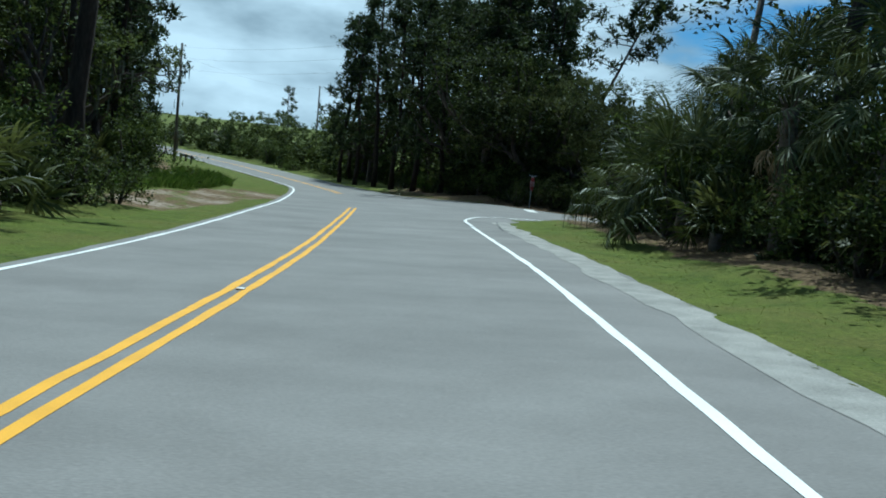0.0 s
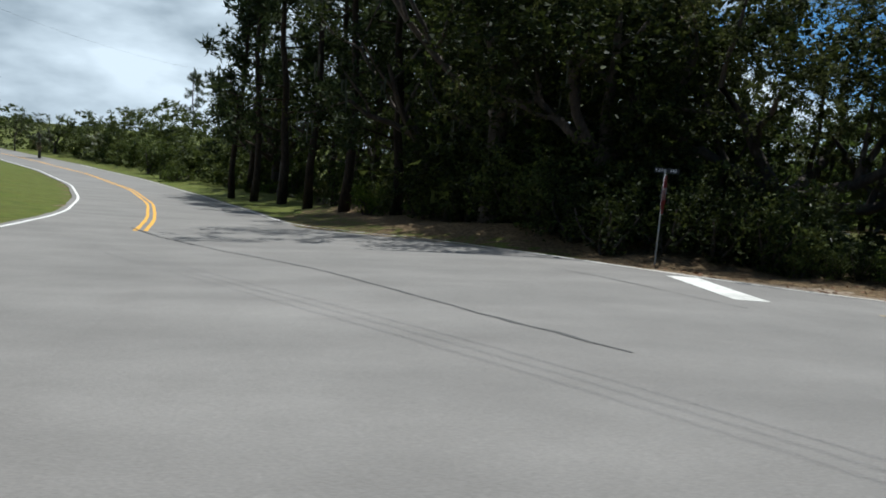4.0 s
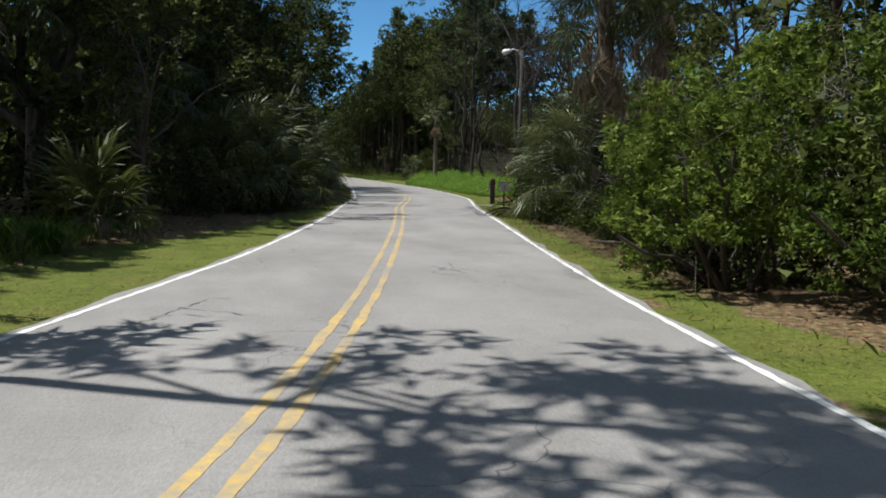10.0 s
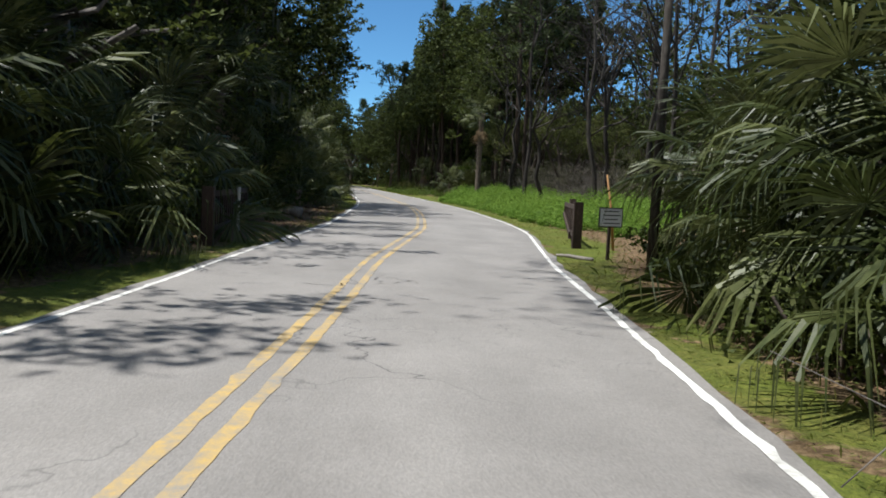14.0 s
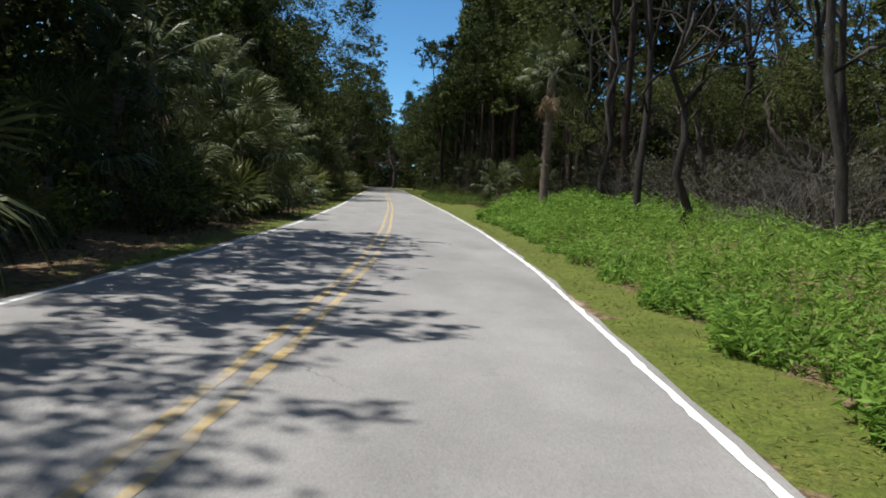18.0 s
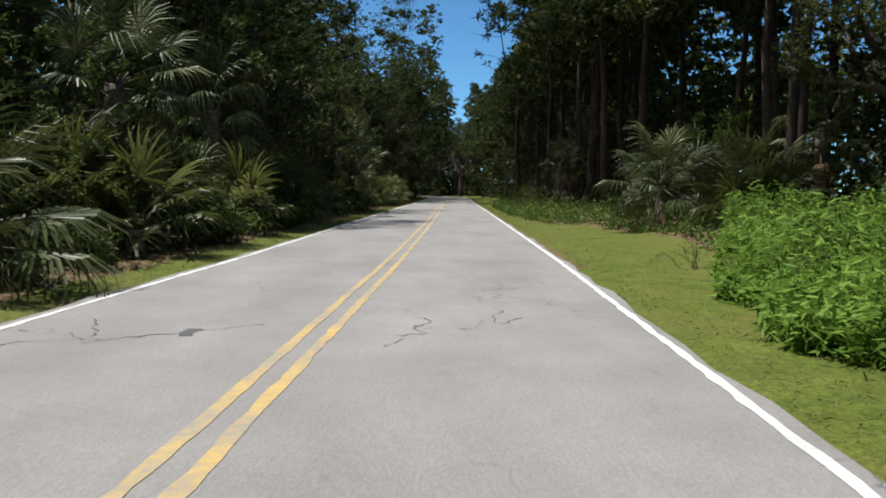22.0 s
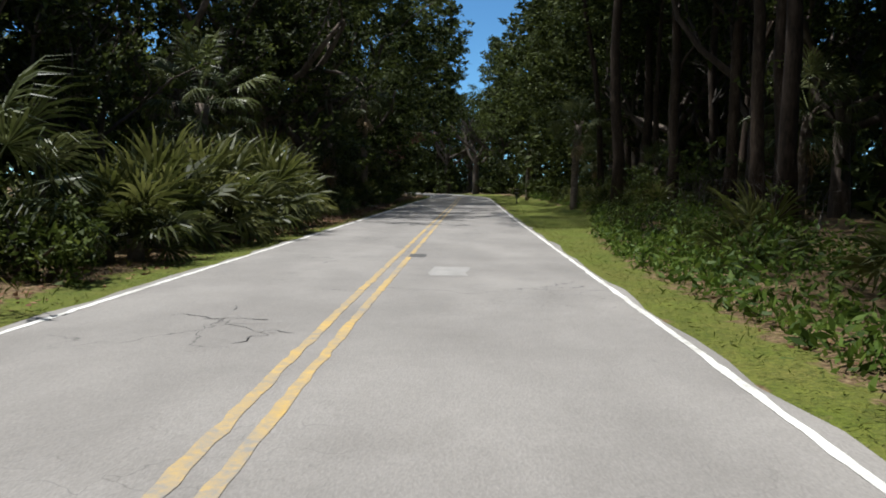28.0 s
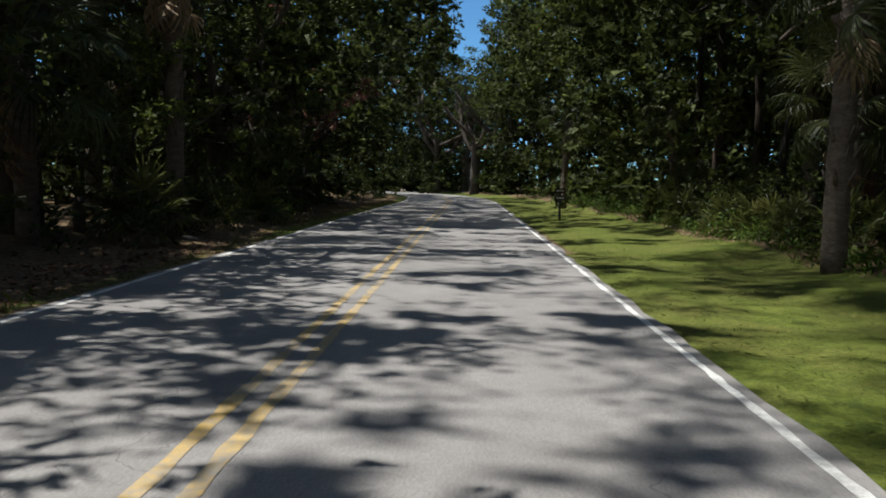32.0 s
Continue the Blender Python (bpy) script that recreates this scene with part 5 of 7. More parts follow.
row(S, 126, 252, 4.4, 3.6, 4.5, ["pine_b", "pine_a", "palm_tall", "oak_c", "pine_a", "pine_b"], 1.0, 1.3, "trees south of the road")
row(S, 20, 62, 7.0, 9.0, 5.0, ["pine_a", "pine_b", "pine_c"], 1.05, 1.3, "trees south of the road")
row(S, 132, 252, 6.0, 8.0, 5.0, ["pine_a", "pine_b", "pine_b"], 1.05, 1.3, "trees south of the road")
# where the road bends out of sight
for x, y, k, s in ((298, 27, "oak_c", 1.6), (304, 31, "oak_c", 1.7), (309, 27, "pine_b", 1.2), (312, 36, "oak_c", 1.7), (318, 32, "oak_a", 1.7), (322, 38, "pine_a", 1.3), (296, 22, "oak_a", 1.6), (310, 22, "oak_c", 1.7), (328, 35, "oak_c", 1.2), (306, 24, "pine_a", 1.1), (335, 41, "oak_a", 1.3), (330, 58, "oak_c", 1.2), (338, 50, "oak_c", 1.2)):
    plant(k, x, y, s, group="trees at the far bend")


def along_main(right, a, b, step, depth, spread, kinds, lo, hi, group):
    """A loose row beside the main road."""
    y = a
    while y < b:
        py = y + PICK.uniform(-0.4, 0.4) * step
        d = depth + PICK.uniform(0, spread)
        px = float(np.interp(py, MAIN[:, 0], MAIN[:, 3])) + d if right else float(np.interp(py, MAIN[:, 0], MAIN[:, 2])) - d
        k = kinds[int(PICK.integers(0, len(kinds)))]
        if not right:
            px = min(px, -0.345 * py - (4.2 if k[:3] == "oak" else 2.6 if k[:4] == "pine" or k[:3] == "sap" else 1.2))
        s = PICK.uniform(lo, hi)
        open_east = right and py > 58 and k[:3] in ("oak", "pin", "sap") and px > 0.15 * py - 2.8
        if beyond(px, py) > 1.0 and not open_east:
            plant(k, px, py, s, group=group)
        y += step * PICK.uniform(0.75, 1.25)


# corner south of the junction
along_main(True, 6, 33, 2.4, 5.2, 1.0, ["shrub_d", "palm_low", "palmetto_b", "shrub_b"], 0.95, 1.25, "undergrowth at the corner")
along_main(True, 4, 32, 4.5, 7.6, 3.0, ["palm_mid", "sap_a", "shrub_d"], 0.8, 1.05, "trees at the corner")
along_main(True, 0, 30, 6.5, 12.0, 5.0, ["sap_a", "palm_tall", "shrub_d"], 0.9, 1.0, "trees at the corner")
# west of the main road
along_main(False, 8, 66, 3.2, 7.6, 2.0, ["shrub_b", "palmetto_b", "shrub_d", "palmetto_a", "shrub_b"], 0.95, 1.3, "undergrowth west of the main road")
along_main(False, 6, 64, 5.0, 11.0, 3.0, ["oak_b", "sap_b", "pine_c", "oak_a"], 0.9, 1.2, "trees west of the main road")
along_main(False, 6, 74, 5.5, 15.0, 7.0, ["pine_a", "pine_b", "oak_c", "pine_c"], 0.9, 1.15, "trees west of the main road")
# the dark wood beyond the junction
plant("shrub_c", -2.2, 74.0, 1.5)
along_main(True, 68, 108, 2.8, 5.6, 1.4, ["shrub_b", "shrub_d", "palmetto_a", "shrub_a", "shrub_c"], 0.9, 1.25, "undergrowth beyond the junction")
along_main(True, 68, 106, 4.5, 6.5, 3.0, ["oak_b", "sap_b", "shrub_d", "oak_a"], 0.9, 1.2, "trees beyond the junction")
along_main(True, 66, 106, 4.2, 7.5, 5.0, ["pine_a", "pine_e", "pine_e", "pine_c"], 0.95, 1.2, "tall pines beyond the junction")
along_main(True, 60, 104, 4.2, 13.0, 7.0, ["pine_b", "pine_e", "pine_a", "pine_e"], 0.95, 1.2, "tall pines beyond the junction")
for x, y, k, s in ((6.2, 57.2, "shrub_b", 1.2), (3.4, 59.5, "shrub_b", 1.3), (7.6, 55.4, "shrub_b", 0.9), (9.0, 55.4, "palm_low", 0.55), (7.9, 53.6, "shrub_b", 0.5), (8.7, 53.5, "shrub_b", 0.45), (9.6, 53.0, "shrub_c", 0.7), (10.4, 52.7, "shrub_b", 0.4), (11.6, 52.4, "shrub_c", 0.75), (12.3, 52.0, "shrub_c", 0.65), (10.9, 53.8, "shrub_c", 0.8), (9.6, 58.4, "oak_marsh", 0.9), (5.0, 60.0, "oak_near", 0.95), (7.0, 64.5, "oak_a", 1.0),
                   (14.2, 57.6, "oak_marsh", 1.0), (2.2, 63.5, "oak_c", 1.0), (6.5, 67.0, "pine_a", 1.0), (12.5, 53.0, "shrub_c", 1.1), (13.6, 55.5, "shrub_b", 1.0), (15.6, 57.5, "shrub_d", 0.8),
                   (1.0, 66.5, "shrub_d", 1.3), (4.5, 64.0, "shrub_d", 1.3), (8.0, 59.5, "shrub_d", 1.4), (11.4, 53.0, "shrub_c", 0.75), (10.2, 53.2, "shrub_b", 0.5), (12.4, 52.8, "shrub_c", 0.8), (9.2, 53.4, "shrub_b", 0.5), (14.0, 53.2, "shrub_b", 0.7), (15.4, 53.0, "shrub_a", 0.9), (17.0, 53.6, "shrub_a", 0.7), (11.5, 60.5, "shrub_b", 0.7)):
    plant(k, x, y, s, group="dark wood by the stop sign")
for x, y, s in ((1.6, 66.0, 1.2), (2.3, 64.0, 1.1), (2.9, 62.0, 1.15), (3.4, 60.0, 1.1), (3.9, 57.8, 1.0), (4.3, 56.0, 1.05), (5.6, 55.5, 1.0), (6.6, 54.8, 0.95), (7.6, 54.2, 1.0)):
    plant("shrub_b", x, y, s, group="dark wood by the stop sign")
for x, y, k, s in ((-24.6, 60.0, "pine_a", 0.95), (-26.0, 66.0, "pine_e", 0.95), (-28.0, 72.0, "pine_c", 1.15), (-30.2, 78.0, "pine_e", 1.0), (-32.2, 84.0, "pine_a", 1.0), (-34.2, 89.5, "pine_e", 0.95), (-36.0, 95.0, "pine_c", 1.2), (-21.6, 52.0, "pine_e", 0.9), (-19.2, 45.0, "pine_a", 0.9), (-29.0, 75.0, "shrub_d", 1.3), (-31.2, 81.0, "shrub_d", 1.3), (-33.4, 87.0, "shrub_d", 1.3), (-26.6, 69.0, "shrub_d", 1.3), (-24.2, 63.0, "shrub_d", 1.3), (-35.6, 92.0, "shrub_b", 1.3)):
    plant(k, x, y, s, group="pines west of the main road")
plant("pine_lean", 8.6, 66.0, 1.08, 8)
for x, y, k, s in ((-12.2, 95.0, "pine_e", 0.92), (-10.4, 92.0, "pine_e", 1.0), (-12.0, 100.5, "pine_a", 1.0), (-8.0, 87.5, "pine_e", 1.08), (-5.6, 82.0, "pine_b", 0.95), (-3.5, 77.0, "pine_e", 1.05), (-1.0, 73.0, "pine_e", 0.95), (2.6, 74.5, "pine_e", 1.1), (5.2, 78.5, "pine_e", 1.0)):
    plant(k, x, y, s, group="tall pines beyond the junction")
# the corner thicket and the near bushes west of the main road
for x, y, k, s in ((7.0, 28.6, "palm_big", 0.8), (8.3, 26.4, "palm_mid", 1.1), (8.7, 23.4, "palm_tall", 0.95), (9.6, 29.4, "palm_tall", 1.05), (7.7, 20.2, "palm_mid", 1.0), (8.6, 17.4, "palm_mid", 1.1), (7.9, 25.0, "shrub_d", 1.0), (7.8, 22.0, "shrub_d", 1.0), (7.7, 18.6, "shrub_b", 1.2), (8.8, 31.2, "shrub_d", 1.1), (7.9, 15.2, "shrub_d", 1.1), (9.8, 33.4, "shrub_b", 1.2), (10.4, 26.6, "sap_a", 0.95), (10.3, 34.0, "palm_tall", 1.0), (12.0, 32.6, "sap_b", 0.9), (10.6, 22.6, "fork", 1.0), (9.7, 19.0, "sap_a", 0.8)):
    plant(k, x, y, s, group="thicket at the corner")
for x, y, k, s in ((-10.5, 18.0, "palmetto_b", 1.2), (-10.3, 19.4, "palmetto_a", 1.3), (-11.0, 20.6, "shrub_b", 1.1), (-10.5, 22.4, "shrub_b", 1.0), (-10.4, 24.2, "shrub_b", 1.0), (-10.0, 25.9, "shrub_b", 0.8), (-11.8, 23.4, "shrub_d", 1.1), (-12.2, 19.0, "shrub_d", 1.1), (-10.9, 25.0, "pine_b", 1.15), (-12.9, 33.9, "oak_b", 1.0), (-14.2, 38.0, "shrub_d", 1.2), (-14.8, 42.0, "shrub_b", 1.3), (-14.6, 46.0, "shrub_d", 1.1), (-15.6, 50.0, "shrub_d", 1.2), (-15.2, 40.0, "oak_a", 1.0), (-16.4, 48.0, "pine_a", 0.9), (-17.2, 53.0, "pine_c", 1.0), (-16.0, 36.0, "pine_a", 0.95), (-17.5, 44.5, "oak_b", 1.1)):
    plant(k, min(x, -0.345 * y - (4.2 if k[:3] == "oak" else 2.4 if k[:4] == "pine" else 1.2)) if y > 26 else x, y, s, group="bushes west of the main road")
# the far side of the main road's bend
for x, y, k, s in ((-31.5, 160, "pine_d", 1.1), (-27, 126, "shrub_d", 1.4), (-33, 139, "shrub_d", 1.5), (-37, 148, "sap_a", 1.1), (-44, 158, "oak_b", 0.7), (-52, 165, "oak_b", 0.7), (-60, 170, "sap_b", 0.9), (-48, 150, "palm_mid", 1.0), (-24, 120, "shrub_d", 1.3), (-40, 152, "palm_low", 1.3), (-70, 172, "oak_b", 0.8), (-80, 176, "oak_a", 0.7),
                   (-21, 114, "shrub_a", 1.4), (-62, 150, "shrub_d", 1.3), (-66, 142, "oak_b", 0.8), (-75, 150, "oak_a", 0.8), (-56, 140, "shrub_d", 1.2), (-44, 112, "shrub_b", 1.3), (-40, 104, "oak_b", 0.9), (-47, 120, "sap_b", 1.0), (-36, 96, "shrub_d", 1.2)):
    plant(k, x, y, s, group="trees round the far bend")

# ---- marked plants ----
for x, y, k, s, turn in ((12.9, 49.95, "yucca_a", 0.92, 0), (14.05, 49.8, "yucca_a", 0.9, 130), (12.0, 50.4, "yucca_b", 1.2, 40), (13.5, 50.6, "yucca_a", 0.78, 200), (15.7, 49.7, "yucca_c", 1.05, 20), (11.7, 51.6, "yucca_b", 0.9, 90), (16.2, 50.7, "yucca_b", 1.1, 10), (15.0, 51.2, "yucca_c", 1.0, 120)):
    plant(k, x, y, s, turn, group="yuccas at the marsh edge")
plant("pine_lean", 23.3, 50.6, 1.0, -125)
plant("sap_c", 25.0, 49.6, 0.75)
plant("sap_c", 26.5, 51.8, 0.95)
plant("sap_a", 22.0, 53.2, 0.6)
plant("palmetto_b", 33.0, 47.6, 0.95)
plant("palmetto_a", 34.4, 48.3, 0.9)
plant("palm_tall", 36.0, 50.8, 1.1)
plant("palm_tall", 31.5, 52.0, 1.2)
plant("sap_b", 38.5, 47.6, 0.85)
plant("oak_limbs", 51.4, 47.4, 1.0)
for x, y, s in ((46.5, 45.6, 1.0), (49.2, 45.4, 1.05), (51.0, 46.2, 0.9), (44.2, 46.2, 0.8)):
    plant("palm_big", x, y, s, group="palms by the gate")
# south side, from the bush to the gate
plant("shrub_big", 26.0, 37.9, 1.05)
plant("shrub_big", 29.2, 37.0, 0.95)
plant("shrub_big", 23.6, 36.9, 1.0)
plant("shrub_b", 26.2, 38.2, 0.8)
plant("brush_d", 31.2, 35.2, 0.9)
plant("brush_d", 33.0, 34.8, 0.9)
plant("brush_d", 36.4, 34.3, 0.95)
for x, y, s in ((31.4, 37.0, 0.62), (32.6, 36.6, 0.55), (33.6, 36.2, 0.68), (35.0, 36.0, 0.55), (36.4, 35.7, 0.6)):
    plant("shrub_b", x, y, s, group="dark shrubs below the thicket")
plant("palm_skirt", 42.5, 33.5, 1.3)
plant("palm_skirt", 41.4, 32.0, 1.25)
plant("palm_big", 43.0, 34.4, 1.0)
plant("palm_mid", 45.2, 33.2, 0.9)
plant("shrub_b", 41.0, 35.6, 0.75)
plant("brush_b", 37.4, 34.6, 0.8)
plant("brush_b", 39.4, 34.6, 0.9)
plant("palm_big", 49.4, 32.6, 0.95)
for x, y, k, s in ((40.4, 36.0, "shrub_b", 0.6), (41.6, 35.9, "shrub_b", 0.65), (42.8, 35.6, "shrub_b", 0.6), (44.0, 35.3, "shrub_b", 0.65), (45.3, 35.0, "shrub_b", 0.55), (44.6, 34.2, "palm_low", 1.0), (41.4, 34.9, "palm_low", 0.95)):
    plant(k, x, y, s, group="growth under the palms by the gate")
# north side, along the straight
plant("palm_big", 107.6, 41.4, 0.85)
plant("palm_brown", 99.3, 40.1, 1.05)
plant("palm_big", 101.6, 40.6, 0.9)
plant("palm_mid", 104.0, 40.4, 1.0)
plant("shrub_c", 121.0, 38.8, 1.0)
plant("palm_skirt", 159.2, 39.9, 0.82)
plant("palm_brown", 157.2, 40.4, 0.9)
plant("palm_mid", 151.9, 40.0, 1.0)
for x, y, s in ((116.2, 40.9, 1.2), (117.6, 40.4, 1.25), (119.3, 40.3, 1.3), (121.0, 40.1, 1.1), (118.6, 41.4, 1.2), (176.4, 39.2, 1.2), (178.2, 38.8, 1.25), (180.2, 38.9, 1.3), (182.4, 38.7, 1.25), (184.3, 38.9, 1.3), (181.2, 39.8, 1.3), (178.9, 39.9, 1.2)):
    plant("palmetto_b", x, y, s, group="palmettos at the road's edge")
plant("palmetto_b", 173.8, 38.9, 1.0)
for x, y, k, s in ((132.6, 39.8, "shrub_c", 1.2), (134.0, 40.2, "shrub_b", 1.1), (135.6, 39.7, "palm_low", 0.9), (137.4, 40.0, "shrub_b", 1.0), (138.8, 39.6, "palmetto_b", 1.1), (133.4, 41.4, "shrub_d", 1.1), (136.8, 41.6, "shrub_d", 1.1)):
    plant(k, x, y, s, group="growth behind the long grass")
for x, y, s in ((188.0, 39.0, 1.3), (189.9, 39.3, 1.25), (191.6, 39.7, 1.0), (194.0, 40.0, 0.8), (196.8, 39.4, 0.85), (199.4, 39.2, 0.8), (202.6, 39.4, 0.9)):
    plant("palmetto_b" if s > 1 else "palmetto_a", x, y, s, group="palmettos on the litter bank")
plant("palmetto_b", 186.4, 39.3, 1.2)
plant("oak_c", 225.6, 41.2, 1.0)
plant("red", 235.5, 39.8, 1.05)
plant("red", 238.5, 41.2, 0.8)
# south side, along the straight
plant("palmetto_b", 125.5, 24.4, 1.3)
plant("palm_low", 126.6, 23.6, 0.9)
plant("sap_c", 137.0, 22.5, 0.9)
plant("sap_c", 199.2, 21.7, 0.55)
plant("palm_tall", 209.6, 26.3, 1.0)
plant("palm_high", 216.5, 39.6, 1.0)
plant("palm_high", 111.0, 26.4, 1.0)
plant("palm_brown", 128.4, 26.4, 0.75)
plant("brush_a", 116.4, 28.5, 0.5)
plant("snag", 93.7, 25.4, 1.0)
plant("pine_b", 199.4, 25.6, 1.15)
plant("pine_a", 196.2, 23.8, 1.15)
plant("pine_b", 115.0, 22.4, 1.15)
plant("pine_a", 186.0, 23.5, 1.1)
plant("palm_big", 142.4, 22.0, 1.0)
plant("palm_big", 144.8, 21.2, 0.9)
plant("palm_low", 140.4, 22.4, 1.0)
plant("palm_mid", 202.0, 23.2, 0.6)
plant("palm_tall", 247.3, 26.4, 0.95)
plant("palm_mid", 214.0, 24.0, 0.9)
plant("pine_lean_tall", 209.5, 24.6, 1.0, -100)
plant("pine_b", 205.0, 16.6, 1.1)
plant("pine_a", 180.0, 19.7, 1.2)
plant("pine_a", 133.8, 20.0, 1.1)
plant("pine_b", 209.5, 21.5, 0.9)
plant("dead_tall", 77.5, 22.5, 1.0)
plant("dead_b", 84.0, 20.5, 1.5)
plant("dead_tall", 88.0, 23.0, 1.0)
plant("dead_b", 97.0, 19.5, 1.5)
for x, y, s in ((84.0, 17.0, 0.85), (91.0, 15.5, 0.9), (98.0, 18.5, 0.95), (103.5, 21.0, 0.85), (109.0, 18.0, 1.05)):
    plant("oak_near", x, y, s, group="oaks behind the weed bed")
plant("oak_near", 116.5, 16.0, 1.15)
plant("oak_near", 124.5, 18.5, 1.2)
plant("pine_b", 111.5, 22.0, 1.05)
plant("dead_tall", 120.5, 21.5, 1.0)
plant("dead_a", 80.0, 23.0, 1.2)
plant("dead_b", 92.0, 21.0, 1.4)
plant("dead_tall", 101.0, 24.5, 1.05)
plant("dead_b", 71.0, 22.5, 1.2)
plant("dead_a", 110.0, 23.5, 1.3)
for x, y, k, s in ((66.0, 21.0, "dead_tall", 1.05), (74.0, 17.5, "dead_tall", 1.2), (81.0, 15.5, "dead_a", 1.4), (86.0, 17.0, "dead_tall", 1.2), (94.5, 17.5, "dead_tall", 1.1), (99.0, 15.5, "dead_a", 1.5), (104.5, 19.0, "dead_tall", 1.15), (107.5, 16.5, "dead_a", 1.5)):
    plant(k, x, y, s, group="bare trees behind the weed bed")
for x, y, s in ((206.4, 25.0, 0.7), (211.2, 25.2, 0.75), (213.6, 25.5, 0.65), (216.2, 25.3, 0.75), (219.4, 25.2, 0.7), (222.6, 25.5, 0.75), (226.4, 25.4, 0.7)):
    plant("palmetto_a", x, y, s, group="palmettos at the edge of the southern lawn")
plant("shrub_c", 224.0, 39.3, 1.4)
# the tree line across the marsh
for i in range(60):
    a = radians(4 + i * 1.25 + PICK.uniform(-0.6, 0.6))
    r = PICK.uniform(73, 86)
    plant(["pine_d", "oak_b", "pine_d", "pine_c", "pine_c", "pine_d"][int(PICK.integers(0, 6))], 6 + r * math.sin(a), 45 + r * math.cos(a), PICK.uniform(0.78, 0.98), group="tree line across the marsh")
for i in range(34):
    a = radians(6 + i * 2.2)
    r = PICK.uniform(69, 73)
    plant(["shrub_d", "sap_a", "sap_c"][i % 3], 6 + r * math.sin(a), 45 + r * math.cos(a), PICK.uniform(0.9, 1.3), group="bushes across the marsh")


# ---- woods too deep to tell apart ----


def deep_woods(name, label, spots, per, size, mat, seed, low=0.2, high=8.5):
    """Leaf sprays filling the depth of the woods over spots (x, y, width)."""
    rng = np.random.default_rng(seed)
    sp = np.array(spots)
    k = len(sp) * per
    c = np.repeat(sp[:, :2], per, 0) + rng.normal(0, 1, (k, 2)) * np.repeat(sp[:, 2:3], per, 0)
    keep = (beyond(c[:, 0], c[:, 1]) > 5.0) & (marsh_at(c[:, 0], c[:, 1]) < 0.3)
    c = c[keep]
    z = lie(c[:, 0], c[:, 1]) + low + (high - low) * rng.random(len(c)) ** 1.1
    q, out = sprays(rng, np.stack([c[:, 0], c[:, 1], z], 1)[::2], size * 0.9, 7)
    q = leaf_tris(rng, q, size * 0.6, 0.25, 0.34, out)
    tagged(new(name, tris_mesh(name, q, mat)), label, "woodland", kind="stuff")


spots = []
for x in np.arange(28, 306, 2.2):
    spots.append((x, float(side_left(x)) + front_left(x) + 9.5, 2.2))
    spots.append((x + 1, float(side_left(x)) + front_left(x) + 15.0, 2.8))
for x in np.arange(14, 306, 2.2):
    spots.append((x, float(side_right(x)) - front_right(x) - 12.0, 2.4))
    spots.append((x + 1, float(side_right(x)) - front_right(x) - 18.0, 3.0))
for x, y in ((300, 30), (306, 32), (312, 33), (318, 36), (324, 38), (330, 42), (336, 46), (298, 46), (305, 50), (312, 54), (318, 60), (326, 66), (340, 56), (345, 66)):
    spots += [(x, y, 2.6), (x + 3, y - 2, 3.0)]
deep_woods("side_road_woodland", "dense dark undergrowth deep in the woods", spots, 84, 0.85, M_OAK, 3)
spots = [(x, float(side_right(x)) - front_right(x) - d, 1.8) for x in np.arange(96, 136, 1.8) for d in (12.0, 16.0, 20.0)]
deep_woods("eastern_woodland", "dark undergrowth east of the weed bed", spots, 84, 0.7, M_OAK, 21, -0.1, 9.0)
spots = []
for x in np.arange(54, 126, 1.6):
    spots.append((x, float(side_right(x)) - front_right(x) - 9.5, 1.6))
    spots.append((x, float(side_right(x)) - front_right(x) - 14.0, 1.8))
deep_woods("weed_bed_woodland", "grey tangled brush behind the weed bed", spots, 60, 0.5, M_GREYLEAF, 6, -0.1, 5.0)
spots = []
for x in np.arange(30, 310, 3.0):
    spots.append((x, float(side_left(x)) + front_left(x) + 23.0, 2.6))
    if x < 54 or x > 116:
        spots.append((x, float(side_right(x)) - front_right(x) - 25.0, 2.6))
deep_woods("inner_woodland", "dark woods far behind the roadside trees", spots, 90, 1.5, M_OAK, 5, -0.2, 14.0)
spots = []
for x in np.arange(132, 262, 2.6):
    spots.append((x, float(side_right(x)) - front_right(x) - 13.0, 2.0))
    spots.append((x, float(side_right(x)) - front_right(x) - 17.0, 2.4))
for x in np.arange(214, 304, 2.0):
    for d in (9.0, 12.0, 15.0):
        spots.append((x, float(side_right(x)) - front_right(x) - d, 1.6))
for x in np.arange(98, 134, 2.0):
    spots.append((x, float(side_right(x)) - front_right(x) - 18.0, 2.0))
deep_woods("southern_woodland", "high dark foliage deep in the southern woods", spots, 70, 1.1, M_OAK, 20, 5.0, 23.0)
spots = []
for y in np.arange(2, 70, 2.4):
    x = float(np.interp(y, MAIN[:, 0], MAIN[:, 2]))
    spots += [(x - 17, y, 2.4), (x - 23, y, 3.0)]
for y in np.arange(64, 112, 2.2):
    x = float(np.interp(y, MAIN[:, 0], MAIN[:, 3]))
    spots += [(x + 10, y, 2.0), (x + 15, y, 2.4)]
for x, y in ((3, 66), (6, 63), (8, 66), (5, 70), (2, 72), (20, 29), (24, 30)):
    spots += [(x, y, 1.6), (x, y, 2.0)]
deep_woods("junction_woodland", "dense dark undergrowth round the junction", spots, 84, 0.8, M_OAK, 4, 0.2, 9.0)

spots = [(x, y, 1.5) for x, y in ((10, 24), (13, 20), (12, 30), (15, 27), (12, 14), (14, 8), (18, 33), (17, 22))]
deep_woods("corner_woodland", "dense dark undergrowth inside the corner thicket", spots, 330, 0.36, M_OAK, 7, 0.2, 6.5)


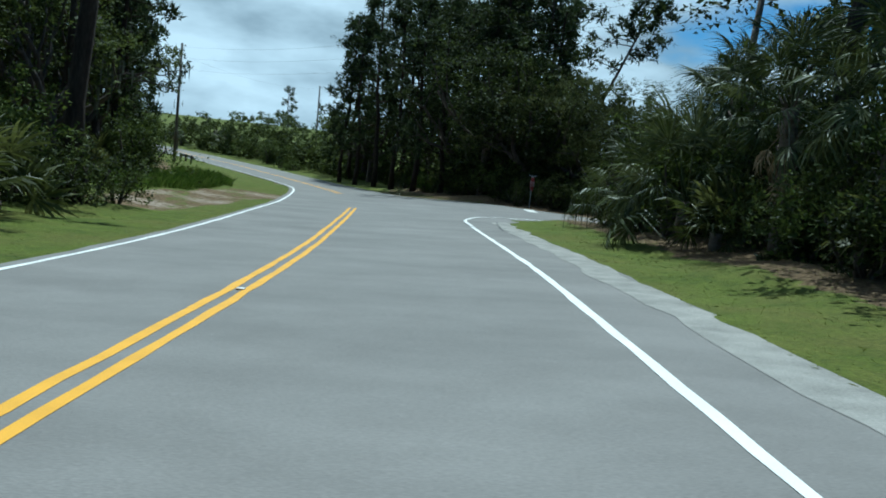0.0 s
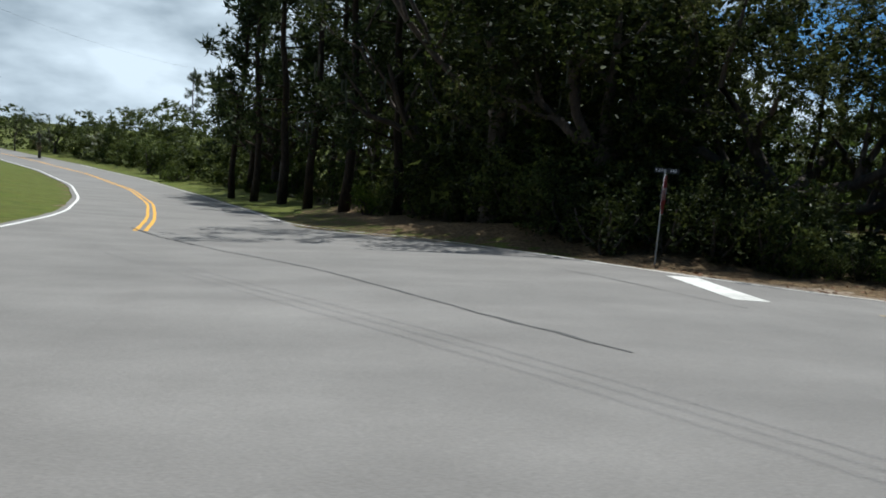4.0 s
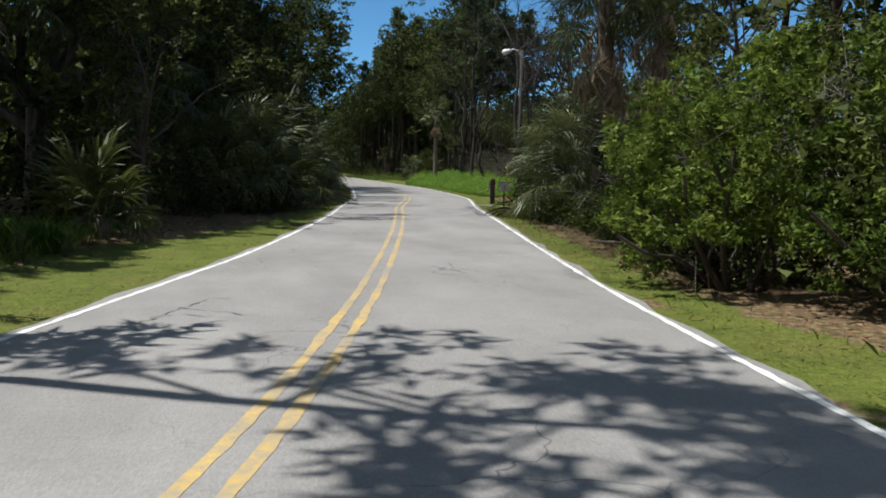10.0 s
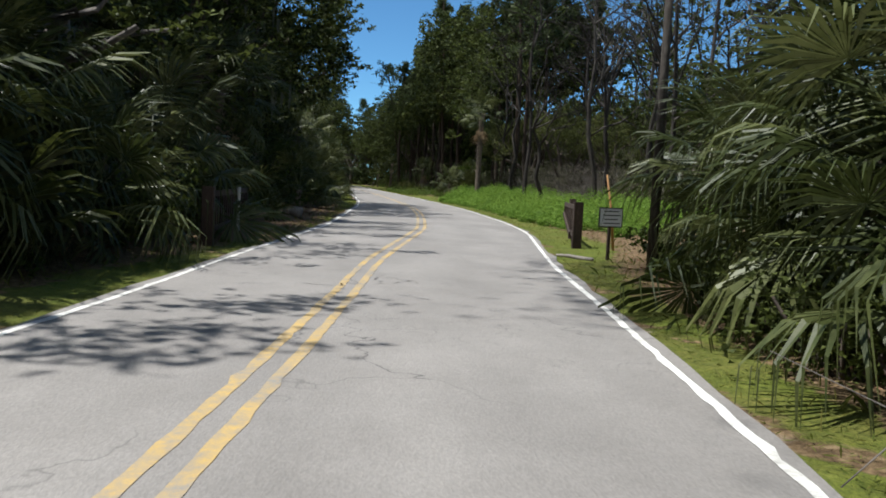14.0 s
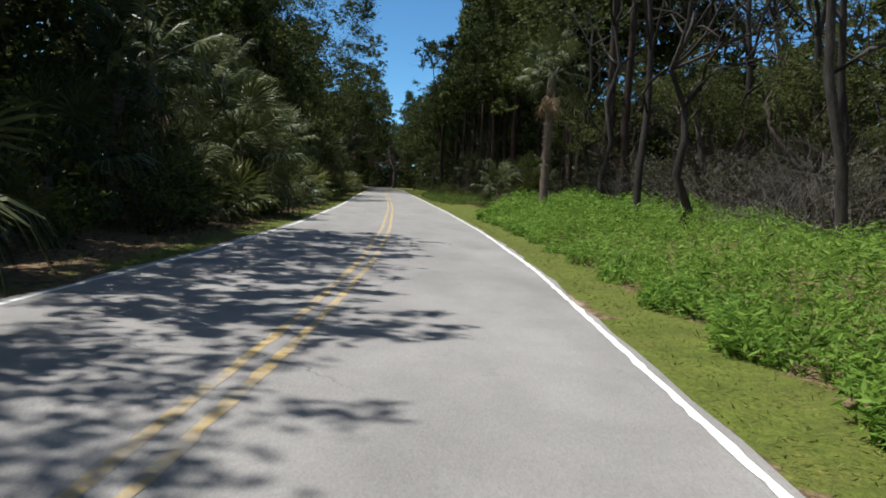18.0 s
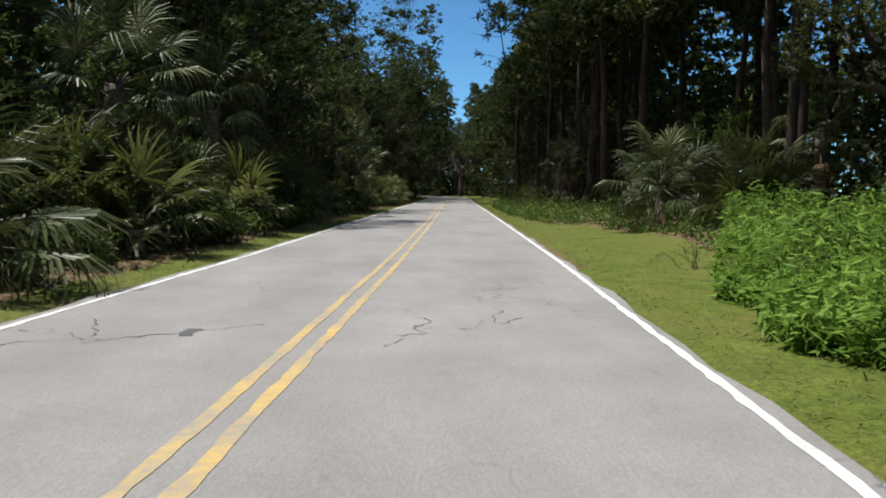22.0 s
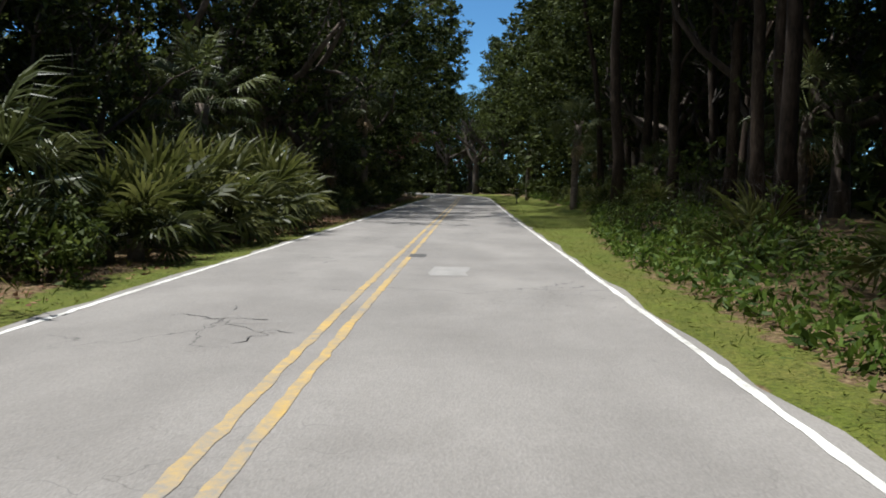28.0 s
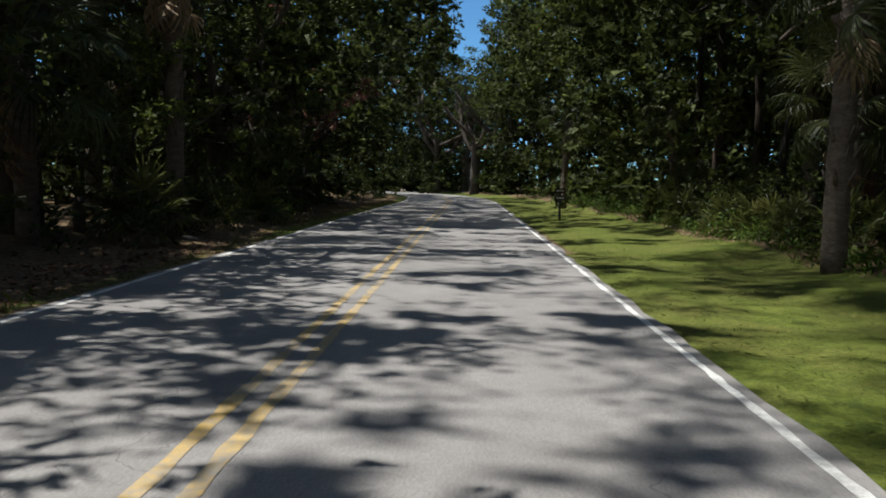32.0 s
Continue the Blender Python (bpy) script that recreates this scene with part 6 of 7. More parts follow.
def canopy(name, label, clumps, per, size, mat, seed):
    """Crowns that run together overhead: flattened clumps (x, y, z, radius) of leaf sprays."""
    rng = np.random.default_rng(seed)
    c = np.array(clumps)
    boughs = 9
    k = len(c) * boughs
    d = rng.normal(0, 1, (k, 3))
    d *= (rng.random(k) ** 0.4 / (np.linalg.norm(d, axis=1) + 1e-9))[:, None]
    r = np.repeat(c[:, 3], boughs)
    q, out = sprays(rng, np.repeat(c[:, :3], boughs, 0) + d * r[:, None] * np.array([1, 1, 0.62]), r * 0.34, max(6, int(2.5 * per / boughs)), 0.6)
    keep = ~sky_strip(q[:, 0], q[:, 1] + rng.normal(0, 0.25, len(q)), q[:, 2] + rng.normal(0, 0.3, len(q)))
    tagged(new(name, tris_mesh(name, leaf_tris(rng, q[keep], size * 0.66, 0.32, 0.28, out[keep]), mat)), label, "tree canopy", kind="stuff")


clumps = []
for x in np.arange(30, 306, 1.45):
    for k in range(5):
        z, r = PICK.uniform(3.5, 18.0), PICK.uniform(1.0, 2.1)
        d = max(front_left(x) + PICK.uniform(-0.2, 5.0), 0.384 * (z + r * 0.5) + r * 0.9 - reach(x) + PICK.uniform(0, 3.5))
        clumps.append((x + PICK.uniform(-1, 1), float(side_left(x)) + d, z, r))
for x in np.arange(116, 306, 1.5):
    for k in range(6):
        z, r = PICK.uniform(12.0, 23.0) if x < 206 else PICK.uniform(8.0, 21.0), PICK.uniform(1.0, 2.1)
        d = max(0.6, front_right(x) - 0.2 + 1.1 * r - 0.384 * z) + PICK.uniform(0, 1) ** 1.5 * 9
        clumps.append((x + PICK.uniform(-1, 1), float(side_right(x)) - d, z, r))


def below_gap(c):
    """Whether a crown south of the road leaves the strip of sky over it free."""
    z0 = float(np.interp(c[0], (120, 150, 200, 240, 300), (6, 8, 12, 14, 22)))
    return c[0] < 118 or c[1] > 34.5 or c[1] + 0.6 * c[3] < 31.0 - 0.8 * max(0.0, c[2] - z0)


clumps = [c for c in clumps if below_gap(c)]
for x in np.arange(20, 116, 1.6):
    for k in range(4 if x < 54 else 1):
        d = PICK.uniform(4.5, 17)
        clumps.append((x + PICK.uniform(-1, 1), float(side_right(x)) - front_right(x) - d, PICK.uniform(2.5, 8.0 + 0.4 * d), PICK.uniform(0.7, 1.5)))
for k in range(60):
    x = PICK.uniform(76, 93)
    clumps.append((x, float(side_left(x)) + PICK.uniform(0.8, 4.5), PICK.uniform(8.0, 14.0), PICK.uniform(0.8, 1.3)))
for k in range(22):
    clumps.append((PICK.uniform(111, 124), PICK.uniform(24.0, 28.3), PICK.uniform(6.0, 17.0), PICK.uniform(0.9, 1.5)))
# leaves added to shade parts of the road: from x to x, how far over the edge, how dense
cover = np.random.default_rng(19)
shade = []
for x0, x1, deep, dense in ((41.6, 43.2, 2.6, 95), (44.4, 45.4, 3.4, 90), (50.5, 51.8, 1.6, 70), (57.2, 58.8, 2.4, 90), (60.3, 62.3, 2.3, 95), (63.3, 66.0, 3.0, 95), (70.5, 74.5, 3.3, 95), (80.5, 84.5, 3.4, 100), (86.5, 90.5, 3.5, 100), (91.3, 92.2, 3.2, 95), (131.0, 132.6, 2.6, 90), (136.0, 139.2, 3.4, 105), (150.0, 151.2, 2.4, 90), (157.0, 160.0, 3.6, 105), (192.8, 194.4, 7.0, 60), (196.3, 198.5, 9.0, 55), (199.5, 204.0, 12.0, 55), (205.0, 213.0, 11.5, 40), (214.5, 219.0, 6.0, 85), (223.0, 230.0, 6.0, 80)):
    k = int((x1 - x0) * (deep + 1.0) * dense)
    m = max(3, k // 45)
    cx, cs, cz = cover.uniform(x0, x1, m), cover.uniform(-1.0, deep, m), cover.uniform(10.0, 15.5, m)
    cz = np.clip(np.maximum(cz, (cs + cover.uniform(0.8, 5.0, m)) / 0.372), 10, 40)
    pick = cover.integers(0, m, k)
    x = cx[pick] + cover.normal(0, 0.30, k)
    z = cz[pick] + cover.normal(0, 0.30, k)
    shade.append(np.stack([x + 0.095 * z, side_left(x) - (cs[pick] + cover.normal(0, 0.38, k)) + 0.372 * z, z], 1))
# leaf clusters added to deepen the oaks' shade on the bank by the stop sign
k = 9500
m = 200
cx, cy, cz = cover.uniform(-1.0, 14.0, m), cover.uniform(52.4, 59.5, m), cover.uniform(5.0, 7.0, m)
pick = cover.integers(0, m, k)
x, y, z = cx[pick] + cover.normal(0, 0.4, k), cy[pick] + cover.normal(0, 0.4, k), cz[pick] + cover.normal(0, 0.3, k)
shade.append(np.stack([x + 0.095 * z, y + np.clip(54.5 - x * 0.25 - y + 0.0, 0, 9) + 0.372 * z, z], 1))
# leaf clusters added overhead to shade the corner verge
k, m = 3200, 75
cx, cy, cz = cover.uniform(4.9, 8.0, m), cover.uniform(9.0, 27.0, m), cover.uniform(8.5, 11.0, m)
pick = cover.integers(0, m, k)
x, y, z = cx[pick] + cover.normal(0, 0.35, k), cy[pick] + cover.normal(0, 0.35, k), cz[pick] + cover.normal(0, 0.3, k)
shade.append(np.stack([x + 0.095 * z, y + 0.372 * z, z], 1))
# leaf patch added above the view to darken the corner palms
k, m = 9000, 150
cx, cy, cz = cover.uniform(6.4, 11.0, m), cover.uniform(10.0, 33.0, m), cover.uniform(12.8, 14.5, m)
pick = cover.integers(0, m, k)
x, y, z = cx[pick] + cover.normal(0, 0.4, k), cy[pick] + cover.normal(0, 0.4, k), cz[pick] + cover.normal(0, 0.3, k)
shade.append(np.stack([x + 0.095 * z, y + 0.372 * z, z], 1))
# leaf clusters added high overhead to shade the southern edge and northern plants
for x0, x1, a, b, dense in ((27.0, 40.5, 6.6, 10.5, 110), (40.5, 47.5, 9.3, 15.0, 40), (43.9, 52.0, 5.7, 8.4, 130), (122.0, 164.0, 11.5, 21.0, 110), (162.0, 188.0, 8.9, 19.0, 190), (160.0, 180.0, -15.0, -3.0, 150), (180.0, 192.0, -15.0, -5.0, 120), (38.0, 58.0, -13.0, -3.6, 110), (188.0, 200.5, 6.3, 17.0, 150), (200.0, 214.0, 9.0, 18.0, 170), (212.0, 236.0, 10.5, 18.0, 46)):
    k = int((x1 - x0) * (b - a) * dense)
    m = k // 45
    cx, cs, cz = cover.uniform(x0, x1, m), cover.uniform(a, b, m), cover.uniform(11.0, 16.5, m)
    cz = np.clip(np.maximum(cz, (cs + cover.uniform(0.8, 5.0, m)) / 0.372), 10, 40)
    pick = cover.integers(0, m, k)
    x, z = cx[pick] + cover.normal(0, 0.62, k), cz[pick] + cover.normal(0, 0.4, k)
    shade.append(np.stack([x + 0.095 * z, side_left(x) - (cs[pick] + cover.normal(0, 0.62, k)) + 0.372 * z, z], 1))
shade = np.concatenate(shade)
shade = shade[(cover.random(len(shade)) < 0.74) & ~sky_strip(shade[:, 0], shade[:, 1], shade[:, 2])]
# one mesh of loose shading leaves; no tree carries them
tagged(new("overhanging_canopy", tris_mesh("overhanging_canopy", leaf_tris(cover, shade, 0.2, 0.5, 0.36), M_OAK)), "loose leaf clusters added overhead to shade the road and verges", "tree canopy", kind="stuff")
near = [c for c in clumps if c[0] <= 222]
# high crowns added, mostly out of view, to keep the woods behind the roadside dark
high = []
for x in np.arange(24, 262, 1.3):
    for k in range(8 if x < 112 else 6 if x < 195 else 3):
        z, r = PICK.uniform(10, 24), PICK.uniform(1.3, 2.2)
        d = 0.384 * (z + 0.5 * r) + 0.9 * r - min(reach(x), 1.0) + PICK.uniform(0.3, 9)
        high.append((x, float(side_left(x)) + d, z, r))
    for k in range(9 if x > 194 else 11 if x > 130 else 1 if x < 60 else 0):
        d = PICK.uniform(-1.5, 13)
        high.append((x, float(side_right(x)) - max(front_right(x), 3.0) - 1.0 - d, PICK.uniform(11 + 0.2 * d, 24) if x > 112 else PICK.uniform(9, 15), PICK.uniform(1.3, 2.2)))
for k in range(24):
    x = PICK.uniform(200, 229)
    high.append((x, float(side_left(x)) + PICK.uniform(0.8, 6.0), PICK.uniform(11, 33), PICK.uniform(0.9, 1.7)))
canopy("high_canopy", "high crowns added to shade the woods behind the roadside trees", high, 58, 0.74, M_OAK, 18)
late = [c for c in clumps if c[0] > 222]
for x in np.arange(222, 300, 0.9):
    for k in range(4):
        d = PICK.uniform(0.8, 7)
        late.append((x, float(side_left(x)) + d, min(PICK.uniform(1.0, 27), 9 + 5.0 * d), PICK.uniform(1.1, 2.2)))
        d = PICK.uniform(2.4, 9)
        late.append((x, float(side_right(x)) - d, min(PICK.uniform(1.0, 27), 3.5 * d), PICK.uniform(1.1, 2.2)))
for x in np.arange(224, 286, 0.9):
    for k in range(4):
        late.append((x, float(side_left(x)) - PICK.uniform(-1.5, 3.4), PICK.uniform(8.0, 30), PICK.uniform(1.2, 2.0)))
late = [c for c in late if c[1] > 32.5 or below_gap(c)]
late = [(a, b, c, r * 0.8) for a, b, c, r in late]
canopy("far_roadside_canopy", "tall dark crowns closing over the far stretch", late, 42, 0.62, M_OAK, 14)
clumps = near
canopy("roadside_canopy", "dense dark green canopy over the trees", clumps, 62, 0.40, M_OAK, 8)
clumps = []
for k in range(150):
    x = PICK.uniform(288, 330)
    clumps.append((x, 19 + (x - 290) * 0.62 + PICK.uniform(-5, 9), PICK.uniform(0.4, 5.0), PICK.uniform(1.2, 2.0)))
for k in range(190):
    x = PICK.uniform(290, 332)
    clumps.append((x, 17 + (x - 290) * 0.62 + PICK.uniform(-5, 7), PICK.uniform(0.6, 25), PICK.uniform(1.5, 2.8)))
for k in range(90):
    x = PICK.uniform(286, 325)
    clumps.append((x, 45 + (x - 286) * 0.42 + PICK.uniform(0, 9), PICK.uniform(0.6, 17), PICK.uniform(1.5, 2.8)))
clumps = [c for c in clumps if below_gap(c)]
for k in range(170):
    clumps.append((PICK.uniform(328, 350), PICK.uniform(27, 54), PICK.uniform(0.5, 20), PICK.uniform(1.6, 2.8)))
for k in range(260):
    clumps.append((PICK.uniform(326, 352), PICK.uniform(24, 58), PICK.uniform(0.5, 19), PICK.uniform(1.8, 2.8)))
for k in range(70):
    clumps.append((PICK.uniform(330, 352), PICK.uniform(26, 44), PICK.uniform(0.2, 6), PICK.uniform(1.6, 2.4)))
canopy("bend_canopy", "wall of dark green trees where the road bends", clumps, 46, 0.85, M_OAK, 13)
clumps = []
for y in np.arange(62, 112, 0.9):
    x = float(np.interp(y, MAIN[:, 0], MAIN[:, 3]))
    for k in range(3):
        clumps.append((x + PICK.uniform(5.5, 16), y, PICK.uniform(2.5, 19), PICK.uniform(1.1, 2.2)))
for y in np.arange(4, 72, 1.4):
    x = float(np.interp(y, MAIN[:, 0], MAIN[:, 2]))
    for k in range(3):
        clumps.append((min(x - 11.5, -0.345 * y - 2.4) - PICK.uniform(0, 10.5), y, PICK.uniform(3.0, 17), PICK.uniform(1.1, 2.2)))
for k in range(70):
    x = PICK.uniform(1, 7.5)
    clumps.append((x, PICK.uniform(58, 67), PICK.uniform(1.5, 10.5), PICK.uniform(0.9, 1.7)))
for k in range(75):
    u = PICK.uniform(0, 1)
    clumps.append((5.4 - 6.8 * u + PICK.uniform(0, 1.5), 57.2 + 12.0 * u + PICK.uniform(0, 1.5), PICK.uniform(0.4, 4.2), PICK.uniform(0.7, 1.3)))
for k in range(46):
    clumps.append((PICK.uniform(7.2, 9.0), PICK.uniform(9, 33), PICK.uniform(0.4, 3.2), PICK.uniform(0.6, 1.0)))
for k in range(44):
    x = PICK.uniform(5.0, 12)
    clumps.append((x, float(np.interp(x, (5, 12), (56.5, 54.8))) + PICK.uniform(0, 1.5), PICK.uniform(0.4, 4.0 if x < 7 else 0.9), PICK.uniform(0.4, 0.9)))
for k in range(34):
    clumps.append((PICK.uniform(-4.5, 4), PICK.uniform(62, 72), PICK.uniform(9, 18.5), PICK.uniform(1.2, 2.0)))
for k in range(46):
    clumps.append((PICK.uniform(-29, -22), PICK.uniform(33, 57), PICK.uniform(3.5, 13), PICK.uniform(1.1, 1.9)))
corner = []
for k in range(130):
    corner.append((PICK.uniform(9.5, 20), PICK.uniform(6, 32), PICK.uniform(1.0, 5.6), PICK.uniform(0.9, 1.6)))
for k in range(70):
    corner.append((PICK.uniform(8.2, 10.5), PICK.uniform(9, 33), PICK.uniform(1.2, 5.5), PICK.uniform(0.6, 1.1)))
for k in range(60):
    u = PICK.uniform(0, 1)
    x = -0.5 + 11.0 * u
    clumps.append((x, float(np.interp(x, (-0.5, 1.6, 3.4, 5.6, 7.6, 10.5), (68.5, 65.5, 59.0, 55.8, 54.4, 53.2))) + PICK.uniform(0, 1.6), PICK.uniform(0.2, 2.4 if x < 7 else 0.7), PICK.uniform(0.4, 0.8)))
canopy("junction_canopy", "dense dark green canopy round the junction", clumps, 64, 0.30, M_OAK, 9)
canopy("corner_canopy", "dark leafy crowns over the corner thicket", corner, 95, 0.15, M_OAK, 17)
clumps = []
for i in range(900):
    a = radians(PICK.uniform(0, 82))
    r = PICK.uniform(72, 88)
    top = 8.6 + 1.7 * math.sin(a * 23) * math.sin(a * 61 + 1)
    z = PICK.uniform(-1.0, 4.5) if i % 2 else PICK.uniform(3, top)
    clumps.append((6 + r * math.sin(a), 45 + r * math.cos(a), z, PICK.uniform(1.2, 2.3)))
for i in range(330):
    a = radians(PICK.uniform(0, 80))
    r = PICK.uniform(69.5, 74)
    clumps.append((6 + r * math.sin(a), 45 + r * math.cos(a), PICK.uniform(-1.6, 1.8), PICK.uniform(0.9, 1.7)))
canopy("marsh_canopy", "green mixed crowns across the marsh", clumps, 74, 0.6, M_MARSHTREE, 10)
clumps = []
for i in range(330):
    a = radians(PICK.uniform(-2, 84))
    r = PICK.uniform(90, 108)
    clumps.append((6 + r * math.sin(a), 45 + r * math.cos(a), PICK.uniform(-1.5, 9.0), PICK.uniform(1.8, 3.0)))
canopy("inner_marsh_canopy", "dark woods behind the trees across the marsh", clumps, 46, 1.6, M_OAK, 15)
clumps = []
for k in range(250):
    x = PICK.uniform(6.5, 20.0)
    clumps.append((x, PICK.uniform(54.0, 61.5), PICK.uniform(3.6, 7.6) if x > 9 else PICK.uniform(1.0, 9.0), PICK.uniform(0.5, 1.0)))
for k in range(110):
    clumps.append((PICK.uniform(5.5, 14.5), PICK.uniform(55.5, 61.5), PICK.uniform(4.6, 9.0), PICK.uniform(0.5, 1.0)))
canopy("marsh_oak_canopy", "olive-green oak foliage beside the marsh", clumps, 64, 0.14, M_LIT_OAK, 16)
clumps = []
for i in range(620):
    a = radians(PICK.uniform(84, 128) if i < 460 else PICK.uniform(128, 178))
    r = PICK.uniform(84, 150)
    if beyond(-22 + r * math.cos(a), 30 + r * math.sin(a)) > 4.5:
        clumps.append((-22 + r * math.cos(a), 30 + r * math.sin(a), PICK.uniform(-2.4, 4.6), PICK.uniform(1.6, 3.0)))
for y in np.arange(100, 176, 0.55):
    x = float(np.interp(y, MAIN[:, 0], MAIN[:, 3])) + 1.0 + 0.02 * (y - 100)
    for k in range(2):
        d = PICK.uniform(0.6, 6.5)
        clumps.append((x + 2.0 + d, y + 0.4 * d, PICK.uniform(-2.6, 0.2 + 0.45 * d + 1.1 * math.sin(0.35 * y)), PICK.uniform(0.9, 1.7)))
for k in range(150):
    u = PICK.uniform(0, 1)
    clumps.append((-62 - 48 * u, 176 - 10 * u + PICK.uniform(0, 8), PICK.uniform(-3.0, 3.4 + 1.2 * math.sin(17 * u)), PICK.uniform(1.6, 2.8)))
canopy("far_canopy", "low green woods along the far bend", clumps, 62, 0.62, M_OAK, 11)
# low growth between verge and woods
clumps = []
for x in np.arange(26, 290, 0.8):
    clumps.append((x, float(side_left(x)) + front_left(x) + PICK.uniform(-0.3, 2.6), PICK.uniform(0.2, 1.0), PICK.uniform(0.3, 0.65)))
    clumps.append((x, float(side_left(x)) + front_left(x) + PICK.uniform(0.8, 3.0), PICK.uniform(0.8, 2.6), PICK.uniform(0.4, 0.8)))
    if x < 54:
        for k in range(2):
            clumps.append((x, float(side_right(x)) - front_right(x) + PICK.uniform(-0.4, 0.35), PICK.uniform(0.05, 0.5), PICK.uniform(0.25, 0.5)))
    if x < 60 or 114 < x < 158 or x > 188 or PICK.random() < 0.4:
        clumps.append((x, float(side_right(x)) - front_right(x) - PICK.uniform(-0.6, 2.6), PICK.uniform(0.15, 0.8), PICK.uniform(0.3, 0.65)))
        if x < 60 or x > 192 or PICK.random() < 0.35:
            clumps.append((x, float(side_right(x)) - front_right(x) - PICK.uniform(0.8, 4.0), PICK.uniform(0.6, 2.4), PICK.uniform(0.4, 0.8)))
for k in range(60):
    x = PICK.uniform(9, 30)
    clumps.append((x, float(side_left(x)) + PICK.uniform(3.6, 7.5), PICK.uniform(-0.1, 0.6), PICK.uniform(0.35, 0.7)))
canopy("low_undergrowth", "tangled low undergrowth at the foot of the trees", clumps, 34, 0.19, M_SHRUB, 12)
for x, y, k, s in ((194.5, 46.0, "oak_c", 1.3), (200.0, 42.8, "oak_c", 1.35), (206.0, 41.8, "oak_a", 1.4), (214.0, 42.2, "oak_c", 1.3), (195.0, 20.5, "oak_c", 1.2), (212.0, 20.0, "oak_c", 1.3), (221.0, 20.5, "oak_a", 1.3)):
    plant(k, x, y, s, group="trees over the road")

# ---- weeds, grasses and litter ----


def blades(rng, xy, height, width, lean=0.35):
    """Upright narrow blades, one quad each."""
    k = len(xy)
    z = lie(xy[:, 0], xy[:, 1])
    o = np.stack([xy[:, 0], xy[:, 1], z - 0.02], 1)
    a = rng.uniform(0, 2 * math.pi, k)
    s = np.stack([np.cos(a), np.sin(a), np.zeros(k)], 1) * width
    h = (height * rng.uniform(0.5, 1.25, k))[:, None]
    t = np.concatenate([rng.normal(0, lean, (k, 2)), np.ones((k, 1))], 1) * h
    m = t * np.array([0.4, 0.4, 0.6])
    return np.stack([o - s, o + s, o + t, o + m - s * 0.9], 1).reshape(-1, 3)


def weeds():
    rng = np.random.default_rng(61)
    # broad weed bed south of the road
    x = np.concatenate([rng.uniform(62, 113, 7200), rng.uniform(62, 84, 2600), rng.uniform(102, 122, 2600)])
    d0 = np.interp(x, (62, 66, 72, 95, 105, 109, 113, 118, 122), (3.2, 1.7, 1.3, 1.3, 1.3, 1.25, 2.0, 3.6, 5.0)) + 0.25 * np.sin(x * 1.9)
    y = side_right(x) - d0 - rng.random(len(x)) ** 1.5 * np.interp(x, (62, 70, 108, 122), (5, 8.5, 8.5, 4))
    z = lie(x, y)
    edge = side_right(x) - y
    h = np.where(x < 123, np.interp(edge, (1.4, 2.6, 6), (0.34, 0.85, 1.05)) * np.interp(x, (62, 70, 94, 99, 113), (0.8, 1.05, 1.02, 1.28, 1.12)), 0.55) * rng.uniform(0.7, 1.2, len(x)) * (0.72 + 0.38 * np.sin(x * 0.7 + 1.5 * np.sin(y * 0.8)) * np.sin(y * 0.9 + x * 0.21))
    out = []
    for k in range(11):
        u = (k + 0.6) / 11
        c = np.stack([x + rng.normal(0, 0.07, len(x)) * u, y + rng.normal(0, 0.07, len(x)) * u, z + h * (0.02 + 1.0 * u)], 1)
        big = np.where(x > 94, 1.35, 1.0)
        q = leaf_quads(rng, c, 0.16, 0.05, 0.5, 0.2, -0.12).reshape(-1, 4, 3)
        ctr = q.mean(1, keepdims=True)
        out.append((ctr + (q - ctr) * big[:, None, None]).reshape(-1, 3))
    tagged(new("weed_bed", quads_mesh("weed_bed", np.concatenate(out), M_WEED)), "bed of tall fresh green weeds beside the verge", "weeds", kind="stuff")
    # lower, patchy growth further on
    x = rng.uniform(112, 262, 9500)
    y = side_right(x) - verge_right(x) - 0.1 - rng.random(9500) ** 1.3 * np.interp(x, (112, 120, 146, 156, 262), (5, 6.5, 6.5, 4.2, 4.0))
    lump = 0.5 + 0.5 * np.sin(x * 0.8 + 2 * np.sin(y * 1.1)) * np.sin(y * 1.3 + x * 0.33)
    h = (0.22 + 0.85 * lump ** 1.4 * np.interp(side_right(x) - verge_right(x) - y, (0, 1.5), (0.35, 1.0))) * rng.uniform(0.6, 1.2, len(x))
    z = lie(x, y)
    out = []
    for k in range(7):
        u = (k + 0.5) / 7
        c = np.stack([x + rng.normal(0, 0.09, len(x)), y + rng.normal(0, 0.09, len(x)), z + h * u], 1)
        out.append(leaf_quads(rng, c, 0.16, 0.04, 0.2, 0.34, -0.2))
    tagged(new("low_weeds", quads_mesh("low_weeds", np.concatenate(out), M_LOWWEED)), "patchy low weeds and brambles along the verge", "weeds", kind="stuff")


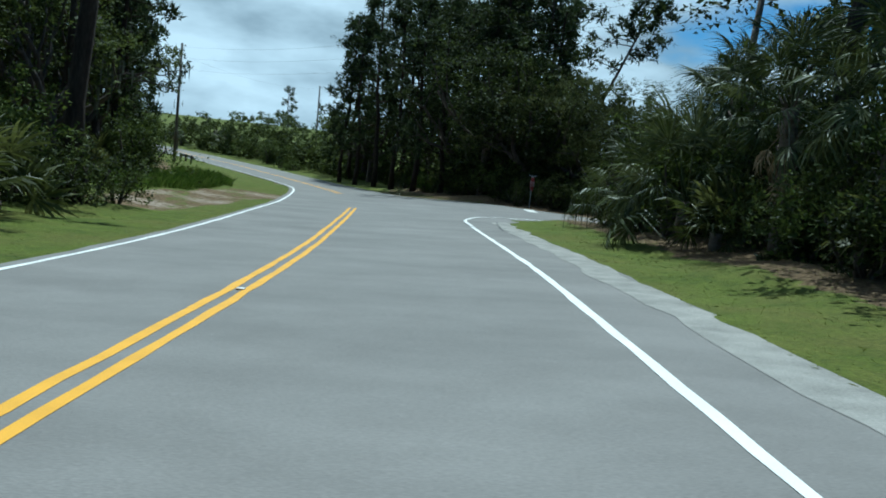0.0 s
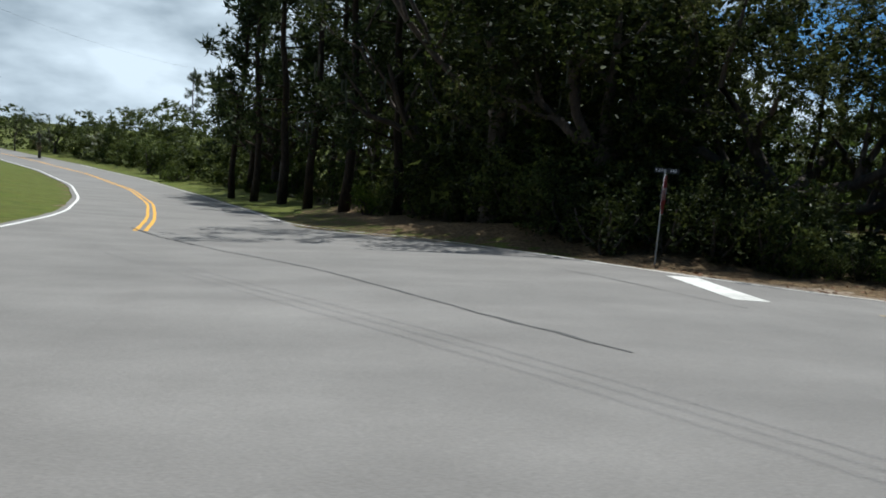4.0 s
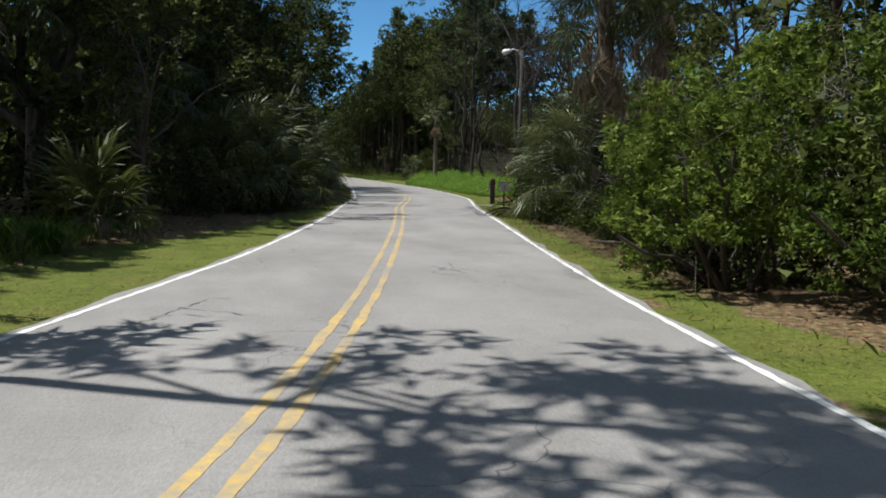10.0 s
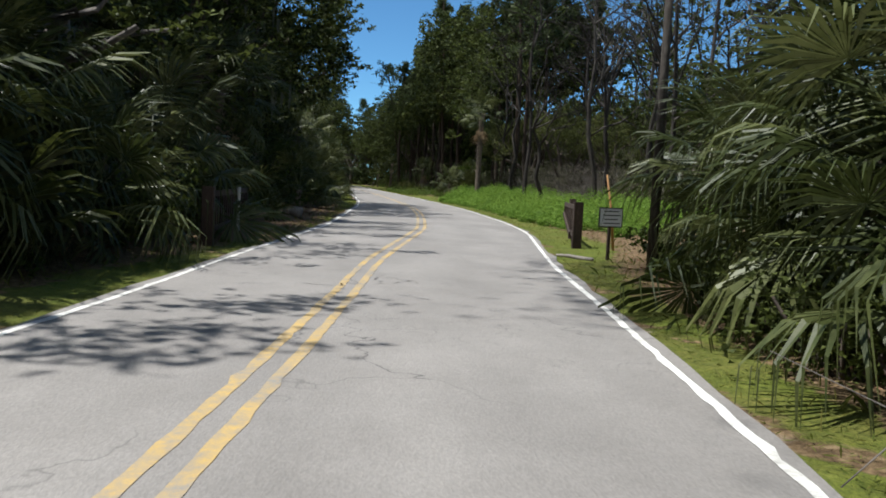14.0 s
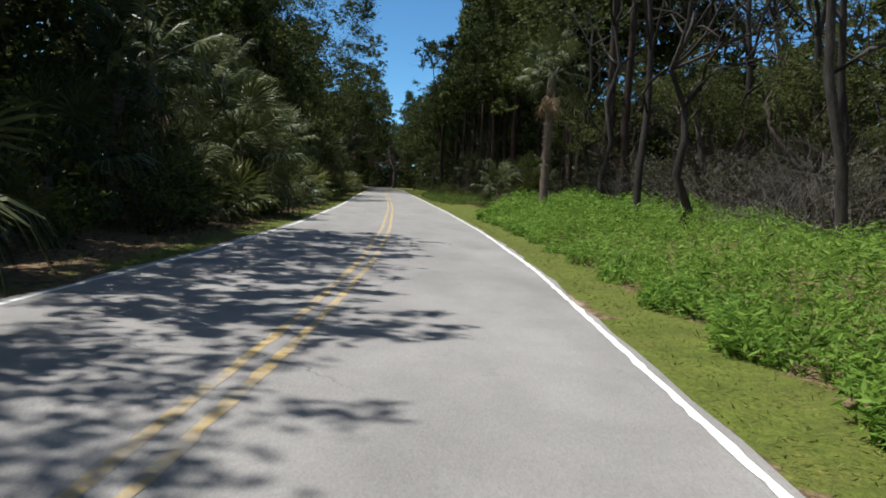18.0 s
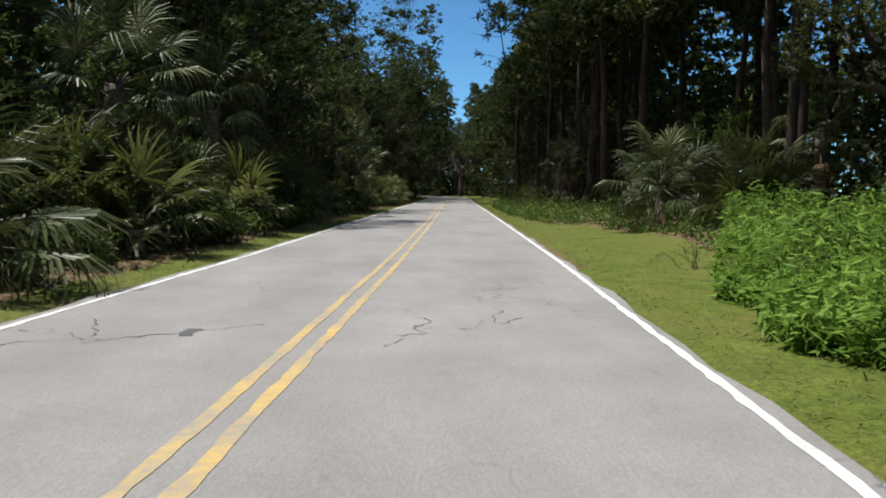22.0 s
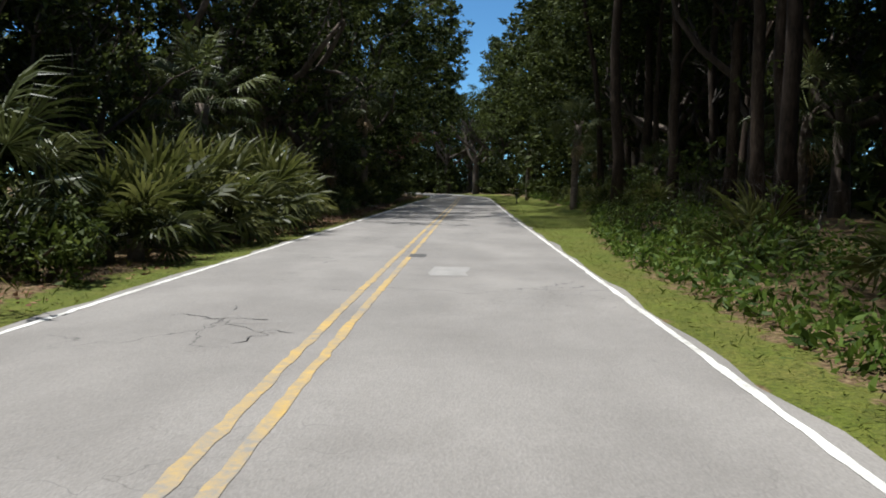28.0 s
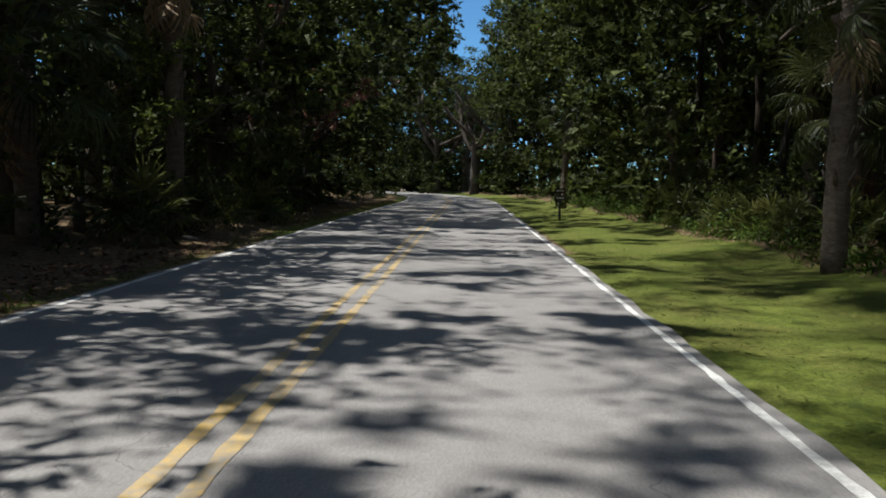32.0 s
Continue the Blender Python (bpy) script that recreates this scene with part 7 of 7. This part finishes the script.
def grass():
    rng = np.random.default_rng(62)
    # verge blades within a few metres of the pavement
    n = 62000
    x = rng.uniform(12, 262, n)
    left = rng.random(n) < 0.42
    wide_l, wide_r = verge_left(x) + 0.15, verge_right(x) + 0.2
    r = 0.26 + rng.random(n) ** 1.3 * np.where(left, wide_l, wide_r)
    y = np.where(left, side_left(x) + r, side_right(x) - r)
    xm = rng.uniform(3.3, 7.6, 5000)
    ym = rng.uniform(4, 37, 5000)
    xw = rng.uniform(-15, -6.0, 6000)
    yw = rng.uniform(4, 62, 6000)
    xy = np.concatenate([np.stack([x, y], 1), np.stack([xm, ym], 1), np.stack([xw, yw], 1)])
    xy = xy[beyond(xy[:, 0], xy[:, 1]) > 0.25]
    tagged(new("verge_grass", quads_mesh("verge_grass", leaf_quads(rng, np.column_stack([xy, lie(xy[:, 0], xy[:, 1]) + 0.022]), 0.08, 0.0, 0.74, 0.16), M_GRASS)), "short mown green grass on the verge", "grass", kind="stuff")
    # taller unmown grass where the verge meets the woods
    n = 7000
    x = rng.uniform(14, 255, n)
    left = rng.random(n) < 0.5
    off = rng.normal(0, 0.35, n)
    y = np.where(left, side_left(x) + verge_left(x) + 0.35 + off, side_right(x) - verge_right(x) - 0.35 + off)
    keep = rng.random(n) < 0.35 + 0.65 * (np.sin(x * 0.9) * np.sin(x * 0.37 + 1) > 0)
    xy = np.stack([x, y], 1)[keep]
    tagged(new("tall_grass", quads_mesh("tall_grass", blades(rng, xy, 0.15, 0.006, 0.5), M_GRASS)), "ragged uncut grass at the foot of the woods", "grass", kind="stuff")
    n = 30000
    x, y = rng.uniform(14, 95, n), 52 + rng.random(n) ** 1.4 * 78
    keep = marsh_at(x, y) > 0.3
    xy = np.stack([x, y], 1)[keep]
    tagged(new("marsh_grass", quads_mesh("marsh_grass", blades(rng, xy, 0.34, 0.012, 0.3), M_MARSH)), "tall yellow-green marsh grass", "marsh grass", kind="stuff")
    # uncut bank west of the main road
    y = rng.uniform(33, 58, 7000)
    x = np.interp(y, (33, 42, 51, 58), (-12.3, -12.1, -12.9, -15.6)) - rng.random(7000) ** 1.4 * 3.2
    tagged(new("bank_grass", quads_mesh("bank_grass", blades(rng, np.stack([x, y], 1), 0.5, 0.009, 0.3), M_LOWWEED)), "tall uncut grass below the western woods", "grass", kind="stuff")
    # reeds between the yuccas and the leaning pine
    x = rng.uniform(16.0, 34, 9000)
    y = side_left(x) + rng.uniform(3.0, 8.5, 9000)
    tagged(new("reed_bed", quads_mesh("reed_bed", blades(rng, np.stack([x, y], 1), 0.34, 0.007, 0.3), M_LOWWEED)), "green reeds at the marsh edge", "reeds", kind="stuff")


def grass_clump(seed, x, y, height, radius, count, mat, label):
    """A tussock of long arching blades."""
    rng = np.random.default_rng(seed)
    a, o = rng.uniform(0, 2 * math.pi, count), radius * 0.35 * np.sqrt(rng.random(count))
    way = np.stack([np.cos(a), np.sin(a), np.zeros(count)], 1)
    across = np.stack([-np.sin(a), np.cos(a), np.zeros(count)], 1) * 0.008
    base = way * o[:, None]
    h, r = height * rng.uniform(0.6, 1.15, count), radius * rng.uniform(0.2, 1.0, count)
    up = np.array([0, 0, 1.0])
    mid = base + way * (r * 0.4)[:, None] + up * (h * 0.8)[:, None]
    tip = base + way * r[:, None] + up * (h * rng.uniform(0.45, 1.0, count))[:, None]
    v = np.concatenate([np.stack([base - across, base + across, mid + across, mid - across], 1), np.stack([mid - across, mid + across, tip + across * 0.2, tip - across * 0.2], 1)]).reshape(-1, 3)
    ob = tagged(new("grass_tussock", quads_mesh("grass_tussock", v, mat)), label, "grass")
    ob.matrix_basis = Matrix.Translation((x, y, lie1(x, y)))


def litter():
    rng = np.random.default_rng(63)
    n = 17000
    x = rng.uniform(4, 262, n)
    left = rng.random(n) < 0.6
    lo = np.where(left, np.interp(x, (4, 11, 15, 45, 52, 60, 80, 190, 215, 300), (0.5, 0.5, 1.5, 3.2, 1.2, 0.4, 1.2, 0.5, 0.4, 1.0)), verge_right(x))
    y = np.where(left, side_left(x) + lo + rng.gamma(1.5, 0.9, n), side_right(x) - lo - rng.gamma(1.5, 1.2, n))
    bank = rng.uniform(183, 214, 5200)
    x, y = np.append(x, bank), np.append(y, side_left(bank) + 0.35 + rng.gamma(2.2, 0.7, 5200))
    keep = beyond(x, y) > 0.2
    x, y = x[keep], y[keep]
    c = np.stack([x, y, lie(x, y) + 0.015], 1)
    tagged(new("leaf_litter", quads_mesh("leaf_litter", leaf_quads(rng, c, 0.10, 0.0, 0.9, 0.55), M_LITTER)), "brown fallen leaves under the trees", "leaf litter", kind="stuff")


weeds()
grass()
litter()
for k, (x, y, h, r, c) in enumerate(((129.9, 38.7, 0.85, 0.75, 900), (130.9, 39.2, 0.75, 0.6, 600), (112.6, 39.2, 0.4, 0.4, 260), (29.6, 48.6, 0.7, 0.55, 500), (28.2, 49.2, 0.75, 0.6, 500), (30.8, 48.1, 0.6, 0.5, 400))):
    grass_clump(200 + k, x, y, h, r, c, M_LOWWEED, "tussock of long fresh green grass at the verge")
for k, (x, y, h, r, c) in enumerate(((113.6, 28.4, 0.35, 0.5, 320), (118.9, 26.9, 0.4, 0.6, 420), (120.3, 26.4, 0.4, 0.55, 360))):
    grass_clump(230 + k, x, y, h, r, c, M_DEADPALM, "tuft of dry tan grass on the verge")

# ---- signs, posts, gates and wires ----
M_STEEL = material("galvanised_steel", [(0.3, (0.32, 0.33, 0.33)), (0.7, (0.48, 0.49, 0.49))], 6.0, 0.5, 0.15, 60, metal=0.7)
M_SIGNRED = material("sign_red", [(0.3, (0.30, 0.012, 0.014)), (0.7, (0.40, 0.02, 0.02))], 3.0, 0.5, 0.05, 40)
M_SIGNWHITE = material("sign_white", [(0.3, (0.66, 0.67, 0.68)), (0.7, (0.80, 0.80, 0.80))], 3.0, 0.5, 0.05, 40)
M_SIGNBLACK = material("sign_black", [(0.3, (0.012, 0.012, 0.013)), (0.7, (0.03, 0.03, 0.03))], 3.0, 0.6, 0.05, 40)
M_GATE = material("weathered_brown_timber", [(0.3, (0.018, 0.011, 0.008)), (0.55, (0.048, 0.027, 0.018)), (0.75, (0.12, 0.075, 0.05))], 3.0, 0.85, 0.6, 24, stretch=(1, 1, 0.4))
M_POLE = material("creosoted_pole", [(0.3, (0.05, 0.040, 0.032)), (0.55, (0.12, 0.098, 0.080)), (0.75, (0.22, 0.19, 0.16))], 3.0, 0.9, 0.6, 26, stretch=(1, 1, 0.2))
M_WIRE = material("wire", [(0.3, (0.02, 0.02, 0.02)), (0.7, (0.05, 0.05, 0.05))], 3.0, 0.6, 0.0)
M_PLASTERWHITE = material("white_board", [(0.3, (0.42, 0.40, 0.36)), (0.7, (0.66, 0.63, 0.58))], 4.0, 0.8, 0.2, 40)
M_ORANGE = material("rusty_orange", [(0.3, (0.22, 0.10, 0.025)), (0.7, (0.38, 0.20, 0.055))], 4.0, 0.7, 0.2, 40)


def lettering(text, size, mat, parent, m, name="lettering", squeeze=1.0):
    """Raised letters in the built-in font, standing in the xz plane of m and facing -y."""
    cu = bpy.data.curves.new(name, "FONT")
    cu.body, cu.size, cu.align_x, cu.align_y, cu.extrude = text, size, "CENTER", "CENTER", 0.001
    tmp = bpy.data.objects.new(name, cu)
    scene.collection.objects.link(tmp)
    dg = bpy.context.evaluated_depsgraph_get()
    me = bpy.data.meshes.new_from_object(tmp.evaluated_get(dg))
    bpy.data.objects.remove(tmp)
    bpy.data.curves.remove(cu)
    me.materials.clear()
    me.materials.append(mat)
    me.transform(m @ Matrix.Rotation(radians(90), 4, "X") @ Matrix.Diagonal((squeeze, 1, 1, 1)))
    ob = new(name, me)
    ob.parent = parent
    return ob


def plate(name, ring, thick, mat, parent, y=0.0, label=""):
    """A flat sheet in the xz plane with the outline ring, thick metres deep behind y."""
    v = [(px, y, pz) for px, pz in ring] + [(px, y + thick, pz) for px, pz in ring]
    k = len(ring)
    f = [tuple(range(k)), tuple(reversed(range(k, 2 * k)))] + [(i + k, (i + 1) % k + k, (i + 1) % k, i) for i in range(k)]
    return part(name, mesh_of(name, v, f, mat, smooth=False), parent, label)


def stop_sign(x, y, heading):
    root = thing("stop_sign", "red octagonal stop sign on a galvanised post with a route blade", "road sign")
    b = Build()
    b.box(Matrix.Translation((0, 0.03, 0.98)), 0.055, 0.035, 2.16, 0.008)
    part("post", b.mesh("post", M_STEEL, False), root)

    def octagon(r):
        return [(r * math.cos(radians(22.5 + 45 * i)), 1.54 + r * math.sin(radians(22.5 + 45 * i))) for i in range(8)]

    plate("border", octagon(0.475), 0.004, M_SIGNWHITE, root, 0.004, "white border")
    face = plate("face", octagon(0.453), 0.003, M_SIGNRED, root, 0.0, "red octagon")
    lettering("STOP", 0.40, M_SIGNWHITE, face, Matrix.Translation((0, -0.003, 1.54)), squeeze=0.82)
    for z in (1.20, 1.88):
        b = Build()
        b.tube([(0, -0.008, z), (0, 0.02, z)], [0.012, 0.012], 8)
        part("bolt", b.mesh("bolt", M_STEEL), root)
    b = Build()
    b.box(Matrix.Translation((0, 0.03, 2.05)), 0.07, 0.05, 0.07, 0.01)
    part("bracket", b.mesh("bracket", M_STEEL, False), root)
    turn = Matrix.Rotation(radians(-78), 4, "Z")
    b = Build()
    b.box(turn @ Matrix.Translation((0, 0.0, 2.06)), 0.52, 0.006, 0.11, 0.002)
    blade = part("blade", b.mesh("blade", M_SIGNBLACK, False), root, "dark route blade")
    for k, text in ((-0.14, "S-07-"), (0.14, "348")):
        lettering(text, 0.095, M_SIGNWHITE, blade, turn @ Matrix.Translation((k, -0.006, 2.06)))
    root.matrix_basis = Matrix.Translation((x, y, lie1(x, y))) @ Matrix.Rotation(radians(heading), 4, "Z")


def utility_pole(x, y, height, lean=(0, 0), arms=3, label="weathered wooden utility pole with insulators", box=False):
    root = thing("utility_pole", label, "utility pole")
    b = Build()
    b.tube([(0, 0, -0.3), (lean[0] * 0.5, lean[1] * 0.5, height * 0.5), (lean[0], lean[1], height)], [0.17, 0.145, 0.11], 10)
    part("shaft", b.mesh("shaft", M_POLE), root)
    for k in range(arms):
        z = height - 0.25 - 1.15 * k
        px, py = lean[0] * z / height, lean[1] * z / height
        b = Build()
        b.tube([(px + 0.08, py, z), (px + 0.34, py, z + 0.05)], [0.025, 0.02], 6)
        arm = part("bracket", b.mesh("bracket", M_STEEL), root)
        b = Build()
        b.tube([(px + 0.36, py, z - 0.04), (px + 0.36, py, z + 0.02), (px + 0.36, py, z + 0.08), (px + 0.36, py, z + 0.14)], [0.03, 0.06, 0.04, 0.055], 8)
        part("insulator", b.mesh("insulator", M_SIGNBLACK), arm)
    if box:
        b = Build()
        b.tube([(lean[0] + 0.3, lean[1], height - 1.2), (lean[0] + 0.3, lean[1], height - 0.4)], [0.22, 0.22], 12)
        part("transformer", b.mesh("transformer", M_STEEL), root, "grey transformer can")
    root.matrix_basis = Matrix.Translation((x, y, lie1(x, y)))
    return root


def wire(a, b, sag, r=0.006):
    bl = Build()
    pts = [Vector(a).lerp(Vector(b), t) - Vector((0, 0, sag * 4 * t * (1 - t))) for t in np.linspace(0, 1, 15)]
    bl.tube(pts, [r] * 15, 4)
    tagged(new("power_line", bl.mesh("power_line", M_WIRE)), "thin dark overhead wire between the poles", "power line", "overhead wires")


def gate(x, y, x1, y1, label, white_at=None, rest=True):
    """A low timber gate folded back along the road: post, frame, slats and a brace."""
    root = thing("timber_gate", label, "gate")
    ln = math.hypot(x1 - x, y1 - y)
    b = Build()
    b.box(Matrix.Translation((0, 0, 0.52)), 0.24, 0.24, 1.3, 0.02)
    part("post", b.mesh("post", M_GATE, False), root)
    if rest:
        b = Build()
        b.box(Matrix.Translation((ln * 0.9, -0.17, 0.52)) @ Matrix.Rotation(radians(8), 4, "Y"), 0.24, 0.2, 1.36, 0.02)
        part("rest_post", b.mesh("rest_post", M_GATE, False), root, "leaning support post")
    for nm, z, h, u in (("top_rail", 1.02, 0.12, 1.0), ("bottom_rail", 0.30, 0.11, 0.5)):
        b = Build()
        b.box(Matrix.Translation((0.15 + ln * u / 2, 0.0, z)), ln * u, 0.07, h, 0.01)
        part(nm, b.mesh(nm, M_GATE, False), root)
    n = max(5, int(ln / 0.34))
    for k in range(n):
        u = 0.2 + (ln - 0.35) * (k + 0.5) / n
        low = 0.30 + max(0.0, (u - ln * 0.45) / (ln * 0.55)) * 0.40
        b = Build()
        b.box(Matrix.Translation((u, 0.0, (low + 0.98) / 2)), 0.10, 0.045, 0.98 - low, 0.006)
        part("slat", b.mesh("slat", M_GATE, False), root)
    b = Build()
    a0, a1 = Vector((ln * 0.40, 0.056, 0.26)), Vector((0.12 + ln, 0.056, 0.74))
    d = a1 - a0
    b.box(Matrix.Translation((a0 + a1) / 2) @ Matrix.Rotation(-math.atan2(d.z, d.x), 4, "Y"), d.length, 0.04, 0.11, 0.006)
    part("brace", b.mesh("brace", M_GATE, False), root)
    b = Build()
    b.box(Matrix.Translation((0.15 + ln, 0, 0.86)), 0.11, 0.09, 0.46, 0.01)
    part("end_stile", b.mesh("end_stile", M_GATE, False), root)
    if white_at:
        b = Build()
        b.box(Matrix.Translation((white_at, -0.08, 0.55)), 0.17, 0.06, 1.15, 0.008)
        part("board", b.mesh("board", M_PLASTERWHITE, False), root, "pale upright board")
    root.matrix_basis = Matrix.Translation((x, y, lie1(x, y))) @ Matrix.Rotation(math.atan2(y1 - y, x1 - x), 4, "Z")


stop_sign(5.0, 54.1, 67)
pole_a = utility_pole(-29.4, 91.3, 12.4)
pole_b = utility_pole(-24.2, 151.0, 13.2, (-0.2, 0))
pole_c = utility_pole(-62.0, 168.0, 11.0)
pole_d = utility_pole(9.8, 31.6, 9.8, (0.5, 0.2), 2, "leaning wooden utility pole behind the palms", True)
tops = [(-29.05, 91.3, lie1(-29.4, 91.3) + 12.1), (-23.95, 151.0, lie1(-24.2, 151) + 12.9), (-61.6, 168.0, lie1(-62, 168) + 10.6), (10.6, 31.8, lie1(9.8, 31.6) + 9.4)]
for drop in (0.0, 1.15, 2.3):
    wire((tops[0][0], tops[0][1], tops[0][2] - drop), (tops[2][0], tops[2][1], tops[2][2] - drop), 1.6)
    wire((tops[0][0], tops[0][1], tops[0][2] - drop), (tops[3][0], tops[3][1], tops[3][2] - drop * 0.6), 1.2)
wire((tops[0][0], tops[0][1], tops[0][2] - 1.0), tops[1], 1.0)
wire(tops[3], (60.0, -10.0, 10.5), 1.5)
gate(56.4, 33.7, 61.3, 32.6, "dark brown timber gate folded open on a leaning post")
gate(52.9, 42.35, 59.1, 42.15, "dark timber gate standing open with a pale board", 4.15, False)


def notice(x, y, heading):
    root = thing("notice_board", "small white notice on a dark post beside the gate", "sign")
    b = Build()
    b.box(Matrix.Translation((0, 0.03, 0.5)), 0.07, 0.05, 1.15, 0.006)
    part("post", b.mesh("post", M_GATE, False), root)
    b = Build()
    b.box(Matrix.Translation((0, 0, 0.92)), 0.62, 0.02, 0.42, 0.004)
    part("frame", b.mesh("frame", M_SIGNBLACK, False), root)
    b = Build()
    b.box(Matrix.Translation((0, -0.014, 0.92)), 0.56, 0.008, 0.37)
    panel = part("panel", b.mesh("panel", M_SIGNWHITE, False), root, "white panel")
    for i, w in enumerate((0.40, 0.46, 0.34, 0.42)):
        b = Build()
        b.box(Matrix.Translation((0.02 * (i % 2), -0.0205, 1.05 - 0.085 * i)), w, 0.003, 0.022)
        part("text_bar", b.mesh("text_bar", M_WIRE, False), panel, "dark line of small print")
    root.matrix_basis = Matrix.Translation((x, y, lie1(x, y))) @ Matrix.Rotation(radians(heading), 4, "Z")


def marker(x, y, heading):
    root = thing("marker_sign", "low dark marker sign with two small plates on a post", "sign")
    b = Build()
    b.box(Matrix.Translation((0, 0.04, 0.55)), 0.09, 0.07, 1.3, 0.008)
    part("post", b.mesh("post", M_SIGNBLACK, False), root)
    for z in (0.92, 1.22):
        b = Build()
        b.box(Matrix.Translation((0, 0, z)), 0.46, 0.03, 0.20, 0.005)
        pl = part("plate", b.mesh("plate", M_GATE, False), root)
        b = Build()
        b.box(Matrix.Translation((0, -0.017, z)), 0.34, 0.003, 0.05)
        part("text_bar", b.mesh("text_bar", M_PLASTERWHITE, False), pl, "pale line of writing")
    root.matrix_basis = Matrix.Translation((x, y, lie1(x, y))) @ Matrix.Rotation(radians(heading), 4, "Z")


notice(52.9, 34.05, -72)
marker(231.4, 28.4, -90)


def street_lamp(x, y):
    root = thing("street_lamp", "grey pole lamp with a white curved arm", "street lamp")
    b = Build()
    b.tube([(0, 0, -0.2), (0, 0, 3.2), (0, 0, 6.6)], [0.095, 0.08, 0.065], 10)
    part("pole", b.mesh("pole", M_DEADTREE), root)
    b = Build()
    b.tube([(0, 0, 6.3), (-0.1, 0.2, 6.55), (-0.22, 0.42, 6.6), (-0.32, 0.62, 6.5)], [0.03, 0.028, 0.025, 0.025], 8)
    part("arm", b.mesh("arm", M_SIGNWHITE), root, "white curved arm")
    b = Build()
    b.tube([(-0.28, 0.52, 6.53), (-0.34, 0.66, 6.49), (-0.44, 0.86, 6.42), (-0.48, 0.95, 6.40)], [0.04, 0.1, 0.12, 0.05], 10)
    part("head", b.mesh("head", M_SIGNWHITE), root, "white lamp head")
    root.matrix_basis = Matrix.Translation((x, y, lie1(x, y)))


street_lamp(50.1, 34.2)


def cane(x, y):
    root = Build()
    root.tube([(0, 0, -0.05), (0.05, 0.08, 0.9), (0.22, 0.2, 1.85)], [0.035, 0.03, 0.018], 6)
    ob = tagged(new("dry_stalk", root.mesh("dry_stalk", M_ORANGE)), "leaning dry orange-brown stalk by the gate", "stalk")
    ob.matrix_basis = Matrix.Translation((x, y, lie1(x, y)))


cane(55.6, 33.0)


def guard_rail(x, y, heading):
    root = thing("guard_rail", "short weathered timber guard rail on posts", "guard rail")
    for px in (-2.0, 0.0, 2.0):
        b = Build()
        b.box(Matrix.Translation((px, 0, 0.35)), 0.18, 0.18, 0.95, 0.02)
        part("post", b.mesh("post", M_GATE, False), root)
    b = Build()
    b.box(Matrix.Translation((0, -0.12, 0.62)), 4.8, 0.07, 0.28, 0.01)
    part("rail", b.mesh("rail", M_GREYWOOD, False), root, "grey timber rail")
    root.matrix_basis = Matrix.Translation((x, y, lie1(x, y))) @ Matrix.Rotation(radians(heading), 4, "Z")


guard_rail(-31.0, 100.5, 125)


def road_reflector(x, y):
    """A small raised marker between the yellow lines."""
    root = thing("road_reflector", "small amber road reflector between the yellow lines", "road reflector")
    b = Build()
    b.box(Matrix.Translation((0, 0, 0.008)), 0.10, 0.11, 0.018, 0.004)
    part("base", b.mesh("base", M_PLASTERWHITE, False), root)
    b = Build()
    b.box(Matrix.Translation((0, -0.056, 0.010)) @ Matrix.Rotation(radians(30), 4, "X"), 0.085, 0.008, 0.016, 0.001)
    part("lens", b.mesh("lens", M_ORANGE, False), root, "amber lens")
    root.matrix_basis = Matrix.Translation((x, y, float(deck(x, y)) + 0.024))


road_reflector(-2.47, 10.6)


def log(x, y, ln, r, turn, label):
    b = Build()
    b.tube([(-ln / 2, 0, r * 0.8), (-ln / 6, 0.06, r), (ln / 5, -0.05, r), (ln / 2, 0.04, r * 0.9)], [r, r * 0.95, r * 0.85, r * 0.6], 8)
    ob = tagged(new("fallen_log", b.mesh("fallen_log", M_GREYWOOD)), label, "log")
    ob.matrix_basis = Matrix.Translation((x, y, lie1(x, y))) @ Matrix.Rotation(radians(turn), 4, "Z")


log(122.5, 38.6, 1.6, 0.07, 20, "pale fallen branch on the verge")
log(53.0, 34.75, 1.1, 0.05, 25, "pale board lying on the grass by the gate")
log(66.0, 41.0, 0.5, 0.2, 60, "short grey cut log under the palms")
log(216.0, 39.3, 2.4, 0.05, 35, "thin bare fallen branch in the litter")
